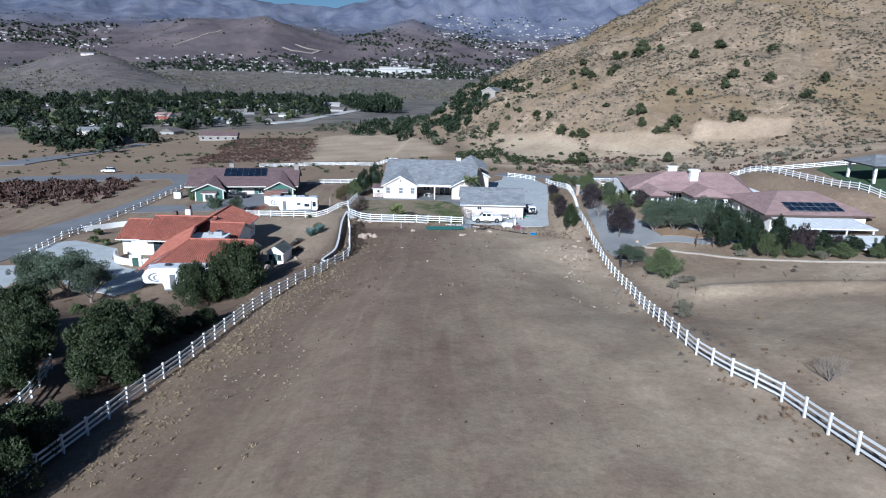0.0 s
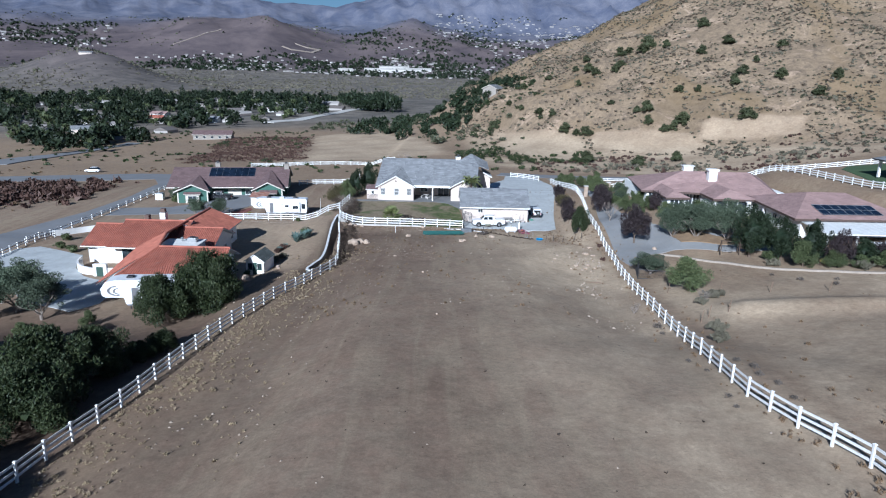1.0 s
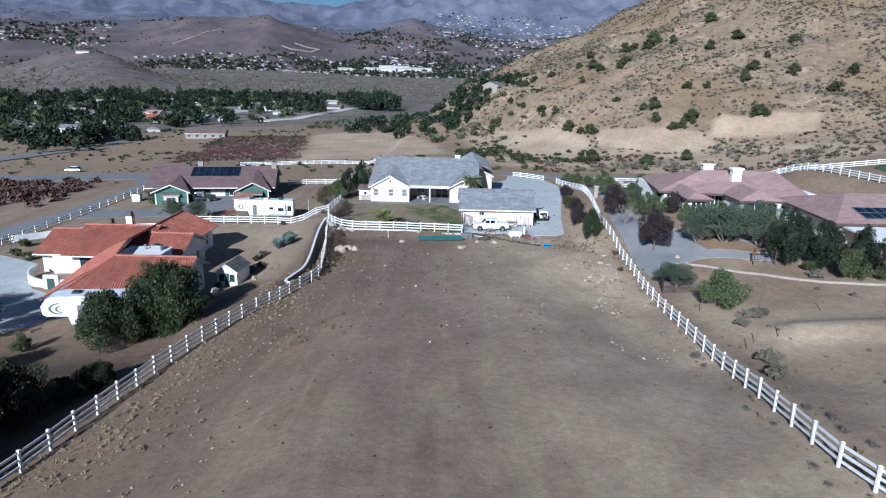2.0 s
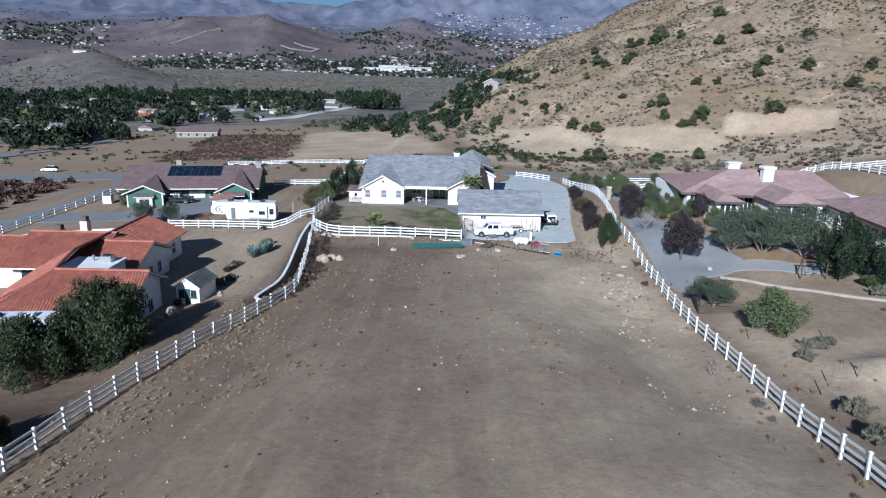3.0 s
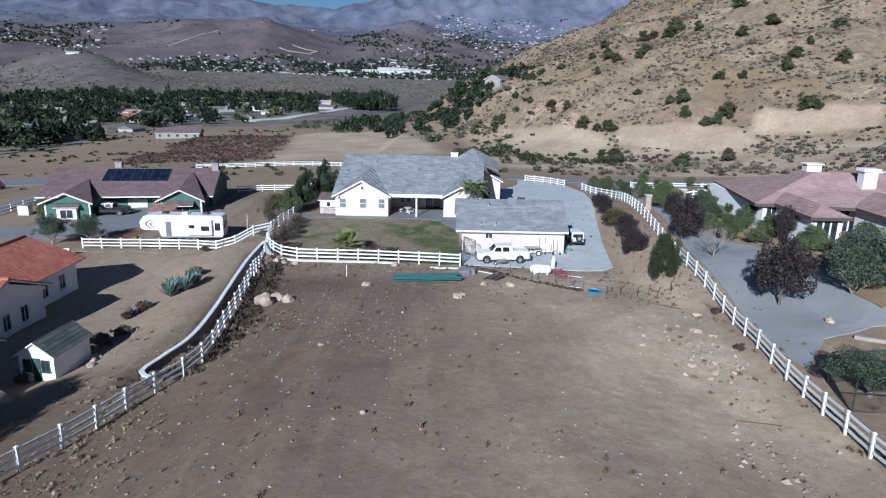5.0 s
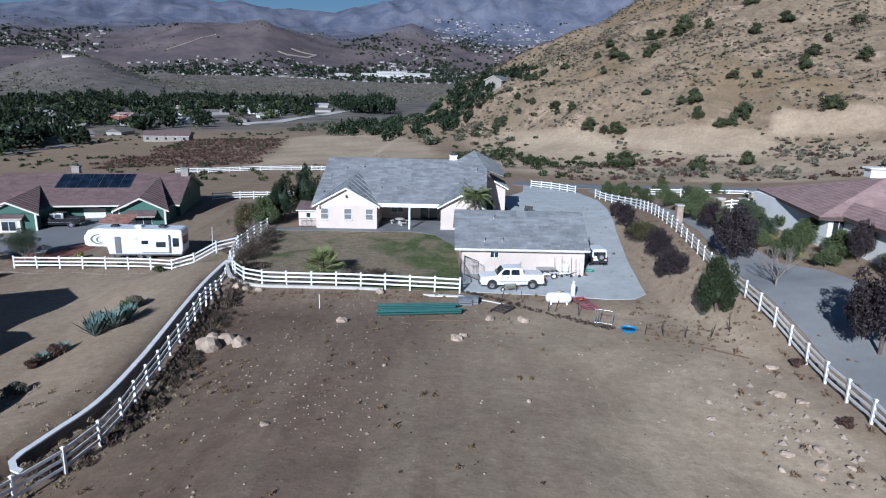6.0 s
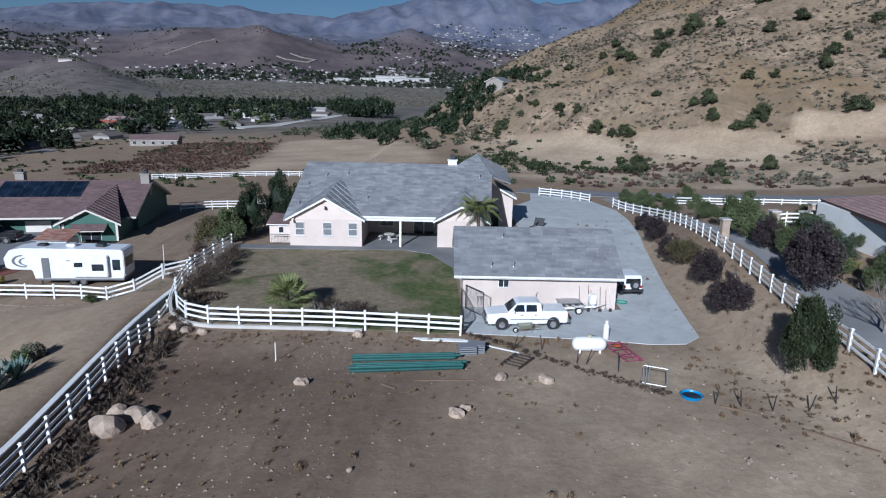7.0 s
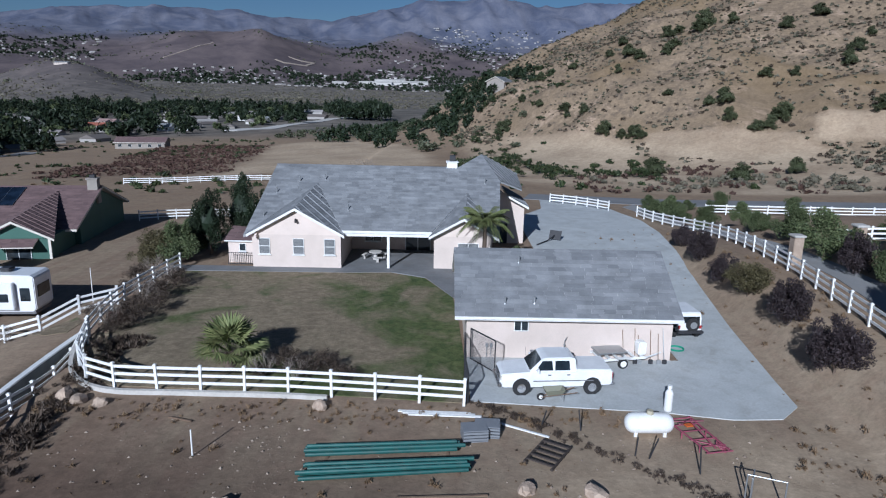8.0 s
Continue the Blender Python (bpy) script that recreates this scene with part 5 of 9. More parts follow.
# ---- the grey-roofed house ----
def grey_house():
    h = thing("house", Matrix(), "single-storey cream stucco house with grey tile roof and covered patio", "house")
    p, ez = 0.556, 2.96
    yf, yr, ze = 18.8, 27.8, 2.96
    zr = ze + p * (yr - yf)
    yb = yr + (yr - yf)
    # walls
    w = part("wall", block(-16.9, 26.6, -0.1, 3.6, 34.8, 2.95), STUCCO, h)
    part("wall", block(-16.9, 19.5, -0.1, -9.35, 26.7, 2.9), STUCCO, h)
    part("wall", block(-1.4, 19.9, -0.1, 3.6, 26.7, 2.9), STUCCO, h)
    part("gable_wall", gable_wall(-16.9, -9.35, 2.9, 3.0, 5.05, 19.5), STUCCO, h)
    part("gable_wall", gable_wall(-1.4, 3.6, 2.9, 3.0, 4.35, 19.9), STUCCO, h)
    part("gable_wall", gable_wall(18.95, 36.4, 2.7, 2.85, zr - 0.5, -16.6, 0.2, "x"), STUCCO, h)
    # great front plane, stepping up to the hipped wing
    xl, xr = -17.4, 4.1
    def rise(*plan):
        return [(x, y, ze + p * (y - yf)) for x, y in plan]
    corner, peak = (4.62, 26.0), (3.05, 29.75)
    roof_plane(rise((xl, yf), (-12.2, 25.2), (-12.2, yr), (-16.5, yr)), "shingle", GREY_ROOF, WHITE_PAINT, h)
    roof_plane(rise((-9.25, 19.5), (-1.6, 19.5), (1.54, 24.3), (1.54, yr), (-12.2, yr), (-12.2, 25.2)), "shingle", GREY_ROOF, WHITE_PAINT, h)
    roof_plane(rise((1.54, 24.3), (xr, yf - 0.05), corner, (3.87, yr), (1.54, yr)), "shingle", GREY_ROOF, WHITE_PAINT, h)
    roof_plane([(xl, yb, ze), (xr, yb, ze), (3.87, yr, zr), (-16.5, yr, zr)], "shingle", GREY_ROOF, WHITE_PAINT, h)
    # the hip that rises over the ridge at the drive side, and the shaded side entry below it
    top, = rise(peak)
    low_l, low_r = rise((0.8, yr - 0.02), (3.87, yr - 0.02))
    roof_plane([low_l, low_r, top], "shingle", GREY_ROOF, WHITE_PAINT, h)
    right, back = (7.24, 30.3, 5.56), (7.0, 33.9, 6.72)
    edge, = rise(corner)
    roof_plane([edge, right, back, top], "ribbed", GREY_ROOF, WHITE_PAINT, h, 0.16)
    roof_plane([(0.8, 35.4, 3.0), (0.8, yr + 0.05, zr), top, back], "shingle", GREY_ROOF, WHITE_PAINT, h)
    bm = bmesh.new()
    prism(bm, [(3.5, -0.1), (7.6, -0.1), (7.6, 3.9), (5.75, 4.9), (4.4, 6.1), (3.5, 6.1)], 30.5, 30.7, "y")
    part("wall", bm, STUCCO, h)
    part("wall", block(7.4, 30.7, -0.1, 7.6, 36.0, 3.85), STUCCO, h)
    part("wall", block(3.5, 35.8, -0.1, 7.4, 36.0, 3.85), STUCCO, h)
    part("entry_door", block(5.0, 30.44, 0.0, 5.95, 30.5, 2.05), DARK_GLASS, h, "dark side entry door")
    roof_plane([(7.95, 29.7, 3.88), (7.95, 36.3, 3.88), (5.75, 36.3, 5.05), (5.75, 29.7, 5.05)], "ribbed", GREY_ROOF, WHITE_PAINT, h)
    # gabled front wings
    for x0, x1, y0, end in ((-17.25, -8.98, 19.0, (-12.2, 25.2)), (-1.85, 4.05, 19.2, (1.54, 24.3))):
        xm, half = (x0 + x1) / 2, (x1 - x0) / 2
        zt = ez + p * half + 0.02
        meet, = rise(end)
        meet = (meet[0], meet[1], meet[2] + 0.02)
        roof_plane([(x0, y0, ez + 0.02), meet, (xm, y0, zt)], "shingle", GREY_ROOF, WHITE_PAINT, h)
        roof_plane([(x1, y0, ez + 0.02), meet, (xm, y0, zt)], "ribbed", GREY_ROOF, WHITE_PAINT, h)
    # covered patio: post, beam, sliding door, slab
    part("patio_post", block(-5.42, 19.65, -0.05, -5.2, 19.87, 3.1, 0.02), WHITE_PAINT, h)
    part("patio_beam", block(-9.3, 19.6, 2.85, -1.45, 19.85, 3.16), WHITE_PAINT, h)
    door = part("sliding_door", block(-4.2, 26.52, 0.0, -1.8, 26.58, 2.1), DARK_GLASS, h, "dark sliding glass door in a white frame")
    bm = bmesh.new()
    for x in (-4.2, -3.0, -1.8):
        box(bm, x - 0.04, 26.46, 0, x + 0.04, 26.52, 2.1)
    box(bm, -4.2, 26.46, 2.05, -1.8, 26.52, 2.15)
    part("door_frame", bm, WHITE_PAINT, door)
    window(h, -7.3, 26.6, 0.9, 1.5, 1.1)
    for x in (-15.85, -12.95, -10.3):
        window(h, x, 19.5, 1.25, 0.85, 1.3, slats=0, blind=BLIND, rail=True)
    window(h, 1.55, 19.9, 1.35, 1.7, 0.95, blind=BLIND)
    # chimney, vents, gable lamp
    ch = part("chimney", block(-0.35, 27.6, 6.4, 0.65, 28.5, 8.5, 0.03), WHITE_PAINT, h)
    part("chimney_cap", block(-0.1, 27.75, 8.5, 0.45, 28.35, 9.05, 0.05), DARK_METAL, ch)
    part("chimney_crown", block(-0.45, 27.5, 8.4, 0.75, 28.6, 8.51, 0.02), WHITE_PAINT, ch)
    for x, y in ((-13.9, 25.4), (-11.6, 25.7), (-15.7, 23.9), (-9.0, 21.9), (3.2, 25.6), (-16.2, 21.0), (-11.6, 22.9)):
        vent_pipe(h, x, y, ze + p * (y - yf))
    bm = bmesh.new()
    rod(bm, (-13.1, 19.48, 4.25), (-13.1, 19.3, 4.3), 0.05)
    rod(bm, (-13.1, 19.35, 4.3), (-13.05, 19.15, 4.05), 0.09, 0.12)
    part("flood_lamp", bm, DARK_METAL, h)
    return h


grey_house()


def side_shed():
    """The little lean-to with its gate at the house corner."""
    s = thing("storage_shed", pose(-18.4, 21.6, 0), "small cream lean-to shed with dark roof beside the house", "shed")
    part("wall", block(-1.0, -0.7, -0.05, 1.35, 1.6, 2.05), STUCCO, s)
    roof_plane([(-1.25, -1.0, 2.05), (1.45, -1.0, 2.05), (1.45, 1.8, 2.75), (-1.25, 1.8, 2.75)], "shingle", BROWN_ROOF, WHITE_PAINT, s, 0.1)
    window(s, 0.25, -0.7, 1.1, 0.5, 0.6, slats=0)
    g = thing("metal_gate", pose(-18.2, 20.1, 0), "low dark metal picket gate beside the cream house", "gate")
    part("gate_frame", block(-1.0, -0.02, 1.05, 1.2, 0.02, 1.1), DARK_METAL, g)
    part("gate_frame", block(-1.0, -0.02, 0.1, 1.2, 0.02, 0.15), DARK_METAL, g)
    me = mesh_of("bar", [(x, y, z) for z in (0, 1.15) for x, y in ((-0.014, -0.014), (0.014, -0.014), (0.014, 0.014), (-0.014, 0.014))],
                 [(3, 2, 1, 0), (4, 5, 6, 7), (0, 1, 5, 4), (1, 2, 6, 5), (2, 3, 7, 6), (3, 0, 4, 7)], DARK_METAL)
    for i in range(15):
        share("bar", me, g, pose(-1.0 + i * 2.2 / 14, 0, 0))


side_shed()


def grey_garage():
    g = thing("garage", Matrix(), "detached cream stucco garage with grey tile roof", "garage")
    ze, p = 2.75, 0.556
    part("wall", block(0.7, 0.62, -0.05, 12.6, 9.4, 2.72), STUCCO, g)
    for x in (0.7, 12.4):
        part("gable_wall", gable_wall(0.62, 9.4, 2.6, 2.75, 5.3, x, 0.2, "x"), STUCCO, g)
    y0, ym, y1 = 0.0, 5.0, 10.0
    zr = ze + p * (ym - y0)
    roof_plane([(0, y0, ze), (12.95, y0, ze), (12.95, ym, zr), (0, ym, zr)], "shingle", GREY_ROOF, WHITE_PAINT, g)
    roof_plane([(0, y1, ze), (12.95, y1, ze), (12.95, ym, zr), (0, ym, zr)], "shingle", GREY_ROOF, WHITE_PAINT, g)
    bm = bmesh.new()
    box(bm, 0.0, -0.12, 2.62, 12.95, -0.01, 2.76, bevel=0.02)
    part("gutter", bm, WHITE_PAINT, g)
    window(g, 3.85, 0.62, 1.75, 0.75, 0.55, sill=False)
    for x, y in ((3.95, 3.9), (2.9, 0.9), (4.6, 0.95)):
        vent_pipe(g, x, y, ze + p * y, 0.35)
    door = part("roller_door", block(12.6, 2.0, 0, 12.66, 7.5, 2.3), WHITE_PAINT, g)
    me = mesh_of("panel", [(a, b, c) for a in (0, 0.02) for b in (0, 5.4) for c in (0, 0.42)],
                 [(0, 1, 3, 2), (4, 6, 7, 5), (0, 4, 5, 1), (2, 3, 7, 6), (1, 5, 7, 3), (0, 2, 6, 4)], WHITE_PAINT)
    for i in range(5):
        share("panel", me, door, pose(12.66, 2.05, 0.06 + i * 0.45))
    bm = bmesh.new()
    for x in (1.9, 2.15):
        rod(bm, (x, 0.55, 0.15), (x, 0.55, 0.75), 0.03)
        box(bm, x - 0.08, 0.5, 0.7, x + 0.08, 0.62, 0.95)
    part("meter", bm, METAL, g)
    return g


grey_garage()


# ---- the house with the red barrel-tile roof ----
def red_house():
    h = thing("house", Matrix(), "white stucco ranch house with red barrel-tile roofs", "house")
    zb, ze = -2.2, 1.6
    def wall(x0, y0, x1, y1, top=ze - 0.05):
        return part("wall", block(x0, y0, zb, x1, y1, top), STUCCO_WHITE, h)
    def ew(x0, x1, y0, y1, zr, gable="", e=ze):
        """A roof with its ridge along x."""
        ym = (y0 + y1) / 2
        roof_plane([(x0, y0, e), (x1, y0, e), (x1, ym, zr), (x0, ym, zr)], "barrel", RED_ROOF, STUCCO_WHITE, h, 0.12)
        roof_plane([(x0, y1, e), (x1, y1, e), (x1, ym, zr), (x0, ym, zr)], "barrel", RED_ROOF, STUCCO_WHITE, h, 0.12)
        for g, xg in (("e", x1 - 0.6), ("w", x0 + 0.4)):
            if g in gable:
                part("gable_wall", gable_wall(y0 + 0.5, y1 - 0.5, e - 0.2, e - 0.05, zr - 0.32, xg, 0.2, "x"), STUCCO_WHITE, h)
        bm = bmesh.new()
        rod(bm, (x0, ym, zr + 0.04), (x1, ym, zr + 0.04), 0.16, seg=8)
        part("ridge_tiles", bm, RED_ROOF, h)
    # west wing
    wall(-52.6, -27.2, -41, -17.0)
    ew(-50.6, -40.5, -29.0, -15.4, 4.1, "w")
    wall(-54.5, -26.2, -50, -18.5, 1.2)
    ew(-54.9, -49.8, -27.6, -17.2, 3.5, "w", 1.35)
    # long spine with its east slope
    wall(-45.0, -36.5, -37.6, -11.2)
    x0, xm, x1 = -46.3, -41.3, -36.9
    zr = 4.15
    roof_plane([(x1, -21.5, ze), (x1, -10.4, ze), (xm, -12.6, zr), (xm, -24.5, zr)], "barrel", RED_ROOF, STUCCO_WHITE, h, 0.12)
    roof_plane([(x0, -29, ze), (x0, -10.4, ze), (xm, -12.6, zr), (xm, -29.0, zr)], "barrel", RED_ROOF, STUCCO_WHITE, h, 0.12)
    roof_plane([(x0, -10.4, ze), (x1, -10.4, ze), (xm, -12.6, zr)], "barrel", RED_ROOF, STUCCO_WHITE, h, 0.12)
    roof_plane([(x0 + 2.6, -45.0, 1.5), (x0, -29.0, 1.5), (xm, -29.0, zr), (xm + 1.7, -36.6, 4.0)], "barrel", RED_ROOF, STUCCO_WHITE, h, 0.12)
    bm = bmesh.new()
    rod(bm, (xm, -12.6, zr + 0.05), (xm, -30, zr + 0.05), 0.17)
    rod(bm, (xm, -30, zr + 0.05), (xm + 1.7, -36.6, 4.05), 0.17)
    part("ridge_tiles", bm, RED_ROOF, h)
    # middle cross gable
    wall(-41, -29.2, -35.9, -19.5)
    ew(-41.2, -35.2, -30.0, -19.0, 3.7, "e")
    # white flat roof with a cooling unit
    wall(-41, -33.5, -36.2, -29.7, 3.1)
    flat = part("flat_roof", block(-41.2, -34.9, 3.1, -35.95, -29.6, 3.3, 0.03), STUCCO_WHITE, h)
    unit = part("cooling_unit", block(-37.9, -31.6, 3.3, -36.7, -30.6, 3.9, 0.05), METAL, h)
    bm = bmesh.new()
    rod(bm, (-37.3, -31.1, 3.9), (-37.3, -31.1, 4.0), 0.4, seg=14)
    part("fan_guard", bm, DARK_METAL, unit)
    bm = bmesh.new()
    rod(bm, (-38.8, -31.0, 3.3), (-38.8, -31.0, 3.75), 0.12)
    rod(bm, (-38.8, -31.0, 3.75), (-38.8, -31.0, 3.9), 0.22, 0.1)
    part("vent_pipe", bm, METAL, h)
    # front cross wing with a hipped west end
    wall(-40.8, -41.6, -31.2, -33.0)
    yf, ym, yb = -42.6, -36.7, -32.7
    roof_plane([(-42.8, yf - 2.0, 1.5), (-30.4, yf, ze), (-30.4, ym, 4.0), (-39.6, ym, 4.0)], "barrel", RED_ROOF, STUCCO_WHITE, h, 0.12)
    roof_plane([(-40.0, yb, 2.22), (-30.4, yb, 2.22), (-30.4, ym, 4.0), (-39.6, ym, 4.0)], "barrel", RED_ROOF, STUCCO_WHITE, h, 0.12)
    bm = bmesh.new()
    prism(bm, [(-41.6, ze - 0.05), (-33.0, ze - 0.05), (-33.0, 2.2), (-36.7, 3.82), (-41.6, ze + 0.1)], -31.4, -31.2, "x")
    part("gable_wall", bm, STUCCO_WHITE, h)
    bm = bmesh.new()
    rod(bm, (-39.6, ym, 4.05), (-30.4, ym, 4.05), 0.17)
    rod(bm, (-42.8, yf - 2.0, 1.6), (-39.6, ym, 4.05), 0.17)
    part("ridge_tiles", bm, RED_ROOF, h)
    # chimneys
    for x, y, zt, w in ((-47.6, -21.5, 4.2, 0.42), (-47.4, -16.3, 4.1, 0.45)):
        ch = part("chimney", block(x - w, y - 0.5, 2.4, x + w, y + 0.5, zt, 0.03), STUCCO_WHITE, h)
        part("chimney_cap", block(x - w * 0.8, y - 0.4, zt, x + w * 0.8, y + 0.4, zt + 0.6, 0.05), SOOTY_BRICK, ch)
    # openings
    slider = window(h, -47.6, -27.22, -1.0, 2.9, 1.9, frame_mat=DARK_GREEN, slats=3)
    window(h, -44.3, -27.22, 0.1, 1.3, 0.8, slats=2)
    for y, x in ((-13.8, -37.6), (-16.6, -37.6), (-19.0, -37.6), (-22.3, -35.9), (-24.6, -35.9), (-27.0, -35.9), (-35.6, -31.2), (-38.4, -31.2)):
        window(h, x, y, -0.5, 0.9, 1.3, "+x")
    # courtyard wall, curved in plan, with a dark gate
    bm = bmesh.new()
    n, cx, cy, r = 26, -48.3, -27.6, 6.3
    for i in range(n):
        a0, a1 = radians(186 + i * 98 / n), radians(186 + (i + 1) * 98 / n)
        quad = []
        for a, rr in ((a0, r), (a1, r), (a1, r - 0.25), (a0, r - 0.25)):
            quad.append((cx + rr * math.cos(a), cy + rr * 1.05 * math.sin(a)))
        prism(bm, quad, -2.4, 0.05 + 0.12 * (i % 26 > 20), "z")
    yard = part("courtyard_wall", bm, STUCCO_WHITE, h)
    gate = part("gate_pier", block(-49.7, -34.4, -2.2, -47.9, -33.9, 0.75, 0.03), STUCCO_WHITE, yard)
    part("gate_door", block(-49.25, -34.44, -1.6, -48.35, -34.38, 0.4), DARK_GREEN, yard, "dark green courtyard door")
    return h


SOOTY_BRICK = plain("sooty_brick", (0.13, 0.085, 0.07), 0.85)
DARK_GREEN = plain("dark_green_paint", (0.03, 0.07, 0.055), 0.6)
red_house()


# ---- the green house with the brown roof ----
def green_house():
    h = thing("house", Matrix(), "green ranch house with brown tile roof and a rooftop solar array", "house")
    zb, ze = -3.0, 0.15
    part("wall", block(-65.2, 33.0, zb, -39.7, 48.0, ze), GREEN_PAINT, h)
    part("wall", block(-62.4, 25.2, zb, -56.2, 33.2, ze), GREEN_PAINT, h)
    part("wall", block(-46.2, 26.6, zb, -40.3, 33.2, ze), GREEN_PAINT, h)
    part("gable_wall", gable_wall(-62.4, -56.2, ze - 0.1, ze, 1.45, 25.2), GREEN_PAINT, h)
    part("gable_wall", gable_wall(-46.2, -40.3, ze - 0.1, ze, 1.75, 26.6), GREEN_PAINT, h)
    part("gable_wall", gable_wall(31.2, 48.4, ze - 0.1, ze, 3.1, -39.9, 0.2, "x"), GREEN_PAINT, h)
    yf, ym = 30.6, 39.8
    zr = 3.45
    roof_plane([(-66.0, yf, ze), (-39.2, yf, ze), (-39.2, ym, zr), (-66.0, ym, zr)], "flat", BROWN_ROOF, CREAM_TRIM, h)
    roof_plane([(-66.0, 49.0, ze), (-39.2, 49.0, ze), (-39.2, ym, zr), (-66.0, ym, zr)], "flat", BROWN_ROOF, CREAM_TRIM, h)
    slope = (zr - ze) / (ym - yf)
    for x0, x1, y0, zt, back in ((-63.2, -55.5, 24.5, 1.8, 36.0), (-47.0, -39.6, 25.9, 1.95, 38.6)):
        xm = (x0 + x1) / 2
        meet = (xm - 0.3, back, ze + slope * (back - yf) + 0.03)
        roof_plane([(x0, y0, ze + 0.03), meet, (xm, y0, zt + 0.03)], "flat", BROWN_ROOF, CREAM_TRIM, h)
        roof_plane([(x1, y0, ze + 0.03), meet, (xm, y0, zt + 0.03)], "ribbed", BROWN_ROOF, CREAM_TRIM, h)
    def on_roof(x, y, up=0.12):
        return (x, y, ze + slope * (y - yf) + up)
    panel = deck("solar_panel", [on_roof(-57.5, 35.4), on_roof(-47.2, 35.4), on_roof(-47.2, 39.3), on_roof(-57.5, 39.3)], 0.06, SOLAR, h, "dark rooftop solar array")
    bm = bmesh.new()
    for i in range(8):
        a = on_roof(-57.5 + i * 10.3 / 7, 35.4, 0.125)
        b = on_roof(-57.5 + i * 10.3 / 7, 39.3, 0.125)
        rod(bm, a, b, 0.02, seg=4)
    part("panel_frame", bm, METAL, panel)
    for x, y, zt in ((-56.2, 40.8, 4.3), (-40.0, 39.2, 4.3)):
        ch = part("chimney", block(x - 0.55, y - 0.5, 1.5, x + 0.55, y + 0.5, zt, 0.03), GREY_TAN, h)
        part("chimney_cap", block(x - 0.65, y - 0.6, zt, x + 0.65, y + 0.6, zt + 0.15, 0.02), GREY_TAN, ch)
        part("chimney_cowl", block(x - 0.3, y - 0.3, zt + 0.15, x + 0.3, y + 0.3, zt + 0.5, 0.03), DARK_METAL, ch)
    # bay with arched window, garage doors, small hood
    bay = part("bay", block(-60.7, 24.6, -2.9, -57.9, 25.3, -0.3), CREAM_TRIM, h)
    window(h, -59.3, 24.58, -2.0, 1.7, 1.2, frame_mat=WHITE_PAINT)
    roof_plane([(-61.1, 24.2, -0.35), (-57.5, 24.2, -0.35), (-57.5, 25.2, 0.0), (-61.1, 25.2, 0.0)], "flat", BROWN_ROOF, CREAM_TRIM, h, 0.1)
    roof_plane([(-45.2, 25.2, -0.45), (-41.3, 25.2, -0.45), (-41.3, 26.6, 0.1), (-45.2, 26.6, 0.1)], "flat", BROWN_ROOF, CREAM_TRIM, h, 0.1)
    window(h, -43.2, 26.58, -2.1, 2.2, 1.2, frame_mat=WHITE_PAINT)
    part("garage_door", block(-53.0, 32.9, -2.9, -50.0, 32.99, -0.7), CREAM_TRIM, h)
    window(h, -48.3, 33.0, -1.9, 1.6, 1.1)
    for x in (-62.4, -56.2, -46.2, -40.3):
        part("corner_trim", block(x - 0.12, (25.14 if x < -50 else 26.54), -3.0, x + 0.12, (25.3 if x < -50 else 26.7), ze), CREAM_TRIM, h)
    h.matrix_world = pose(-50, 33, 0, 0, 0, 9) @ pose(50, -33, 0)
    return h


GREY_TAN = plain("grey_tan_stucco", (0.30, 0.27, 0.24), 0.85)
green_house()


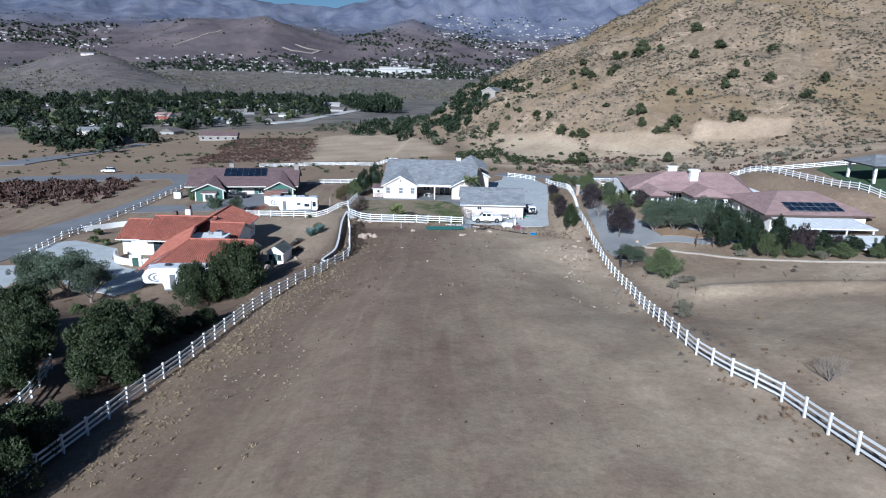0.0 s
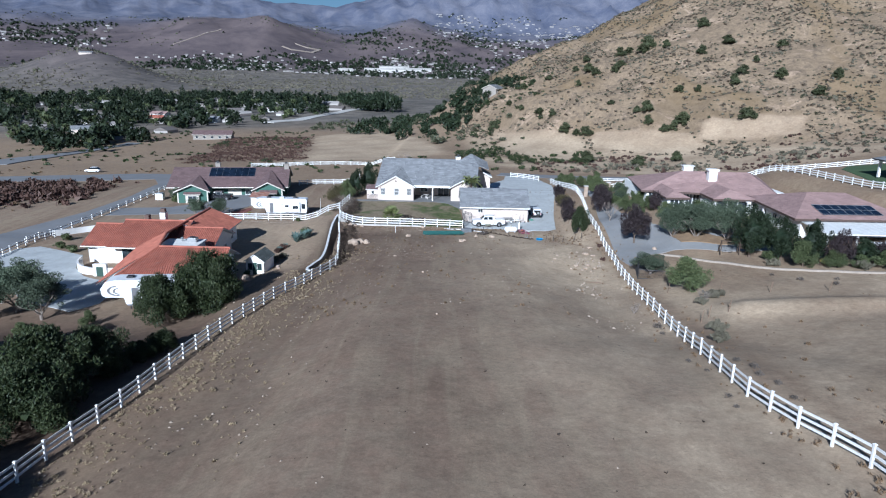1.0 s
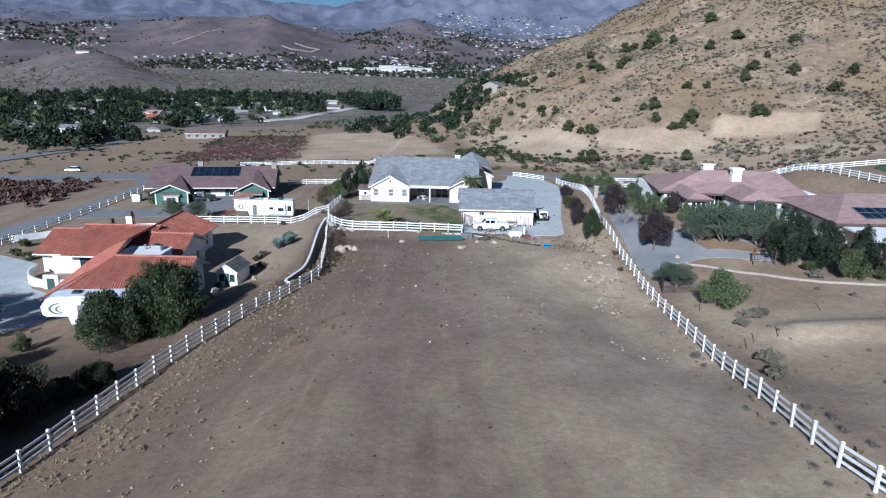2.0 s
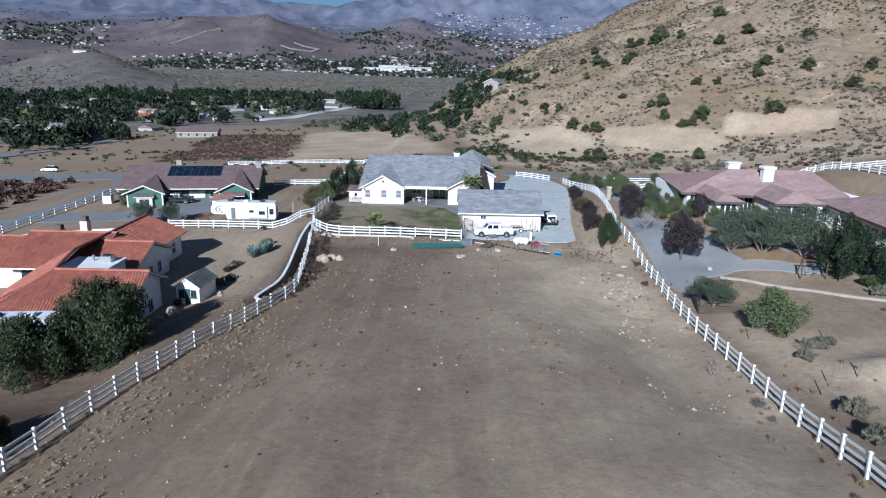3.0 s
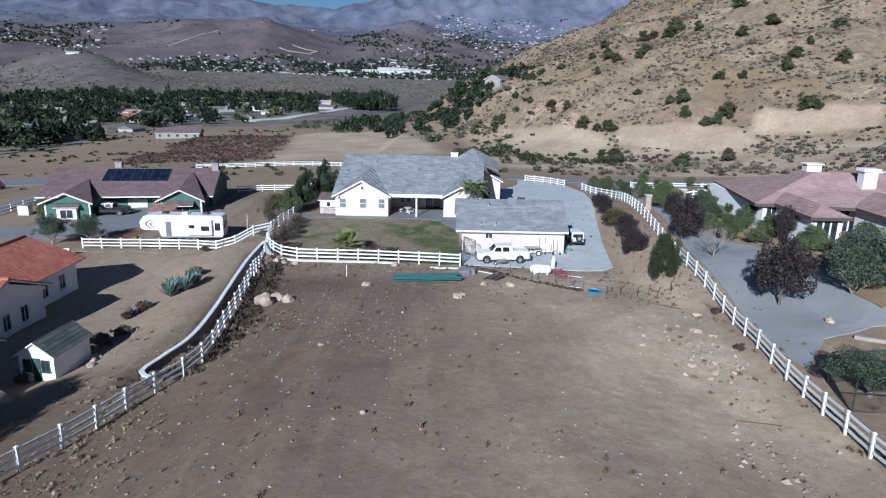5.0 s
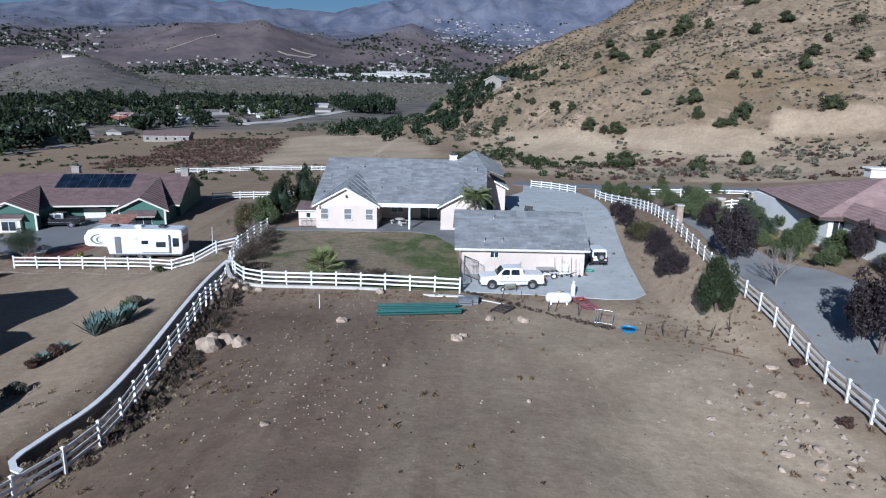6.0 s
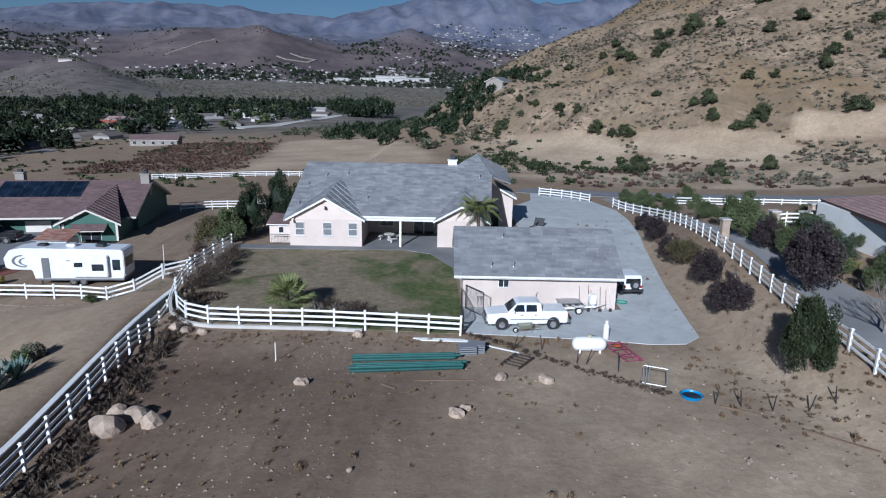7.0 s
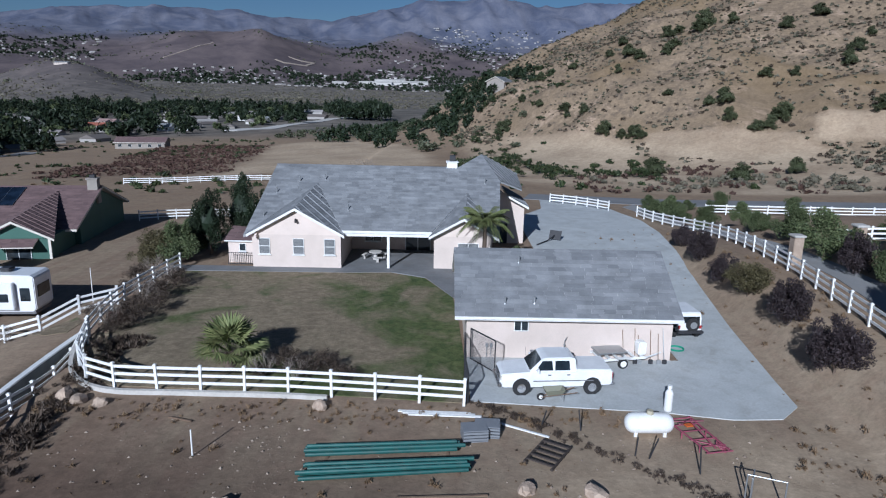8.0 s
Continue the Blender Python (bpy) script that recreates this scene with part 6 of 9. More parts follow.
# ---- the pink-roofed hillside house ----
def pink_house():
    h = thing("house", Matrix(), "large white stucco house with a pinkish tile hip roof", "house")
    zb, ze, s = 4.2, 7.5, 0.27
    part("wall", block(32.6, -4.4, zb, 57.0, 10.0, ze - 0.2), STUCCO_WHITE, h)
    ridge_l, ridge_r = (40.0, 0.3, 10.2), (52.0, 0.0, 10.2)
    roof_plane([(31.5, -4.7, ze - 0.1), (53.6, -9.3, ze), ridge_r, ridge_l], "flat", PINK_ROOF, BROWN_TRIM, h, 0.3)
    roof_plane([(60.5, 13.6, ze), (33.2, 10.6, ze), ridge_l, ridge_r], "flat", PINK_ROOF, BROWN_TRIM, h, 0.3)
    roof_plane([(33.2, 10.6, ze), (31.5, -4.7, ze - 0.1), ridge_l], "flat", PINK_ROOF, BROWN_TRIM, h, 0.3)
    roof_plane([(53.6, -9.3, ze), (60.5, 13.6, ze), ridge_r], "flat", PINK_ROOF, BROWN_TRIM, h, 0.3)
    for x0, x1, yf, yb in ((33.4, 37.4, -12.2, -4.5), (41.0, 48.0, -12.6, -6.0)):
        xm = (x0 + x1) / 2
        zt = ze + 0.27 * (x1 - x0) / 2 + 0.35
        part("bay_wall", block(x0 + 0.5, yf + 0.7, zb, x1 - 0.5, yb, ze - 0.05), STUCCO_WHITE, h)
        roof_plane([(x0, yf, ze), (x1, yf, ze), (xm, yf + 2.2, zt)], "flat", PINK_ROOF, BROWN_TRIM, h, 0.3)
        roof_plane([(x0, yb, ze), (x0, yf, ze), (xm, yf + 2.2, zt), (xm, yb + 2, zt)], "flat", PINK_ROOF, BROWN_TRIM, h, 0.3)
        roof_plane([(x1, yb, ze), (x1, yf, ze), (xm, yf + 2.2, zt), (xm, yb + 2, zt)], "flat", PINK_ROOF, BROWN_TRIM, h, 0.3)
        for k in range(3):
            window(h, x0 + 0.9 + (x1 - x0 - 1.8) * (k + 0.5) / 3, yf + 0.68, zb + 0.3, (x1 - x0 - 1.8) / 3 - 0.16, 2.5, slats=0)
    # lower east wing
    part("wall", block(48.4, -26.0, zb, 63.5, -8.0, ze - 0.05), STUCCO_WHITE, h)
    a, b = (53.6, -17.0, 9.7), (59.5, -17.0, 9.7)
    roof_plane([(46.9, -27.0, ze), (64.6, -26.6, ze), b, a], "flat", PINK_ROOF, BROWN_TRIM, h, 0.3)
    roof_plane([(47.9, -9.0, ze), (46.9, -27.0, ze), a], "flat", PINK_ROOF, BROWN_TRIM, h, 0.3)
    roof_plane([(64.6, -26.6, ze), (64.6, -8.0, ze), b], "flat", PINK_ROOF, BROWN_TRIM, h, 0.3)
    roof_plane([(64.6, -8.0, ze), (47.9, -9.0, ze), a, b], "flat", PINK_ROOF, BROWN_TRIM, h, 0.3)
    q = (9.7 - ze) / 10.0
    def up(x, y):
        return (x, y, ze + q * (y + 27.0) + 0.12)
    arr = deck("solar_panel", [up(51.6, -25.6), up(60.4, -25.4), up(60.4, -22.0), up(51.6, -22.2)], 0.06, SOLAR, h, "blue-black solar panel row in silver frames")
    bm = bmesh.new()
    for i in range(8):
        x = 51.6 + 8.8 * i / 7
        rod(bm, Vector(up(x, -25.5)) + Vector((0, 0, 0.01)), Vector(up(x, -22.1)) + Vector((0, 0, 0.01)), 0.035, seg=4)
    for y in (-25.5, -23.8, -22.1):
        rod(bm, Vector(up(51.6, y)) + Vector((0, 0, 0.01)), Vector(up(60.4, y)) + Vector((0, 0, 0.01)), 0.03, seg=4)
    part("panel_frame", bm, METAL, arr)
    # pillars, porch and tower by the entry
    for x, y in ((49.2, -12.2), (50.6, -10.2), (52.2, -10.0), (46.6, -13.0), (48.0, -15.5)):
        bm = bmesh.new()
        rod(bm, (x, y, zb), (x, y, ze - 0.3), 0.24, 0.2, 12)
        box(bm, x - 0.32, y - 0.32, ze - 0.45, x + 0.32, y + 0.32, ze - 0.25, bevel=0.03)
        box(bm, x - 0.32, y - 0.32, zb, x + 0.32, y + 0.32, zb + 0.3, bevel=0.03)
        part("pillar", bm, STUCCO_WHITE, h)
    for y in (-11.5, -15.0, -18.5, -22.0):
        window(h, 48.38, y, zb + 0.9, 1.2, 1.4, "-x")
    for x in (32.6, 34.4, 38.0, 39.2, 40.4):
        window(h, x + 0.9, -4.42, zb + 0.3, 1.05, 2.5)
    ch = part("chimney", block(43.8, -2.8, 8.5, 45.3, -1.6, 10.7, 0.04), STUCCO_WHITE, h)
    part("chimney_cap", block(43.6, -3.0, 10.7, 45.5, -1.4, 11.05, 0.05), STUCCO_WHITE, ch)
    low = part("chimney", block(42.6, 6.4, 9.4, 44.4, 7.6, 10.3, 0.04), STUCCO_WHITE, h)
    part("chimney_cap", block(42.4, 6.2, 10.3, 44.6, 7.8, 10.45, 0.03), STUCCO_WHITE, low)
    return h


BROWN_TRIM = plain("dark_brown_fascia", (0.085, 0.055, 0.045), 0.7)
pink_house()


def patio_cover(x0, y0, x1, y1, z0, z1, label):
    """A white ribbed metal cover on posts; z0 at the front, z1 at the back."""
    c = thing("patio_cover", Matrix(), label, "canopy", group="white patio covers")
    deck("roof_sheet", [(x0, y0, z0), (x1, y0, z0), (x1, y1, z1), (x0, y1, z1)], 0.16, WHITE_PAINT, c)
    bm = bmesh.new()
    n = 12
    for i in range(n + 1):
        x = x0 + (x1 - x0) * i / n
        rod(bm, (x, y0, z0 + 0.02), (x, y1, z1 + 0.02), 0.035, seg=4)
    part("rib", bm, WHITE_PAINT, c)
    for i in range(4):
        x = x0 + 0.4 + (x1 - x0 - 0.8) * i / 3
        part("post", block(x - 0.09, y0 + 0.25, height(x, y0) - 0.1, x + 0.09, y0 + 0.43, z0 - 0.1), WHITE_PAINT, c)


patio_cover(48.2, -33.0, 61.0, -26.2, 6.75, 7.05, "long white metal patio cover beside the pink-roofed house")
patio_cover(51.5, -42.5, 62.5, -36.0, 6.2, 6.55, "lower white metal carport roof on white posts")

# ---- vehicles ----
CAR_WHITE = plain("white_car_paint", (0.80, 0.81, 0.83), 0.22)
CAR_BLACK = plain("black_car_paint", (0.012, 0.013, 0.016), 0.2)
CAR_GLASS = glass("car_glass", (0.012, 0.016, 0.02))
CHROME = plain("chrome", (0.62, 0.62, 0.63), 0.2, 0.9)
LAMP_RED = plain("red_lamp", (0.35, 0.02, 0.015), 0.3)
LAMP_CLEAR = plain("clear_lamp", (0.6, 0.58, 0.52), 0.2)
DECAL = plain("grey_decal", (0.16, 0.16, 0.17), 0.4)


def wheel_mesh(r, w):
    bm = bmesh.new()
    bmesh.ops.create_cone(bm, cap_ends=True, segments=20, radius1=r, radius2=r, depth=w, matrix=pose(0, 0, 0, 90, 0, 0))
    es = [e for e in bm.edges if abs(e.verts[0].co.y - e.verts[1].co.y) < 1e-4]
    bmesh.ops.bevel(bm, geom=es, offset=r * 0.14, segments=2, affect="EDGES")
    return bm


def add_wheel(parent, x, y, r=0.38, w=0.27, rim=None):
    side = -1 if y < 0 else 1
    t = part("wheel", wheel_mesh(r, w), RUBBER, parent, smooth=False)
    t.matrix_local = pose(x, y, r)
    bm = bmesh.new()
    bmesh.ops.create_cone(bm, cap_ends=True, segments=18, radius1=r * 0.62, radius2=r * 0.62, depth=w + 0.012, matrix=pose(0, 0, 0, 90, 0, 0))
    for k in range(6):
        a = math.radians(60 * k)
        bmesh.ops.create_cone(bm, cap_ends=True, segments=6, radius1=r * 0.1, radius2=r * 0.1, depth=w + 0.05, matrix=pose(r * 0.38 * math.cos(a), 0, r * 0.38 * math.sin(a), 90, 0, 0))
    part("rim", bm, rim or CHROME, t)
    return t


def hull(stations, bevel=0.03, mid=0.55):
    """A body from rings: x, half width low, half width high, z low, z high."""
    bm = bmesh.new()
    last = None
    for x, wl, wh, z0, z1 in stations:
        zm = z0 + mid * (z1 - z0)
        ring = [bm.verts.new(p) for p in ((x, -wl, z0), (x, -max(wl, wh), zm), (x, -wh, z1), (x, wh, z1), (x, max(wl, wh), zm), (x, wl, z0))]
        if last:
            for i in range(6):
                j = (i + 1) % 6
                bm.faces.new((last[i], last[j], ring[j], ring[i]))
        else:
            bm.faces.new(ring)
        last = ring
    bm.faces.new(last[::-1])
    bmesh.ops.recalc_face_normals(bm, faces=bm.faces)
    if bevel:
        bmesh.ops.bevel(bm, geom=[e for e in bm.edges if e.calc_face_angle(0) > 0.35], offset=bevel, segments=2, affect="EDGES")
    return bm


def poly(points, thick, material, name, parent, label=""):
    """A thin plate from a flat outline, thickened along its normal."""
    bm = bmesh.new()
    f = bm.faces.new([bm.verts.new(p) for p in points])
    f.normal_update()
    n = f.normal.copy()
    r = bmesh.ops.extrude_face_region(bm, geom=[f])
    bmesh.ops.translate(bm, vec=n * thick, verts=[v for v in r["geom"] if isinstance(v, bmesh.types.BMVert)])
    return part(name, bm, material, parent, label)


def pickup(m, paint, label, covered=True):
    t = thing("pickup_truck", m, label, "truck")
    part("body", hull([(-3.05, 0.80, 0.74, 0.50, 1.00), (-2.90, 0.95, 0.86, 0.42, 1.12), (-1.55, 0.98, 0.90, 0.42, 1.22), (-1.40, 0.98, 0.94, 0.42, 1.24), (0.95, 0.98, 0.95, 0.42, 1.24), (1.05, 0.98, 0.96, 0.42, 1.26), (2.98, 0.98, 0.96, 0.50, 1.26), (3.05, 0.94, 0.93, 0.55, 1.24)], 0.035), paint, t)
    part("cab", hull([(-1.50, 0.90, 0.88, 1.18, 1.24), (-0.78, 0.92, 0.74, 1.18, 1.86), (-0.50, 0.92, 0.74, 1.18, 1.92), (0.75, 0.92, 0.74, 1.18, 1.92), (1.02, 0.92, 0.76, 1.18, 1.86), (1.10, 0.92, 0.86, 1.18, 1.30)], 0.04, 0.12), paint, t)
    if covered:
        part("bed_cover", hull([(1.08, 0.92, 0.88, 1.24, 1.33), (3.0, 0.92, 0.88, 1.24, 1.31)], 0.03), paint, t)
    else:
        part("bed_floor", block(1.12, -0.8, 1.2, 2.95, 0.8, 1.27), DARK_METAL, t)
    poly([(-1.47, -0.78, 1.30), (-1.47, 0.78, 1.30), (-0.86, 0.66, 1.83), (-0.86, -0.66, 1.83)], 0.02, CAR_GLASS, "windscreen", t)
    poly([(1.11, 0.74, 1.34), (1.11, -0.74, 1.34), (1.04, -0.66, 1.80), (1.04, 0.66, 1.80)], 0.02, CAR_GLASS, "rear_window", t)
    for s in (-1, 1):
        for x0, x1, x2, x3 in ((-1.16, -0.24, -0.28, -0.80), (-0.12, 0.70, 0.66, -0.10)):
            poly([(x0, s * 0.935, 1.32), (x1, s * 0.935, 1.32), (x2, s * 0.80, 1.78), (x3, s * 0.80, 1.78)], 0.02 * s, CAR_GLASS, "side_window", t)
        for x in (-0.42, 0.62):
            part("door_handle", block(x - 0.09, s * 0.985 - 0.02, 1.06, x + 0.09, s * 0.985 + 0.02, 1.11, 0.01), DARK_METAL, t)
        part("trim_strip", block(-1.3, s * 0.985 - 0.012, 0.74, 2.0, s * 0.985 + 0.012, 0.79), DECAL, t)
        mirror = part("mirror", block(-1.12, s * 1.08 - 0.12, 1.24, -1.02, s * 1.08 + 0.12, 1.48, 0.03), paint, t)
        part("headlight", block(-3.06, s * 0.72 - 0.16, 0.80, -2.98, s * 0.72 + 0.16, 1.00, 0.02), LAMP_CLEAR, t)
        part("tail_lamp", block(3.02, s * 0.86 - 0.08, 0.85, 3.07, s * 0.86 + 0.08, 1.18, 0.01), LAMP_RED, t)
        for x in (-1.92, 1.95):
            bm = bmesh.new()
            bmesh.ops.create_cone(bm, cap_ends=True, segments=22, radius1=0.49, radius2=0.49, depth=0.03, matrix=pose(x, s * 0.972, 0.44, 90, 0, 0))
            part("wheel_arch", bm, RUBBER, t)
            add_wheel(t, x, s * 0.87)
    grille = part("grille", block(-3.09, -0.52, 0.76, -3.0, 0.52, 1.02, 0.02), DARK_METAL, t)
    for k in range(3):
        part("grille_bar", block(-3.11, -0.5, 0.80 + 0.08 * k, -3.08, 0.5, 0.83 + 0.08 * k), CHROME, grille)
    part("front_bumper", block(-3.2, -0.95, 0.42, -2.98, 0.95, 0.66, 0.05), CHROME, t)
    part("rear_bumper", block(3.0, -0.92, 0.45, 3.2, 0.92, 0.65, 0.04), CHROME, t)
    part("number_plate", block(3.2, -0.16, 0.5, 3.215, 0.16, 0.63), WHITE_PAINT, t)
    bm = bmesh.new()
    rod(bm, (-1.35, 0.7, 1.2), (-1.42, 0.72, 1.95), 0.01, 0.006, 5)
    part("aerial", bm, DARK_METAL, t)
    return t


pickup(pose(5.1, -3.15, 0.06, 0, 0, 4.5) @ Matrix.Diagonal((0.95, 1, 1, 1)), CAR_WHITE, "white crew-cab pickup truck with covered bed on concrete")
pickup(pose(-53.4, 26.9, height(-53.4, 26.9) + 0.06, 0, 0, 6), CAR_BLACK, "black crew-cab pickup truck in the driveway", False)


def off_roader(m):
    t = thing("off_road_car", m, "white boxy off-road car with a rear spare wheel", "car")
    part("body", hull([(-1.95, 0.62, 0.60, 0.5, 0.98), (-0.75, 0.76, 0.70, 0.5, 1.08), (-0.7, 0.78, 0.76, 0.5, 1.10), (1.85, 0.78, 0.76, 0.5, 1.10)], 0.03), CAR_WHITE, t)
    part("hard_top", hull([(-0.75, 0.74, 0.70, 1.06, 1.10), (-0.45, 0.74, 0.68, 1.06, 1.78), (1.7, 0.74, 0.68, 1.06, 1.80), (1.84, 0.74, 0.68, 1.06, 1.70)], 0.03), CAR_WHITE, t)
    poly([(1.85, -0.62, 1.14), (1.85, 0.62, 1.14), (1.80, 0.6, 1.66), (1.80, -0.6, 1.66)], 0.03, CAR_GLASS, "rear_window", t)
    poly([(-0.76, -0.66, 1.14), (-0.76, 0.66, 1.14), (-0.50, 0.62, 1.70), (-0.50, -0.62, 1.70)], -0.03, CAR_GLASS, "windscreen", t)
    for s in (-1, 1):
        poly([(-0.55, s * 0.765, 1.16), (0.35, s * 0.765, 1.16), (0.35, s * 0.72, 1.66), (-0.42, s * 0.72, 1.66)], 0.02 * s, CAR_GLASS, "side_window", t)
        poly([(0.5, s * 0.765, 1.16), (1.65, s * 0.765, 1.16), (1.6, s * 0.72, 1.66), (0.5, s * 0.72, 1.66)], 0.02 * s, CAR_GLASS, "side_window", t)
        part("tail_lamp", block(1.84, s * 0.68 - 0.08, 0.78, 1.9, s * 0.68 + 0.08, 0.98, 0.01), LAMP_RED, t)
        for x in (-1.25, 1.2):
            add_wheel(t, x, s * 0.74, 0.42, 0.3, DARK_METAL)
            part("fender", block(x - 0.55, s * 0.8 - 0.12, 0.84, x + 0.55, s * 0.8 + 0.12, 0.92, 0.03), DARK_METAL, t)
    spare = part("spare_wheel", wheel_mesh(0.41, 0.28), RUBBER, t)
    spare.matrix_local = pose(2.02, 0.12, 1.08, 0, 0, 90)
    bm = bmesh.new()
    bmesh.ops.create_cone(bm, cap_ends=True, segments=16, radius1=0.22, radius2=0.22, depth=0.3, matrix=pose(0, 0, 0, 90, 0, 0))
    part("rim", bm, METAL, spare)
    part("rear_bumper", block(1.85, -0.85, 0.5, 2.1, 0.85, 0.68, 0.04), DARK_METAL, t)
    return t


off_roader(pose(14.7, 5.6, height(14.6, 6) + 0.05, 0, 0, -86))


def camper(m, label, length=10.6):
    """A fifth-wheel camper; its raised nose points to -x."""
    c = thing("camper_trailer", m, label, "camper", "white fifth-wheel campers")
    L = length / 2
    out = [(-L + 2.6, 0.65), (L - 0.2, 0.65), (L, 0.95), (L, 3.25), (L - 0.25, 3.42), (-L + 1.6, 3.55), (-L + 0.55, 3.35), (-L, 2.6), (-L + 0.1, 1.75), (-L + 0.5, 1.55), (-L + 2.4, 1.5)]
    bm = bmesh.new()
    prism(bm, out, -1.22, 1.22, "y")
    bmesh.ops.recalc_face_normals(bm, faces=bm.faces)
    bmesh.ops.bevel(bm, geom=[e for e in bm.edges if e.calc_face_angle(0) > 0.6], offset=0.06, segments=2, affect="EDGES")
    part("shell", bm, CAR_WHITE, c)
    slide = part("slide_out", block(L - 4.6, -1.62, 0.95, L - 1.35, -1.15, 2.95, 0.04), CAR_WHITE, c)
    for x, z, w, h in ((L - 3.9, 2.1, 0.75, 0.42), (L - 2.2, 1.85, 1.05, 0.62)):
        part("window", block(x - w / 2, -1.65, z - h / 2, x + w / 2, -1.60, z + h / 2, 0.03), CAR_GLASS, slide)
    part("window", block(L - 1.05, -1.255, 1.5, L - 0.35, -1.21, 2.5, 0.03), CAR_GLASS, c)
    part("rear_window", block(L - 0.02, -0.85, 1.7, L + 0.03, 0.85, 2.6, 0.03), CAR_GLASS, c)
    part("door", block(-L + 3.3, -1.26, 0.75, -L + 4.0, -1.2, 2.65, 0.03), DECAL, c)
    for k in range(3):
        part("roof_unit", block(-L + 2.6 + 2.6 * k, -0.4, 3.48, -L + 3.4 + 2.6 * k, 0.4, 3.75, 0.08), (DARK_METAL, CAR_WHITE, DARK_METAL)[k], c)
    # curved grey stripes
    for k, (r0, r1, a0, a1, x, z) in enumerate(((0.62, 0.74, 100, 275, -L + 1.9, 2.35), (0.42, 0.5, 110, 260, -L + 2.15, 2.3), (2.0, 2.1, 55, 100, L - 4.6, 0.75))):
        pts, faces = [], []
        n = 16
        for i in range(n + 1):
            a = radians(a0 + (a1 - a0) * i / n)
            for r in (r0, r1 + 0.06 * math.sin(math.pi * i / n)):
                pts.append((x + 1.5 * r * math.cos(a), -1.228 if k < 2 else -1.228, z + r * math.sin(a) * 0.8))
        for i in range(n):
            faces.append((2 * i, 2 * i + 2, 2 * i + 3, 2 * i + 1))
        me = mesh_of("stripe", pts, faces, DECAL)
        s = new("stripe", me)
        s.parent = c
    part("skirt", block(-L + 2.7, -1.2, 0.5, L - 0.1, 1.2, 0.7, 0.03), DECAL, c)
    for x in (0.6, 1.5):
        for s in (-1, 1):
            add_wheel(c, x, s * 1.05, 0.37, 0.24)
    for s in (-1, 1):
        part("landing_leg", block(-L + 2.9, s * 0.8 - 0.06, 0.0, -L + 3.02, s * 0.8 + 0.06, 0.7), DARK_METAL, c)
    return c


camper(pose(-35.6, 11.4, height(-34, 11.0) + 0.0, 0, 0, 4), "white fifth-wheel camper with grey swoosh stripes beside a fence")
camper(pose(-36.6, -46.6, height(-37, -47.4), 0, 0, 9), "white camper with dark curved stripes beside a tiled house", 10.0)


def far_car(x, y, turn, paint, label):
    t = thing("car", pose(x, y, height(x, y) + 0.1, 0, 0, turn), label, "car")
    part("body", hull([(-2.2, 0.75, 0.7, 0.35, 0.8), (-1.0, 0.88, 0.8, 0.3, 0.98), (1.9, 0.88, 0.82, 0.3, 1.0), (2.2, 0.8, 0.75, 0.4, 0.9)]), paint, t)
    part("cabin", hull([(-1.2, 0.8, 0.78, 0.92, 0.98), (-0.5, 0.8, 0.65, 0.92, 1.6), (1.5, 0.8, 0.66, 0.92, 1.62), (2.1, 0.8, 0.78, 0.92, 1.0)]), CAR_GLASS, t)
    part("roof_panel", block(-0.5, -0.64, 1.58, 1.5, 0.64, 1.66, 0.02), paint, t)
    for wx in (-1.35, 1.35):
        for s in (-1, 1):
            add_wheel(t, wx, s * 0.78, 0.33, 0.2)


far_car(-113.5, 88.0, 8, CAR_WHITE, "white estate car parked beside the road")
far_car(-199.0, 224.0, 20, CAR_WHITE, "white van parked beside the side road")


def trailer():
    t = thing("utility_trailer", pose(9.9, 0.25, 0.06, 0, 0, 12), "small white open-frame trailer beside the garage wall", "trailer")
    for y in (-0.65, 0.65):
        part("side_rail", block(-1.9, y - 0.04, 0.42, 0.9, y + 0.04, 0.54), WHITE_PAINT, t)
    for i in range(6):
        part("slat", block(-1.9 + i * 0.5, -0.66, 0.54, -1.72 + i * 0.5, 0.66, 0.58), WHITE_PAINT, t)
    for s in (-1, 1):
        bm = bmesh.new()
        rod(bm, (0.9, s * 0.65, 0.48), (2.3, 0, 0.46), 0.05)
        part("tongue", bm, WHITE_PAINT, t)
        add_wheel(t, -0.6, s * 0.85, 0.3, 0.18, WHITE_PAINT)
    bm = bmesh.new()
    rod(bm, (2.2, 0, 0.0), (2.2, 0, 0.75), 0.04)
    part("jack", bm, METAL, t)
    part("fender", block(-1.0, -1.0, 0.6, -0.2, -0.72, 0.66, 0.03), WHITE_PAINT, t)
    part("load_frame", block(-1.95, -0.6, 0.8, -0.2, 0.55, 0.87, 0.02), METAL, t, "grey metal frame lying on top")
    for x in (-1.8, -0.4):
        part("stand", block(x - 0.03, -0.5, 0.55, x + 0.03, 0.5, 0.82), METAL, t)
    part("wheel_guard", block(0.5, -0.55, 0.55, 1.0, 0.1, 1.35, 0.08), WHITE_PAINT, t)


trailer()

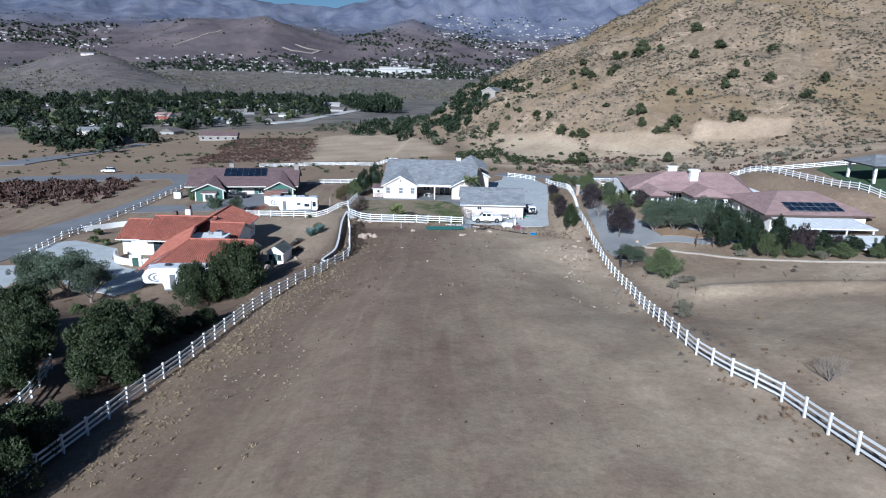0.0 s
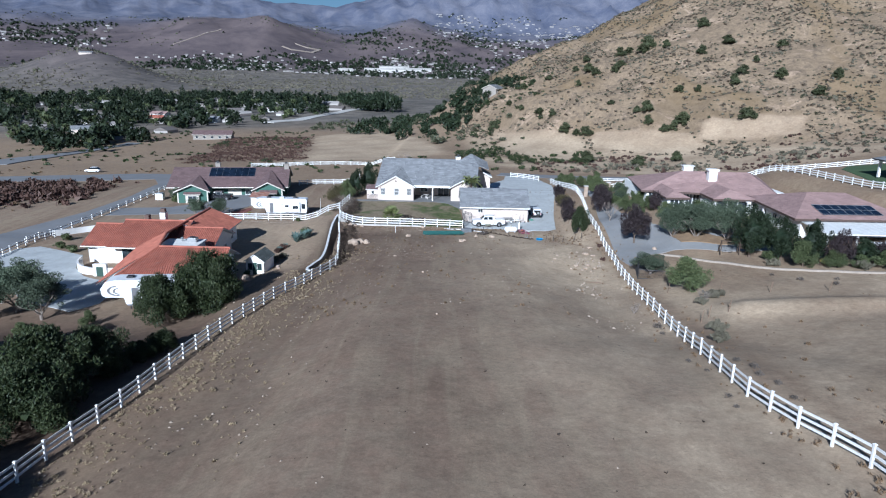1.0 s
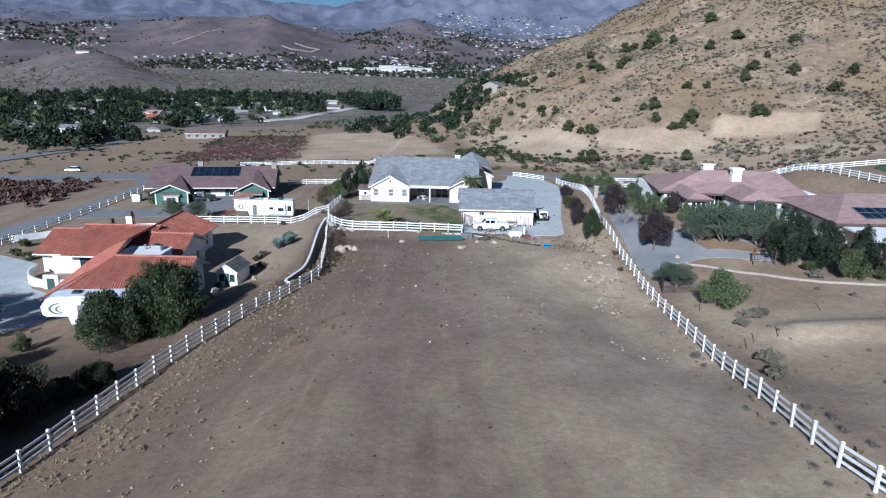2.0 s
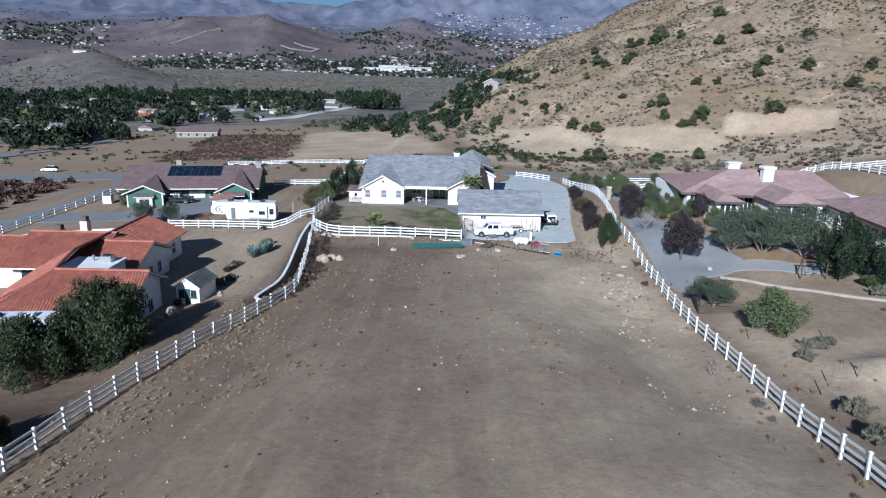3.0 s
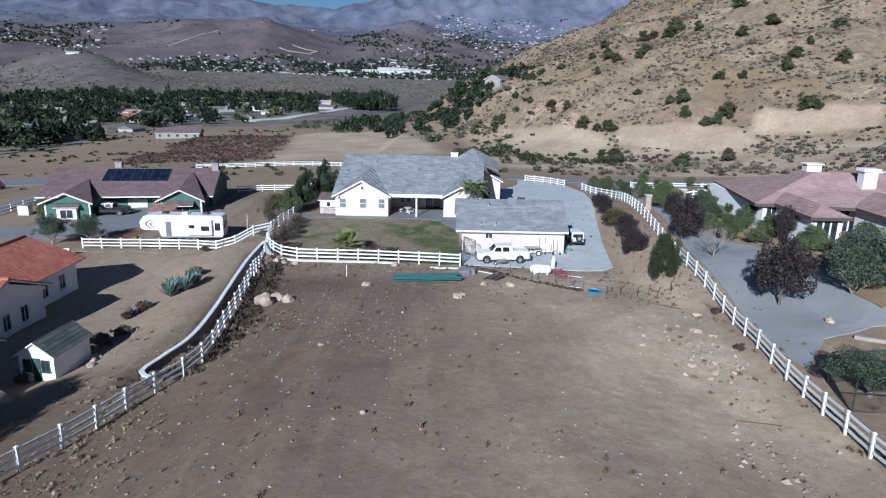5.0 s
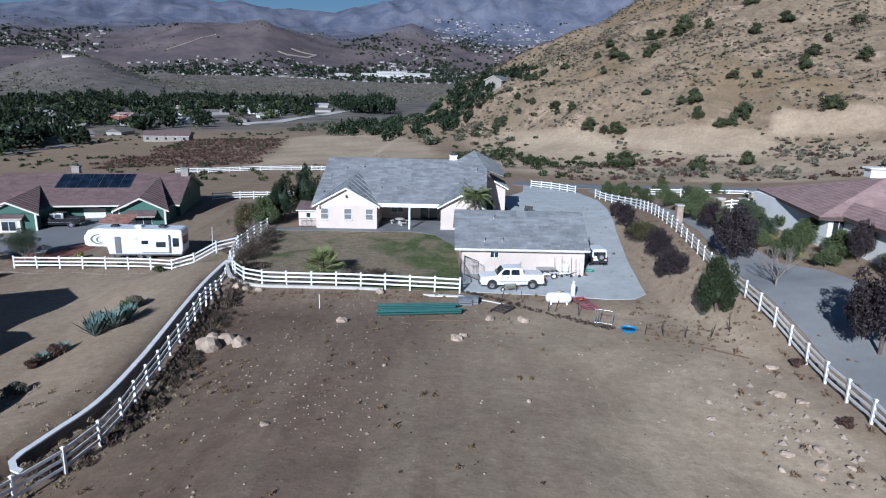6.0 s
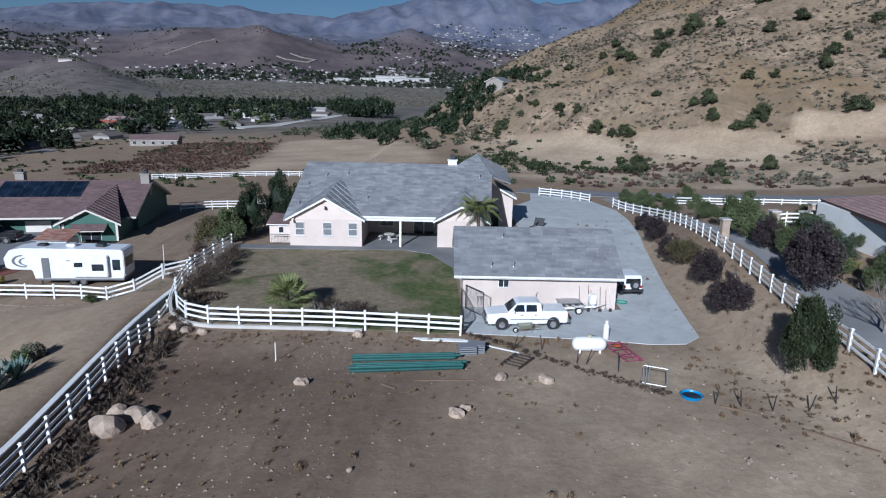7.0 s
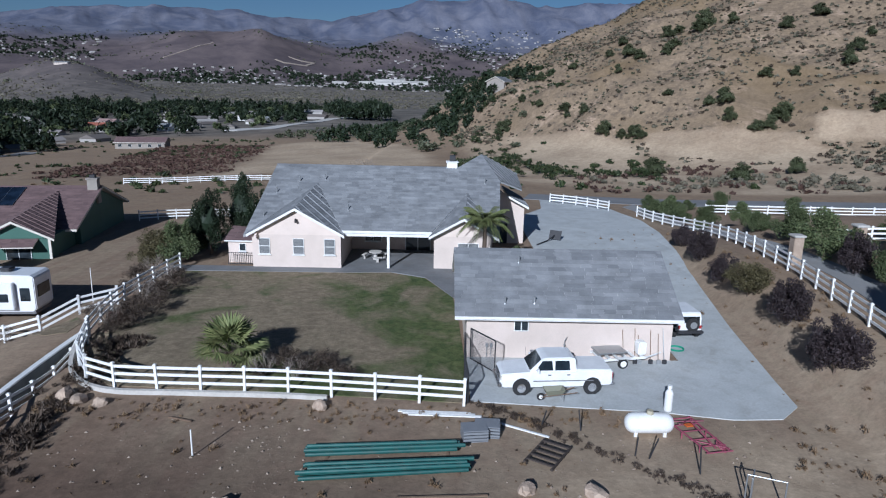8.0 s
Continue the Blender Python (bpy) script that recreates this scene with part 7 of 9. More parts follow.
# ---- things about the yard ----
PINK_STEEL = surface("faded_red_steel", (0.30, 0.060, 0.105), (0.22, 0.055, 0.085), 2.5, 14, 0.6, 0.2, dirt=(0.16, 0.09, 0.07), dirt_amount=0.5)
POOL_BLUE = plain("blue_plastic", (0.02, 0.25, 0.55), 0.35)
HOSE_GREEN = plain("green_hose", (0.03, 0.30, 0.19), 0.4)
GREY_PLASTIC = plain("grey_plastic", (0.22, 0.23, 0.25), 0.5)
BARROW = plain("drab_green_tray", (0.19, 0.19, 0.14), 0.6)
ORANGE = plain("orange_plastic", (0.55, 0.13, 0.03), 0.5)


def gas_tank():
    x, y = 8.7, -8.0
    t = thing("gas_tank", pose(x, y, height(x, y), 0, 0, 1), "large white horizontal gas tank on feet", "tank")
    bm = bmesh.new()
    n, prof = 20, ((-1.12, 0.0), (-1.10, 0.16), (-1.02, 0.32), (-0.88, 0.43), (-0.70, 0.47), (0.70, 0.47), (0.88, 0.43), (1.02, 0.32), (1.10, 0.16), (1.12, 0.0))
    rings = [[bm.verts.new((px, max(r, 0.005) * math.cos(2 * math.pi * k / n), 0.56 + max(r, 0.005) * math.sin(2 * math.pi * k / n))) for k in range(n)] for px, r in prof]
    for a, b in zip(rings, rings[1:]):
        for k in range(n):
            bm.faces.new((a[k], a[(k + 1) % n], b[(k + 1) % n], b[k]))
    part("shell", bm, WHITE_PAINT, t, smooth=True)
    bm = bmesh.new()
    rod(bm, (0, 0, 0.98), (0, 0, 1.18), 0.17, 0.14, 14)
    part("valve_dome", bm, plain("tan_cap", (0.42, 0.38, 0.28), 0.6), t)
    bm = bmesh.new()
    rod(bm, (0.1, 0.05, 1.1), (0.45, 0.1, 1.06), 0.02)
    part("valve", bm, DARK_METAL, t)
    for px in (-0.66, 0.66):
        for py in (-0.28, 0.28):
            part("foot", block(px - 0.07, py - 0.05, -0.05, px + 0.07, py + 0.05, 0.24), WHITE_PAINT, t)


gas_tank()


def gas_bottle(x, y):
    t = thing("gas_bottle", pose(x, y, height(x, y) + 0.05), "tall white upright gas bottle on concrete", "gas bottle")
    bm = bmesh.new()
    n = 16
    rings = []
    for z, r in ((0.02, 0.17), (0.08, 0.2), (0.95, 0.2), (1.08, 0.16), (1.14, 0.07), (1.2, 0.06)):
        rings.append([bm.verts.new((r * math.cos(2 * math.pi * k / n), r * math.sin(2 * math.pi * k / n), z)) for k in range(n)])
    for a, b in zip(rings, rings[1:]):
        for k in range(n):
            bm.faces.new((a[k], a[(k + 1) % n], b[(k + 1) % n], b[k]))
    bm.faces.new(rings[-1])
    part("shell", bm, WHITE_PAINT, t)
    bm = bmesh.new()
    rod(bm, (0, 0, 1.2), (0, 0, 1.36), 0.11, None, 12)
    part("collar", bm, WHITE_PAINT, t)


gas_bottle(10.35, -5.75)


def harrow():
    """A faded red farm implement: a frame of tubes with discs."""
    x, y = 10.75, -8.5
    t = thing("farm_implement", pose(x, y, height(x, y), 0, 0, -76) @ Matrix.Diagonal((0.82, 1.0, 0.6, 1)), "faded red tubular farm implement on bare soil", "farm implement")
    L, W = 1.9, 0.62
    for s in (-1, 1):
        bm = bmesh.new()
        rod(bm, (-L, s * W, 0.45), (L, s * W * 0.8, 0.5), 0.055)
        part("side_tube", bm, PINK_STEEL, t)
    for px in (-1.8, -1.1, -0.4, 0.5, 1.2, 1.85):
        bm = bmesh.new()
        rod(bm, (px, -W, 0.46), (px + 0.1, W, 0.5), 0.045)
        part("cross_tube", bm, PINK_STEEL, t)
    for a, b in (((-1.6, -W, 0.45), (-0.6, W, 1.0)), ((-1.6, W, 0.45), (-0.6, -W, 0.95)), ((-0.6, 0, 0.98), (1.6, 0, 0.52)), ((0.5, -W, 0.48), (1.7, W, 0.48))):
        bm = bmesh.new()
        rod(bm, a, b, 0.04)
        part("brace", bm, PINK_STEEL, t)
    for px in (-1.7, -0.3, 1.3):
        for s in (-1, 1):
            bm = bmesh.new()
            rod(bm, (px, s * W, 0.0), (px, s * W, 0.47), 0.035)
            part("leg", bm, PINK_STEEL, t)
    for k in range(4):
        bm = bmesh.new()
        rod(bm, (0.9 + 0.2 * k, 0.5, 0.22), (0.93 + 0.2 * k, 0.54, 0.24), 0.22, None, 14)
        part("disc", bm, PINK_STEEL, t)
    part("seat", block(-1.0, -0.22, 0.55, -0.6, 0.2, 0.66, 0.05), ORANGE, t, "orange plastic seat")
    for px, py in ((1.9, -0.9), (2.2, 0.5)):
        bm = bmesh.new()
        rod(bm, (px, py, 0.06), (px + 0.7, py + 0.4, 0.12), 0.04)
        part("loose_bar", bm, METAL, t)


harrow()


def pipe_rack():
    rng = random.Random(8)
    group = "green pipes on the field"
    for x0, y0, x1, y1, n in ((-6.2, -10.35, 0.1, -9.75, 5), (-6.15, -12.1, 0.45, -11.4, 7)):
        for k in range(n):
            dy = (k - n / 2) * 0.17
            a = Vector((x0 + rng.uniform(-0.25, 0.25), y0 + dy + rng.uniform(-0.05, 0.05), 0))
            b = Vector((x1 + rng.uniform(-0.2, 0.2), y1 + dy * 0.9 + rng.uniform(-0.05, 0.05), 0))
            a.z, b.z = height(a.x, a.y) + 0.13 + 0.14 * (k % 2), height(b.x, b.y) + 0.2 + 0.14 * (k % 2)
            t = thing("pipe", Matrix(), "long dark green painted steel pipe on timber bearers", "pipe", group)
            bm = bmesh.new()
            rod(bm, a, b, 0.085, None, 10)
            part("tube", bm, GREEN_STEEL, t)
    for x, y in ((-5.4, -10.3), (-0.4, -9.8), (-5.4, -12.0), (-2.6, -11.7), (0.0, -11.5)):
        t = thing("timber_bearer", pose(x, y, height(x, y), 0, 0, 85), "short dark timber bearer under pipes", "timber", "timber bearers")
        part("beam", block(-0.75, -0.07, -0.02, 0.75, 0.07, 0.06, 0.01), WOOD, t)


pipe_rack()


def crate(x, y, turn):
    t = thing("plastic_crate", pose(x, y, height(x, y), 0, 0, turn), "grey slatted plastic crate on bare soil", "crate", "grey crates")
    part("base", block(-0.55, -0.42, 0.0, 0.55, 0.42, 0.06), GREY_PLASTIC, t)
    for s in (-1, 1):
        for k in range(3):
            part("slat", block(-0.55, s * 0.41 - 0.02, 0.1 + 0.15 * k, 0.55, s * 0.41 + 0.02, 0.2 + 0.15 * k), GREY_PLASTIC, t)
            part("slat", block(s * 0.54 - 0.02, -0.42, 0.1 + 0.15 * k, s * 0.54 + 0.02, 0.42, 0.2 + 0.15 * k), GREY_PLASTIC, t)
    part("lid", block(-0.57, -0.44, 0.53, 0.57, 0.44, 0.58, 0.02), GREY_PLASTIC, t)


crate(0.75, -8.7, 8)
crate(1.35, -8.3, -4)


def metal_rack(x, y, turn, w, d, n, label, material, tilt=0):
    t = thing("metal_rack", pose(x, y, height(x, y) + 0.12, tilt, 0, turn), label, "metal frame")
    for s in (-1, 1):
        part("rail", block(-w / 2, s * d / 2 - 0.04, 0, w / 2, s * d / 2 + 0.04, 0.1), material, t)
    for k in range(n):
        px = -w / 2 + w * (k + 0.5) / n
        part("bar", block(px - 0.05, -d / 2, 0.08, px + 0.05, d / 2, 0.14), material, t)
    for sx in (-1, 1):
        for sy in (-1, 1):
            part("foot", block(sx * w * 0.45 - 0.04, sy * d * 0.45 - 0.04, -0.2, sx * w * 0.45 + 0.04, sy * d * 0.45 + 0.04, 0.02), material, t)


metal_rack(3.75, -10.4, 58, 2.1, 1.2, 5, "dark rusty metal rack lying on bare soil", plain("dark_rust", (0.055, 0.042, 0.036), 0.8))


def gate_panel(x, y, turn, w, h, label):
    """A bare tube frame standing on edge."""
    t = thing("gate_panel", pose(x, y, height(x, y), 0, 0, turn), label, "gate")
    for a, b in (((-w / 2, 0, 0), (-w / 2, 0, h)), ((w / 2, 0, 0), (w / 2, 0, h)), ((-w / 2, 0, h), (w / 2, 0, h)), ((-w / 2, 0, 0.1), (w / 2, 0, 0.1))):
        bm = bmesh.new()
        rod(bm, a, b, 0.03)
        part("tube", bm, METAL, t)
    return t


gate_panel(11.05, -14.0, -22, 1.3, 1.15, "grey metal gate frame standing on bare soil")
g2 = gate_panel(10.75, -13.6, 60, 0.7, 1.1, "grey metal gate frame standing on bare soil")


def paddling_pool(x, y):
    t = thing("paddling_pool", pose(x, y, height(x, y)), "small round blue plastic paddling pool on soil", "paddling pool")
    bm = bmesh.new()
    n = 28
    for r0, z0, r1, z1 in ((0.48, 0.0, 0.58, 0.2), (0.58, 0.2, 0.55, 0.22), (0.55, 0.22, 0.45, 0.05), (0.45, 0.05, 0.02, 0.04)):
        for k in range(n):
            a0, a1 = 2 * math.pi * k / n, 2 * math.pi * (k + 1) / n
            bm.faces.new([bm.verts.new(p) for p in ((r0 * math.cos(a0), r0 * math.sin(a0), z0), (r0 * math.cos(a1), r0 * math.sin(a1), z0), (r1 * math.cos(a1), r1 * math.sin(a1), z1), (r1 * math.cos(a0), r1 * math.sin(a0), z1))])
    bmesh.ops.remove_doubles(bm, verts=bm.verts, dist=0.001)
    part("basin", bm, POOL_BLUE, t)
    bm = bmesh.new()
    rod(bm, (0, 0, 0.06), (0, 0, 0.13), 0.46, 0.495, 28)
    part("water", bm, DARK_GLASS, t, "dark still water")


paddling_pool(12.5, -15.7)


def wheelbarrow(x, y, turn):
    t = thing("wheelbarrow", pose(x, y, 0.06, 0, 0, turn), "drab green wheelbarrow beside the white pickup", "wheelbarrow")
    bm = bmesh.new()
    lo = [(-0.35, -0.22, 0.35), (0.35, -0.22, 0.42), (0.35, 0.22, 0.42), (-0.35, 0.22, 0.35)]
    hi = [(-0.55, -0.33, 0.62), (0.5, -0.33, 0.66), (0.5, 0.33, 0.66), (-0.55, 0.33, 0.62)]
    a, b = [bm.verts.new(p) for p in lo], [bm.verts.new(p) for p in hi]
    bm.faces.new(a)
    for i in range(4):
        bm.faces.new((a[i], a[(i + 1) % 4], b[(i + 1) % 4], b[i]))
    part("tray", bm, BARROW, t)
    for s in (-1, 1):
        bm = bmesh.new()
        rod(bm, (-0.7, s * 0.08, 0.2), (1.1, s * 0.3, 0.55), 0.025)
        part("handle", bm, WOOD, t)
        bm = bmesh.new()
        rod(bm, (0.4, s * 0.2, 0.4), (0.45, s * 0.22, 0.0), 0.02)
        part("leg", bm, METAL, t)
    w = part("wheel", wheel_mesh(0.2, 0.09), RUBBER, t)
    w.matrix_local = pose(-0.68, 0, 0.2)
    bm = bmesh.new()
    rod(bm, (0, -0.06, 0), (0, 0.06, 0), 0.1, None, 12)
    part("rim", bm, WHITE_PAINT, w)


wheelbarrow(4.95, -4.75, 3)


def hose_coil(x, y):
    t = thing("garden_hose", pose(x, y, height(x, y) + 0.06), "coiled green garden hose on the concrete", "hose")
    cu = bpy.data.curves.new("coil", "CURVE")
    cu.dimensions, cu.bevel_depth = "3D", 0.02
    sp = cu.splines.new("POLY")
    n = 90
    sp.points.add(n - 1)
    for i in range(n):
        a = i * 0.28
        r = 0.42 + 0.03 * math.sin(a * 0.37)
        sp.points[i].co = (r * math.cos(a), r * math.sin(a) * 0.9, 0.02 + 0.001 * i, 1)
    cu.materials.append(HOSE_GREEN)
    o = new("coil", cu)
    o.parent = t


hose_coil(13.55, 2.2)


def tools():
    rng = random.Random(3)
    for i, (x, h, m) in enumerate(((9.75, 1.9, WOOD), (10.4, 2.0, WOOD), (10.65, 1.6, WOOD), (11.3, 1.9, WOOD), (11.75, 1.7, WOOD), (12.1, 2.05, METAL))):
        t = thing("garden_tool", Matrix(), "long-handled garden tool leaning on the garage wall", "tool", "leaning garden tools")
        bm = bmesh.new()
        top = (x + rng.uniform(-0.1, 0.1), 0.58, h)
        rod(bm, (x, 0.05, 0.1), top, 0.022)
        part("handle", bm, m, t)
        part("blade", block(x - 0.12, -0.02, 0.03, x + 0.12, 0.1, 0.32, 0.02), DARK_METAL if i % 2 else METAL, t)
    t = thing("water_tub", pose(5.2, 0.1, 0.05), "grey plastic tub beside the garage wall", "tub")
    part("basin", block(-0.75, -0.35, 0, 0.75, 0.35, 0.55, 0.06), GREY_PLASTIC, t)
    part("rim", block(-0.8, -0.4, 0.52, 0.8, 0.4, 0.57, 0.02), GREY_PLASTIC, t)
    t = thing("stand_pipe", pose(6.35, 0.35, 0.05), "thin metal stand pipe beside the garage wall", "pipe")
    bm = bmesh.new()
    rod(bm, (0, 0, 0), (0, 0, 1.2), 0.02)
    rod(bm, (0, 0, 1.2), (0.12, 0, 1.45), 0.02)
    part("pipe", bm, METAL, t)
    part("tap", block(-0.05, -0.05, 0.9, 0.05, 0.05, 1.0, 0.01), METAL, t)


tools()


def board(a, b, w, label, material, name="board", group=""):
    a, b = Vector((*a, height(*a) + 0.06)), Vector((*b, height(*b) + 0.06))
    m = Matrix.Translation((a + b) / 2) @ (b - a).to_track_quat("X", "Z").to_matrix().to_4x4()
    t = thing(name, m, label, name.replace("_", " "), group)
    ln = (b - a).length / 2
    part("plank", block(-ln, -w / 2, -0.03, ln, w / 2, 0.03, 0.008), material, t)
    return t


board((1.5, -7.0), (4.1, -8.6), 0.13, "long white board lying on bare soil", WHITE_PAINT)
for k, (dx, dy) in enumerate(((0, 0), (0.3, -0.18), (-0.2, 0.15))):
    board((-2.6 + dx, -6.35 + dy), (0.9 + dx, -6.5 + dy), 0.16, "fallen white vinyl rail under the fence", WHITE_VINYL, "fallen_rail", "fallen fence rails")
for x0, y0, x1, y1 in ((-13.4, -7.2, -12.2, -7.6), (-2.4, -13.9, 1.0, -13.6), (-4.2, -14.5, -3.4, -15.2), (13.5, -17.0, 15.0, -18.2), (14.6, -41.0, 16.8, -41.6), (16.2, -19.9, 18.2, -22.4)):
    board((x0, y0), (x1, y1), 0.1, "weathered stick lying on bare soil", WOOD, "stick", "sticks on the field")


def stake(x, y, h, material, label, lean=0.0, name="stake"):
    t = thing(name, pose(x, y, height(x, y) - 0.15, lean, lean * 0.6, 20), label, "stake", "stakes and posts")
    bm = bmesh.new()
    rod(bm, (0, 0, 0), (0, 0, h + 0.15), 0.035, 0.03)
    part("shaft", bm, material, t)


stake(-11.0, -10.7, 1.2, WHITE_PAINT, "thin white marker stake in bare soil")
stake(-28.3, 14.6, 2.9, WHITE_PAINT, "tall thin white pole in bare soil", 2)
for x, y, h, ln in ((3.9, -7.4, 0.9, 12), (5.7, -7.8, 1.0, -8), (7.5, -10.1, 0.9, 3), (8.0, -10.3, 1.1, 14), (9.7, -11.6, 1.2, -4), (13.4, -16.6, 0.8, 5), (14.6, -17.0, 0.9, -6), (15.9, -17.6, 0.9, 4), (17.6, -17.8, 1.0, 10), (18.8, -18.0, 0.9, -5)):
    stake(x, y, h, DARK_METAL, "thin dark metal stake in bare soil", ln)
for x, y in ((21.6, -59.5), (22.8, -58.2), (25.0, -57.5), (27.5, -49.5), (32.5, -50.5), (38.0, -52.0), (44.5, -53.5), (22.3, -48.0), (24.8, -46.5)):
    stake(x, y, 1.3, WOOD, "dark wooden post in bare soil", 6, "post")


def wire_panel(a, b, h, label, material=DARK_METAL, group="", step=0.16):
    """A tube frame with a diamond wire mesh."""
    za, zb = height(*a), height(*b)
    ln = math.hypot(b[0] - a[0], b[1] - a[1])
    t = thing("wire_panel", pose(a[0], a[1], min(za, zb) + 0.03, 0, 0, math.degrees(math.atan2(b[1] - a[1], b[0] - a[0]))), label, "wire panel", group)
    for p, q in (((0, 0, 0), (0, 0, h)), ((ln, 0, 0), (ln, 0, h)), ((0, 0, h), (ln, 0, h)), ((0, 0, 0.08), (ln, 0, 0.08))):
        bm = bmesh.new()
        rod(bm, p, q, 0.035)
        part("tube", bm, material, t)
    pts, faces = [], []
    k = -h
    while k < ln:
        for s in (1, -1):
            x0, x1 = (k, k + h) if s > 0 else (k + h, k)
            z0, z1 = 0.0, h
            lo, hi = max(0, min(x0, x1)), min(ln, max(x0, x1))
            if hi - lo > 0.05:
                def zz(x):
                    return z0 + (x - x0) / (x1 - x0) * (z1 - z0)
                i = len(pts)
                pts += [(lo, -0.006, zz(lo)), (lo, 0.006, zz(lo) + 0.012), (hi, 0.006, zz(hi) + 0.012), (hi, -0.006, zz(hi))]
                faces.append((i, i + 1, i + 2, i + 3))
        k += step
    m = new("wire_mesh", mesh_of("wire_mesh", pts, faces, material))
    m.parent = t
    return t


wire_panel((0.95, 0.3), (2.2, -1.6), 1.9, "dark chain-link gate panel beside the garage")
wire_panel((0.5, -3.0), (0.6, -5.2), 1.6, "dark chain-link panel at the fence end")
wire_panel((0.62, 0.4), (0.55, -2.9), 1.6, "dark chain-link panel at the fence end")
wire_panel((21.2, -40.4), (22.0, -36.6), 2.0, "dark wire pen panel around a small tree", group="wire pen panels")
wire_panel((22.0, -36.6), (25.6, -36.2), 2.0, "dark wire pen panel around a small tree", group="wire pen panels")
wire_panel((21.2, -40.4), (24.9, -41.0), 1.2, "dark wire pen panel around a small tree", group="wire pen panels")


def boulder(x, y, s, seed, label="pale rough boulder on bare soil", flat=0.7, group="pale boulders"):
    rng = random.Random(seed)
    bm = bmesh.new()
    bmesh.ops.create_icosphere(bm, subdivisions=2, radius=1)
    k = Vector((rng.random() * 9, rng.random() * 9, rng.random() * 9))
    for v in bm.verts:
        v.co *= 1 + 0.55 * noise.noise(v.co * 0.9 + k) + 0.2 * noise.noise(v.co * 2.3 + k)
        v.co = Vector((v.co.x * s, v.co.y * s * 0.8, max(v.co.z, -0.45) * s * flat))
    t = part("boulder", bm, STONE)
    t.matrix_world = pose(x, y, height(x, y) + 0.2 * s, rng.uniform(-8, 8), rng.uniform(-8, 8), rng.uniform(0, 360))
    return tagged(t, label, "boulder", group)


for i, (x, y, s) in enumerate(((-16.9, -19.6, 0.95), (-16.0, -18.2, 0.7), (-14.9, -19.1, 0.6), (-17.2, -17.9, 0.55), (-0.2, -18.4, 0.45), (0.3, -17.6, 0.3), (-18.4, -5.7, 0.45), (-17.3, -5.9, 0.4),
                               (-19.3, -5.2, 0.5), (-8.6, -14.6, 0.4), (-6.6, -5.9, 0.45), (2.5, -13.2, 0.42), (5.0, -13.5, 0.5), (-4.6, -24.5, 0.16), (3.4, -29.5, 0.15), (-9.5, -33.0, 0.2), (-5.4, -44.0, 0.2), (-3.6, -62.4, 0.14), (-28.6, -36.6, 0.9), (-29.6, -37.8, 0.7), (27.2, -27.6, 0.4))):
    boulder(x, y, s, i)
for i, (x, y, s) in enumerate(((17.4, -27.6, 0.8), (18.2, -28.6, 0.6), (18.8, -24.0, 0.6), (12.6, -30.5, 0.45), (14.9, -33.6, 0.5), (16.0, -34.5, 0.6), (16.6, -33.2, 0.5), (15.4, -35.4, 0.45), (17.2, -34.8, 0.4), (14.0, -34.8, 0.35), (13.2, -28.6, 0.4), (16.4, -36.0, 0.35))):
    boulder(x, y, s * 0.6, 50 + i, "pale flat rock slab in a rubble patch", 0.45, "rubble rocks")
set_plant(rustbush, 19.0, -31.2, 0.6, tall=0.9)


# ---- neighbours' small things ----
def garden_shed():
    x, y = -28.3, -31.0
    s = thing("garden_shed", pose(x, y, height(x, y), 0, 0, -6), "white garden shed with a dark green shingle roof", "shed")
    part("wall", block(-1.25, -1.9, -0.3, 1.25, 1.9, 2.05), STUCCO_WHITE, s)
    part("gable_wall", gable_wall(-1.25, 1.25, 2.0, 2.05, 2.85, -1.9, 0.15), STUCCO_WHITE, s)
    part("gable_wall", gable_wall(-1.25, 1.25, 2.0, 2.05, 2.85, 1.75, 0.15), STUCCO_WHITE, s)
    for k in (-1, 1):
        roof_plane([(k * 1.45, -2.1, 1.98), (k * 1.45, 2.1, 1.98), (0, 2.1, 2.98), (0, -2.1, 2.98)], "shingle", SHED_ROOF, WHITE_PAINT, s, 0.1)
    for px in (-0.65, 0.65):
        window(s, px, -1.9, 0.95, 0.5, 0.7, slats=1, frame_mat=DARK_GREEN)
    d = part("door", block(-0.28, -1.95, -0.1, 0.28, -1.9, 1.8), DARK_GREEN, s)
    part("door_handle", block(0.17, -1.98, 0.85, 0.22, -1.94, 1.0), METAL, d)


garden_shed()
for i, (x, y) in enumerate(((-26.0, -30.5), (-25.7, -31.6), (-26.3, -29.6))):
    boulder(x, y, 0.35, 90 + i, "small reddish stone beside the shed", 0.6, "stones beside the shed")


OLD_WOOD = surface("dark_old_wood", (0.10, 0.066, 0.045), (0.062, 0.042, 0.03), 1.5, 18, 0.9, 0.4)


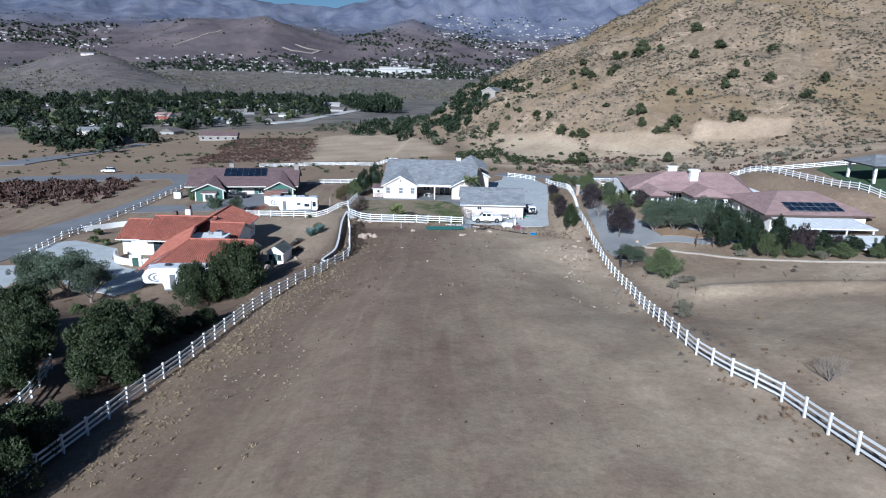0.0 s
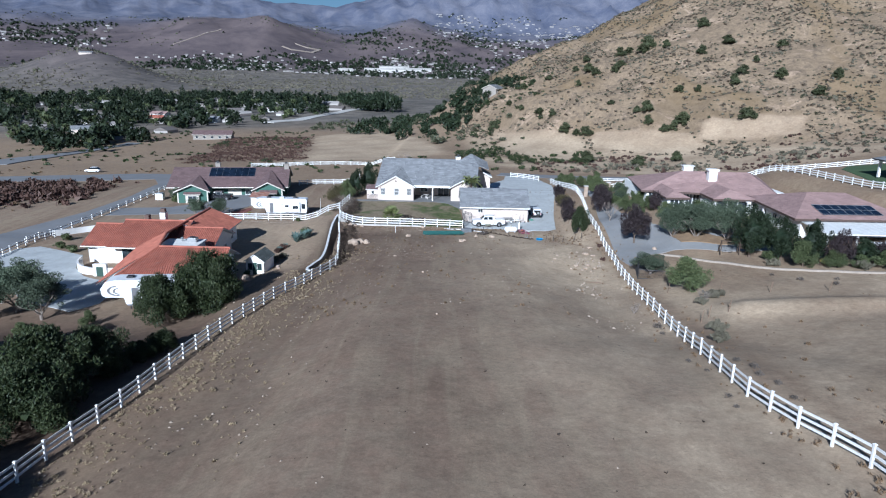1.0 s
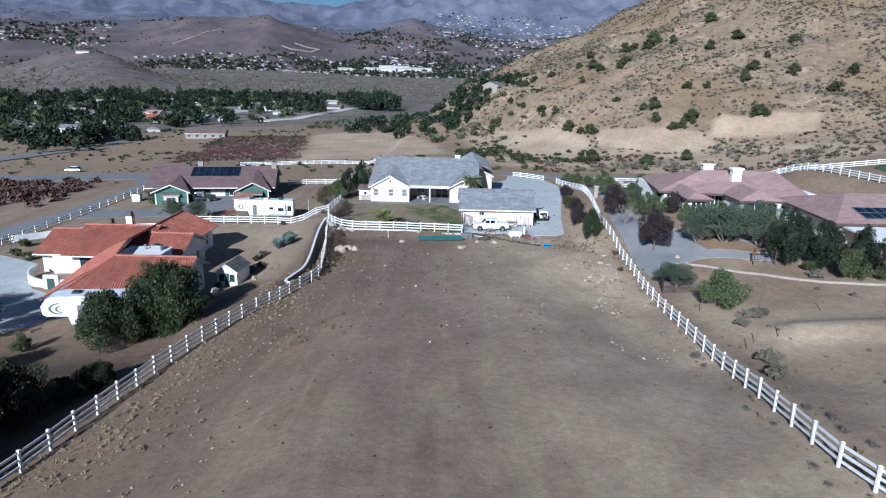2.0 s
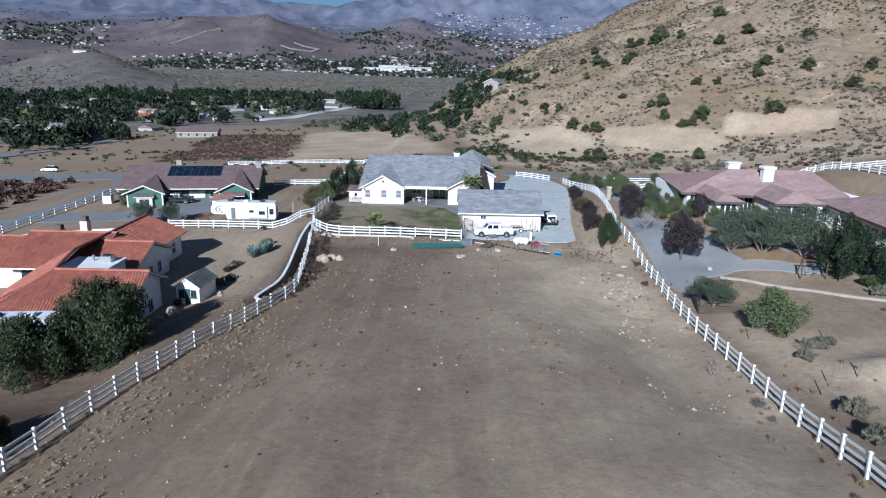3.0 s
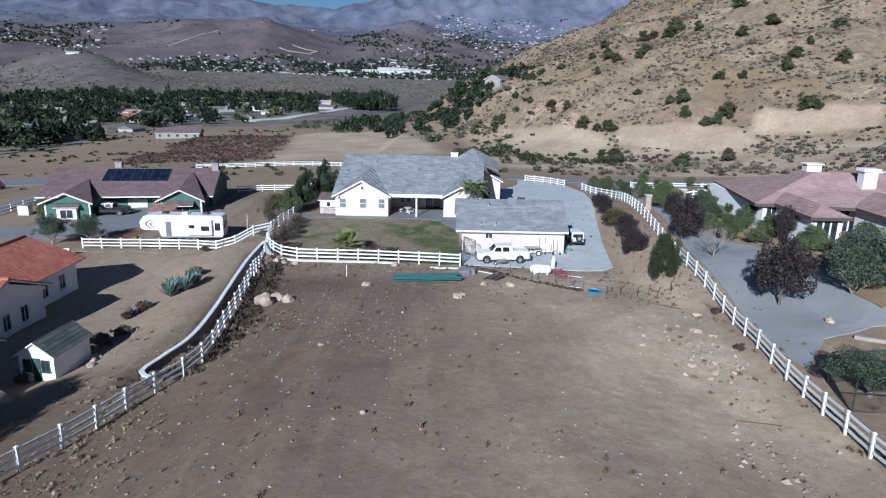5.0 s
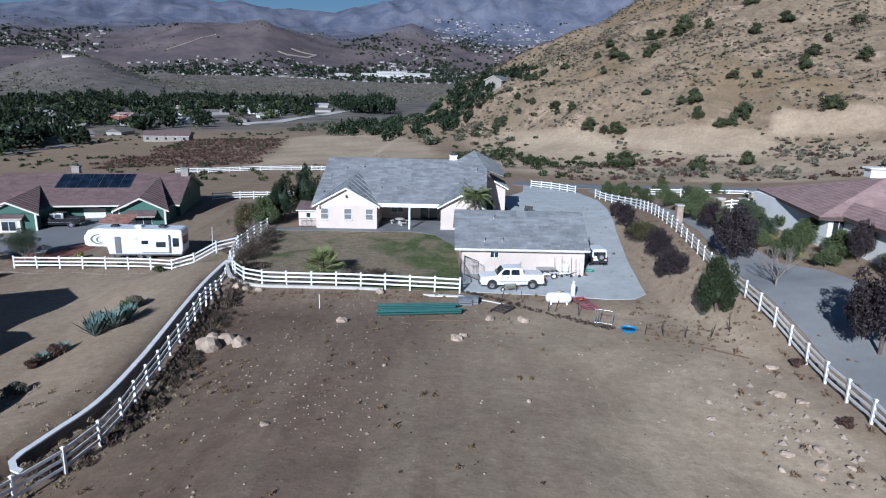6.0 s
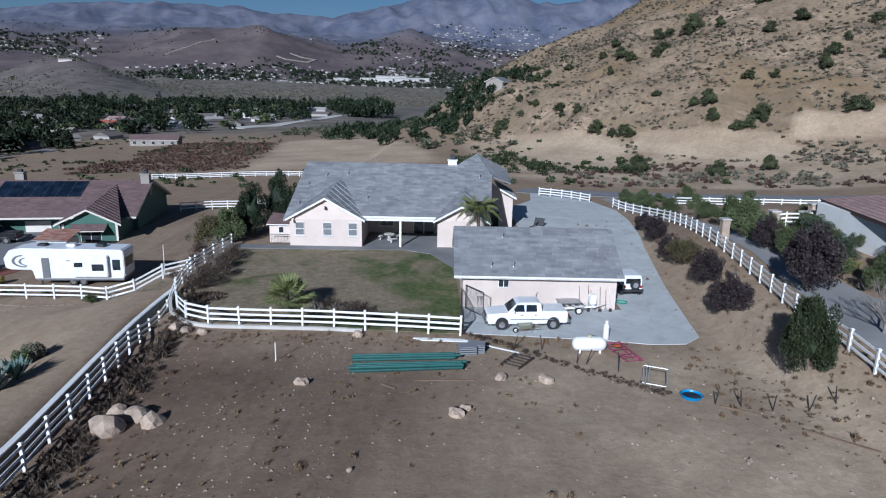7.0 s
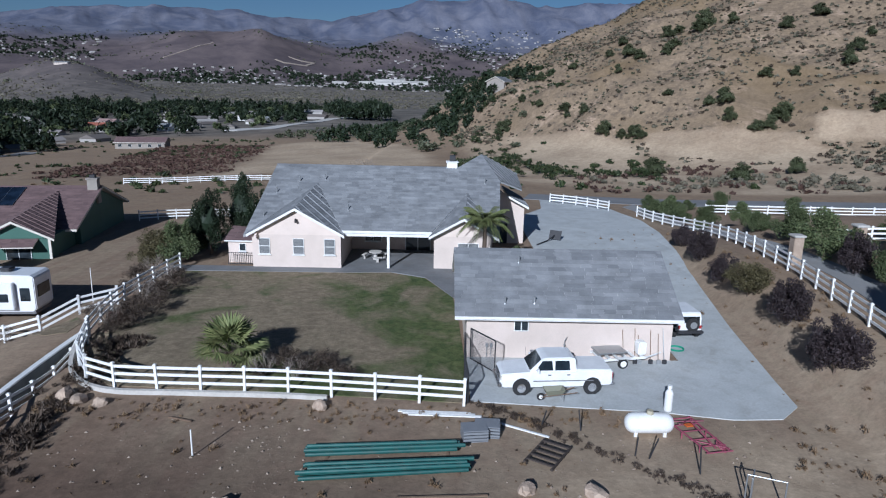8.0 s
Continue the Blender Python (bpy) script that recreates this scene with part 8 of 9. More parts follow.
def play_frame():
    x, y = 36.3, -32.6
    p = thing("play_frame", pose(x, y, height(x, y), 0, 0, -12) @ Matrix.Scale(0.85, 4), "brown wooden play frame with a swing beam", "play frame")
    for s in (-1, 1):
        for a, b in (((-2.2, s * 0.9, 0), (-2.0, s * 0.15, 2.1)), ((0.6, s * 0.6, 0), (0.6, s * 0.6, 2.9)), ((1.8, s * 0.6, 0), (1.8, s * 0.6, 2.9))):
            bm = bmesh.new()
            rod(bm, a, b, 0.07)
            part("post", bm, OLD_WOOD, p)
    part("swing_beam", block(-2.2, -0.08, 2.0, 0.7, 0.08, 2.16), OLD_WOOD, p)
    part("deck", block(0.5, -0.7, 1.2, 1.9, 0.7, 1.28), OLD_WOOD, p)
    part("roof_board", block(0.4, -0.8, 2.85, 2.0, 0.8, 2.95), OLD_WOOD, p)
    part("rail", block(0.5, -0.66, 1.7, 1.9, -0.6, 1.8), OLD_WOOD, p)
    for k in (-1.4, -0.5):
        bm = bmesh.new()
        rod(bm, (k - 0.2, 0, 2.0), (k - 0.2, 0, 0.5), 0.01)
        rod(bm, (k + 0.2, 0, 2.0), (k + 0.2, 0, 0.5), 0.01)
        box(bm, k - 0.25, -0.1, 0.45, k + 0.25, 0.1, 0.5)
        part("swing", bm, DARK_METAL, p)


play_frame()


def stone_pillar(x, y, h=2.1):
    p = thing("gate_pillar", pose(x, y, height(x, y)), "pale stone gate pillar with a cap", "pillar", "stone gate pillars")
    part("shaft", block(-0.36, -0.36, -0.2, 0.36, 0.36, h, 0.03), STONE, p)
    part("cap", block(-0.46, -0.46, h, 0.46, 0.46, h + 0.16, 0.04), PALE_CONCRETE, p)


for x, y in ((25.6, 12.4), (30.0, 12.2), (33.8, 12.6), (31.4, 9.6)):
    stone_pillar(x, y)


def picnic_table(x, y):
    t = thing("picnic_table", pose(x, y, 0.06, 0, 0, 15), "round patio table with curved benches in shade", "table")
    bm = bmesh.new()
    rod(bm, (0, 0, 0.7), (0, 0, 0.75), 0.6, None, 24)
    part("tabletop", bm, PALE_CONCRETE, t)
    bm = bmesh.new()
    rod(bm, (0, 0, 0), (0, 0, 0.7), 0.2, 0.14, 12)
    part("pedestal", bm, PALE_CONCRETE, t)
    for k in range(3):
        b = part("bench", block(0.85, -0.45, 0.38, 1.2, 0.45, 0.46, 0.03), PALE_CONCRETE, t)
        b.matrix_local = pose(0, 0, 0, 0, 0, 120 * k + 30)
        part("bench_leg", block(0.95, -0.1, 0, 1.1, 0.1, 0.38), PALE_CONCRETE, b)


picnic_table(-6.7, 22.6)


# A solid hoop laid flat where a hidden hoop's cast shadow falls.
def lay_hoop_shadow():
    h = thing("basketball_hoop", pose(8.9, 29.4, 0.06, 0, 0, 50), "dark hoop shape on the concrete in place of a hoop's shadow", "basketball hoop")
    for a, b in (((0, 0, 0.08), (2.2, 0.1, 0.12)), ((2.2, 0.1, 0.12), (3.4, 0.0, 0.5))):
        bm = bmesh.new()
        rod(bm, a, b, 0.06)
        part("pole", bm, DARK_METAL, h)
    b = part("backboard", block(-0.03, -0.6, -0.45, 0.03, 0.6, 0.45, 0.01), METAL, h)
    b.matrix_local = pose(3.6, 0, 0.5, 0, 25, 10)
    part("board_frame", block(-0.045, -0.64, -0.49, -0.02, 0.64, 0.49), DARK_METAL, b)


lay_hoop_shadow()
t = thing("utility_box", pose(-66.5, 27.5, height(-66.5, 27.5)), "white metal utility cabinet on the verge", "cabinet")
part("housing", block(-1.1, -0.6, 0, 0.6, 0.6, 1.5, 0.05), WHITE_PAINT, t)
part("lid", block(-1.15, -0.65, 1.5, 0.65, 0.65, 1.58, 0.02), METAL, t)
t = thing("brick_oven_shed", pose(-42.6, 21.5, height(-42.6, 21.5)), "small white shed with a rusty metal roof", "shed")
part("wall", block(-1.6, -1.2, -0.1, 1.6, 1.2, 1.9), STUCCO_WHITE, t)
roof_plane([(-1.9, -1.5, 1.9), (1.9, -1.5, 1.9), (1.9, 1.5, 2.5), (-1.9, 1.5, 2.5)], "flat", tiled("rusty_sheet", (0.24, 0.10, 0.07), (0.34, 0.22, 0.18)), METAL, t, 0.06)
t = thing("pavilion", pose(80.5, -4.0, height(80.5, -4)), "grey-roofed garden pavilion on white posts", "pavilion")
for x in (-5, 0, 5):
    for y in (-4, 4):
        part("post", block(x - 0.2, y - 0.2, -0.3, x + 0.2, y + 0.2, 3.0), WHITE_PAINT, t)
roof_plane([(-6, -5, 3.0), (6, -5, 3.0), (3, 0, 4.6), (-3, 0, 4.6)], "shingle", GREY_ROOF, DARK_METAL, t)
roof_plane([(-6, 5, 3.0), (6, 5, 3.0), (3, 0, 4.6), (-3, 0, 4.6)], "shingle", GREY_ROOF, DARK_METAL, t)
roof_plane([(-6, -5, 3.0), (-6, 5, 3.0), (-3, 0, 4.6)], "shingle", GREY_ROOF, DARK_METAL, t)
roof_plane([(6, -5, 3.0), (6, 5, 3.0), (3, 0, 4.6)], "shingle", GREY_ROOF, DARK_METAL, t)

# ---- the brush hill, the valley and the litter of the field ----
BIG_BRUSH = ((35, 210, 1.5), (42, 199, 1.5), (47, 191, 1.3), (22, 212, 1.7), (24, 214, 1.2), (50, 174, 1.6), (54, 168, 1.2), (58, 165, 1.9), (80, 152, 1.4), (91, 146, 2.0), (84, 145, 1.5), (87, 144, 1.3), (81, 159, 1.9), (97, 171, 1.4), (103, 165, 1.1),
             (68, 217, 1.8), (71, 238, 1.6), (70, 212, 1.3), (78, 206, 1.7), (81, 208, 1.5), (100, 232, 2.3), (97, 229, 2.0), (105, 217, 1.8), (115, 198, 1.5), (128, 235, 2.0), (130, 205, 2.0), (117, 162, 1.7), (122, 168, 1.6), (111, 133, 2.1), (134, 159, 1.5),
             (132, 178, 1.2), (70, 176, 1.0), (78, 163, 1.1), (48, 115, 1.7), (63, 104, 1.7), (78, 110, 1.3), (88, 236, 1.9), (92, 238, 1.7), (60, 200, 1.1), (64, 230, 1.2), (52, 240, 1.3), (38, 235, 1.2), (30, 225, 1.3), (148, 190, 1.6), (152, 150, 1.5), (140, 140, 1.6))
for i, (x, y, r) in enumerate(BIG_BRUSH):
    set_plant(chaparral, x, y, 0.92 * r, tall=(1.0, 0.85, 1.15)[i % 3], wide=(1.0, 1.15, 0.9, 1.05)[i % 4])


def many(name, spots, seed, n, size, rz, material, label, category, stretch=1.0, upright=0.3, base=True):
    """A great many small plants as one mesh; spots: x, y, radius."""
    rng = np.random.default_rng(seed)
    spots = np.asarray(spots, float)
    kinds = [leaf_shell(rng, n, 1, 1, rz, size, lumps=6, inner=0.35, stretch=stretch, upright=upright, floor=-0.2)[0] for _ in range(5)]
    z = ground(spots[:, 0], spots[:, 1])
    out = []
    for k, ((x, y, r), h) in enumerate(zip(spots, z)):
        a = rng.uniform(0, 6.28)
        c, s = math.cos(a), math.sin(a)
        p = kinds[k % 5] * r * np.array([1, 1, rng.uniform(0.75, 1.25)])
        out.append(np.stack([x + p[:, 0] * c - p[:, 1] * s, y + p[:, 0] * s + p[:, 1] * c, h + p[:, 2] + r * rz * 0.45], 1))
    pts = np.concatenate(out)
    me = mesh_of(name, pts.tolist(), np.arange(len(pts)).reshape(-1, 3).tolist(), material)
    return tagged(new(name, me), label, category, kind="stuff")


rng = np.random.default_rng(11)
hx, hy = rng.uniform(0, 330, 60000), rng.uniform(80, 400, 60000)
cone = ridge(hx, hy, 212, 338, 122, 0.485, squeeze=1.13)
dens = waves(hx, hy, 20, 3.0) + 0.6 * waves(hx, hy, 7, 1.0)
on = (cone > -5) & (np.hypot(hx - 212, hy - 338) < 260) & (hx > 5) & (sum(within(b, hx, hy, 1.0) for b in HILL_BENCHES) < 0.3 + 0.7 * (rng.random(60000) < 0.06)) & (dens + rng.uniform(-1.1, 1.1, 60000) > 0.3)
hill_spots = np.stack([hx, hy, rng.uniform(0.15, 0.9, 60000) ** 1.5 + 0.16], 1)[on]
third = len(hill_spots) // 5
many("hill_brush", hill_spots[:2 * third], 1, 18, 0.5, 0.6, LEAF_GREY, "low grey-green brush over the dry hill", "brush")
many("hill_brush", hill_spots[2 * third:4 * third], 2, 18, 0.5, 0.55, LEAF_HILL, "low brown brush over the dry hill", "brush")
many("hill_brush", hill_spots[4 * third:5 * third] * np.array([1, 1, 0.85]), 3, 20, 0.5, 0.65, LEAF_SAGE, "small dark green brush over the dry hill", "brush")


def band(seed, n, x0, x1, y0, y1, r0, r1, keep):
    rng = np.random.default_rng(seed)
    x, y = rng.uniform(x0, x1, n), rng.uniform(y0, y1, n)
    ok = keep(x, y) + rng.uniform(-0.35, 0.35, n) > 0
    return np.stack([x, y, rng.uniform(r0, r1, n)], 1)[ok]


# red-brown scrub behind the houses and on the flats
many("flats_brush", band(5, 6500, -140, -48, 112, 290, 0.3, 0.85, lambda x, y: scrub_zone(x, y) - 0.78 + 0.25 * waves(x, y, 9, 7.0)), 5, 14, 0.5, 0.5, LEAF_RUST, "red-brown dry scrub behind the houses", "scrub")
many("flats_brush", band(6, 800, -125, -84, 12, 58, 0.5, 1.9, lambda x, y: np.exp(-((x + 106) / 15) ** 2 - ((y - 40) / 14) ** 2) - 0.3), 6, 22, 0.4, 0.5, LEAF_RUST, "dark red-brown scrub beside the road", "scrub")
many("flats_brush", band(7, 1900, -200, 60, 82, 330, 0.35, 1.4, lambda x, y: rough_field(x, y, 30, 2.0) - 0.15 - 2 * within(PALE_PLOT, x, y, 3)), 7, 26, 0.4, 0.6, LEAF_JUNIPER, "green-brown scrub on the slope to the valley", "scrub")
many("flats_brush", band(8, 700, 30, 130, 78, 130, 0.4, 1.3, lambda x, y: waves(x, y, 12, 4.0) - 0.1 - sum(within(b, x, y, 2) for b in HILL_BENCHES)), 8, 26, 0.4, 0.6, LEAF_GREY, "grey scrub at the foot of the hill", "scrub")
many("flats_brush", band(12, 330, 2, 46, 84, 270, 0.8, 2.6, lambda x, y: rough_field(x, y, 22, 6.0) - 0.05 - sum(within(b, x, y, 2) for b in HILL_BENCHES)), 12, 110, 0.19, 0.75, LEAF_JUNIPER, "green shrubs on the slope behind the house", "scrub")
many("flats_brush", band(13, 420, -95, 30, 180, 480, 1.2, 3.4, lambda x, y: rough_field(x, y, 34, 6.0) + 0.1 - 2 * within(PALE_PLOT, x, y, 3) - 2 * within(SCRUB_PLOT, x, y, 3)), 13, 90, 0.21, 0.7, LEAF_SAGE, "olive-green shrubs on the slope to the valley", "scrub")
many("flats_brush", band(14, 900, 26, 130, 76, 132, 0.3, 1.1, lambda x, y: rough_field(x, y, 14, 4.0) - 0.05 - sum(within(b, x, y, 2) for b in HILL_BENCHES)), 14, 26, 0.4, 0.6, LEAF_RUST, "rust-brown and grey scrub on the cut bank", "scrub")
many("verge_brush", band(9, 900, -200, -70, -10, 110, 0.25, 0.7, lambda x, y: waves(x, y, 12, 2.0) - 0.2 - 9.0 * ((x > -90) & (y < 82) & (y > -30)) - 9.0 * ((y > 58) & (y < 84)) - 9.0 * ((x < -155) & (x > -180))), 9, 20, 0.4, 0.5, LEAF_DRY, "dry brown weeds on the verge", "weeds")


draped("track", [(-152, 425), (-134, 462), (-124, 520), (-112, 590), (-96, 650), (-88, 640), (-103, 580), (-114, 512), (-123, 452), (-140, 420)], 0.4, 12.0, PALE_CONCRETE, "pale unpaved track in the valley", "road")

# valley trees
def polar(seed, n, a0, a1, d0, d1, r0, r1, keep=None):
    rng = np.random.default_rng(seed)
    a, d = np.radians(rng.uniform(a0, a1, n)), rng.uniform(d0, d1, n)
    x, y = d * np.sin(a), d * np.cos(a) - 35
    ok = np.ones(n, bool) if keep is None else keep(x, y, np.degrees(a), d) + rng.uniform(-0.4, 0.4, n) > 0
    return np.stack([x, y, rng.uniform(r0, r1, n)], 1)[ok]


def belt(a, d):
    """How close the valley trees stand: none before the near edge, closer together behind it."""
    near = np.interp(a, (-38, -33.5, -29, -24, -18, -13, -9, -6), (250, 270, 360, 400, 470, 540, 620, 700))
    u = (d - near) / 300
    return np.where(u < 0, -3, np.minimum(0.0 + 0.5 * u, 0.44)) - 3.0 * (d > 960)


many("valley_trees", polar(21, 1500, -40, -5, 250, 1080, 4.0, 8.6, lambda x, y, a, d: belt(a, d) - 0.28 + 0.9 * rough_field(x, y, 70, 1.0)), 21, 170, 0.2, 1.05, LEAF_DARK, "dark green valley trees between houses", "trees", upright=0.15)
many("valley_trees", polar(22, 700, -40, -5, 250, 1080, 2.8, 6.6, lambda x, y, a, d: belt(a, d) - 0.3 + 0.9 * rough_field(x, y, 60, 5.0)), 22, 170, 0.2, 0.95, LEAF_GREEN, "green valley trees between houses", "trees", upright=0.15)
many("valley_trees", polar(28, 420, -40, -5, 300, 1080, 3.2, 6.0, lambda x, y, a, d: belt(a, d) - 0.4 + 0.9 * rough_field(x, y, 80, 9.0)), 28, 150, 0.2, 1.9, LEAF_DARK, "tall narrow valley trees between houses", "trees", upright=0.8)
many("valley_trees", polar(23, 80, -9.6, -4.6, 620, 790, 4.2, 6.8), 23, 130, 0.24, 1.9, LEAF_DARK, "tall dark conifers in the valley", "trees", upright=0.9)
many("valley_trees", band(24, 190, -62, 26, 232, 470, 2.0, 4.4, lambda x, y: rough_field(x, y, 45, 3.0) + 0.35 - 0.5 * sm(300, 240, y) * sm(-5, -30, x)), 24, 130, 0.24, 1.1, LEAF_DARK, "dark trees around the house on the spur", "trees", upright=0.4)
many("valley_trees", band(30, 46, 0, 37, 236, 285, 1.8, 3.4, lambda x, y: 0.6 - 2 * (np.hypot(x - 24, y - 254) < 7)), 30, 150, 0.22, 1.3, LEAF_DARK, "dark conifers beside the house on the spur", "trees", upright=0.5)
many("valley_brush", polar(25, 9000, -40, 6, 1000, 2350, 1.2, 3.6, lambda x, y, a, d: rough_field(x, y, 200, 2.0) + 0.3), 25, 8, 0.6, 0.45, LEAF_GREY, "grey desert scrub on the valley floor", "scrub")


def town(a, d, x, y):
    """Where the far town stands: in the hollow before the red hills and up the slopes beside them."""
    front = sm(-26, -23.5, a) * sm(-7, -9, a) * (1 - sm(2700, 2900, d))
    right = sm(-9, -6.5, a) * (1 - sm(3500, 3700, d)) * (1 - 0.9 * bulge(a, d, -2.7, 2.6, 3600, 260, 1.0))
    left = sm(-25, -27, a) * sm(2900, 3050, d) * (1 - sm(3450, 3600, d))
    return front + right + left


many("town_trees", polar(26, 8000, -36, 12, 2380, 3650, 4, 9.5, lambda x, y, a, d: town(a, d, x, y) - 0.70 + 1.3 * rough_field(x, y, 150, 1.0) - 0.25 * sm(2600, 2900, d)), 26, 18, 0.5, 0.85, LEAF_DARK, "far dark trees of the town", "trees")
many("town_trees", polar(27, 700, -2, 12, 3400, 4150, 5, 9, lambda x, y, a, d: rough_field(x, y, 260, 4.0) - 0.2), 27, 12, 0.5, 0.7, LEAF_DARK, "far dark trees on the mountain slopes", "trees")
many("hill_scrub", polar(29, 2600, -34, 0, 1350, 4000, 2.5, 6.5, lambda x, y, a, d: bulge(a, d, -29, 4.5, 1700, 350, 1) + 0.6 * sm(2900, 3100, d) * sm(4000, 3700, d) - 0.55 + 0.8 * rough_field(x, y, 160, 7.0)), 29, 8, 0.6, 0.5, LEAF_SAGE, "dark scrub on the far hills", "scrub")


def far_houses(name, spots, seed, material_w, material_r, label):
    """Small gabled houses far off, joined; each has its walls and roof."""
    rng = random.Random(seed)
    for which in range(2):
        pts, faces = [], []
        rng.seed(seed)
        for x, y, s in spots:
            z = height(x, y)
            a = rng.uniform(0, 3.14)
            w, d, h = s * rng.uniform(0.8, 1.6), s * rng.uniform(0.5, 0.8), s * 0.32
            c, n = math.cos(a), math.sin(a)
            def at(u, v, k):
                return (x + u * c - v * n, y + u * n + v * c, z + k)
            i = len(pts)
            if which == 0:
                pts += [at(-w, -d, -3), at(w, -d, -3), at(w, d, -3), at(-w, d, -3), at(-w, -d, h), at(w, -d, h), at(w, d, h), at(-w, d, h)]
                faces += [(i, i + 1, i + 5, i + 4), (i + 1, i + 2, i + 6, i + 5), (i + 2, i + 3, i + 7, i + 6), (i + 3, i, i + 4, i + 7)]
            else:
                o, k = 1.08, h + 0.3 * s
                pts += [at(-w * o, -d * o, h), at(w * o, -d * o, h), at(w * o, d * o, h), at(-w * o, d * o, h), at(-w * o, 0, k), at(w * o, 0, k)]
                faces += [(i, i + 1, i + 5, i + 4), (i + 2, i + 3, i + 4, i + 5), (i + 1, i + 2, i + 5), (i + 3, i, i + 4)]
        tagged(new(name + ("_walls" if which == 0 else "_roofs"), mesh_of(name, pts, faces, (material_w, material_r)[which])), label, "houses", kind="stuff")


def island_tones(name, one, two):
    m, t, b = tree_of(name)
    geo = t.nodes.new("ShaderNodeNewGeometry")
    t.links.new(mix(t, geo.outputs["Random Per Island"], one, two), b.inputs["Base Color"])
    b.inputs["Roughness"].default_value = 0.8
    return m


FAR_WALL = island_tones("far_walls", (0.22, 0.20, 0.185), (0.52, 0.50, 0.48))
# Greyer, dimmer copy of the far walls, with distance haze painted in.
HAZED_WALL = island_tones("hazed_slope_walls", (0.20, 0.19, 0.19), (0.42, 0.41, 0.41))
FAR_ROOF = island_tones("far_roofs", (0.13, 0.11, 0.10), (0.36, 0.34, 0.33))
far_houses("town_houses", polar(31, 2300, -36, 12, 2380, 3600, 4, 8.5, lambda x, y, a, d: town(a, d, x, y) - 0.76 + 1.2 * rough_field(x, y, 190, 3.0) - 0.3 * sm(2600, 2900, d)), 31, FAR_WALL, FAR_ROOF, "pale houses of the far valley town")
far_houses("valley_houses", polar(34, 170, -38, -6, 300, 1050, 4.0, 7.5, lambda x, y, a, d: belt(a, d) + 0.1), 34, FAR_WALL, FAR_ROOF, "pale low houses between valley trees")
far_houses("slope_houses", polar(32, 560, -1, 13, 3450, 4150, 4, 8, lambda x, y, a, d: rough_field(x, y, 200, 2.0) - 0.1), 32, HAZED_WALL, FAR_ROOF, "pale houses on the far mountain slope")
far_houses("slope_houses", polar(33, 60, -38, -28, 3050, 3450, 4, 8), 33, FAR_WALL, FAR_ROOF, "pale houses under the far mountains")


def white_sheds():
    """The long white roofs in the town."""
    for k, (a, d, w) in enumerate(((-5.6, 2590, 62), (-3.6, 2610, 70), (-4.4, 2690, 60), (-2.2, 2650, 46), (-8.6, 2540, 26))):
        x, y = d * math.sin(radians(a)), d * math.cos(radians(a)) - 35
        z = height(x, y)
        t = thing("warehouse", pose(x, y, z, 0, 0, 4 * k), "long white warehouse roof in the far town", "warehouse", "far warehouses")
        part("wall", block(-w, -14, -8, w, 14, 9), FAR_WALL, t)
        bm = bmesh.new()
        prism(bm, [(-15, 9), (15, 9), (0, 13)], -w - 1, w + 1, "x")
        part("roof", bm, PALE_CONCRETE, t)


white_sheds()
FAR_TRACK = surface("far_dirt_track", (0.34, 0.28, 0.235), (0.28, 0.23, 0.19), 0.02, 0.2, 0.95, 0.0, vary=0)


def hill_track(line, width):
    """A graded dirt track along a line on the far hills."""
    side = []
    for i, (x, y) in enumerate(line):
        n, o = line[min(i + 1, len(line) - 1)], line[max(i - 1, 0)]
        w = Vector((n[0] - o[0], n[1] - o[1])).normalized() * width
        side.append(((x - w.y, y + w.x), (x + w.y, y - w.x)))
    draped("track", [a for a, b in side] + [b for a, b in side[::-1]], 2.5, 25.0, FAR_TRACK, "pale graded dirt track on a far red hill", "track")


hill_track([(-680, 2745), (-641, 2735), (-566, 2797), (-551, 2905)], 6)
hill_track([(-652, 2864), (-600, 2867), (-556, 2900)], 6)
hill_track([(-1106, 2674), (-1039, 2766), (-977, 2893)], 2.5)


def valley_house(x, y, w, d, turn, wall, roof, label, h=3.0, rise=2.0):
    t = thing("valley_house", pose(x, y, height(x, y), 0, 0, turn), label, "house", "valley houses")
    part("wall", block(-w / 2, -d / 2, -2, w / 2, d / 2, h), wall, t)
    for x0 in (-w / 2, w / 2 - 0.2):
        part("gable_wall", gable_wall(-d / 2, d / 2, h - 0.1, h, h + rise - 0.2, x0, 0.2, "x"), wall, t)
    for s in (-1, 1):
        roof_plane([(-w / 2 - 0.6, s * (d / 2 + 0.6), h - 0.15), (w / 2 + 0.6, s * (d / 2 + 0.6), h - 0.15), (w / 2 + 0.6, 0, h + rise), (-w / 2 - 0.6, 0, h + rise)], "flat", roof, CREAM_TRIM, t)
    n = max(2, int(w / 4))
    for k in range(n):
        window(t, -w / 2 + w * (k + 0.5) / n, -d / 2, 0.9, 1.4, 1.2, slats=0, sill=False)


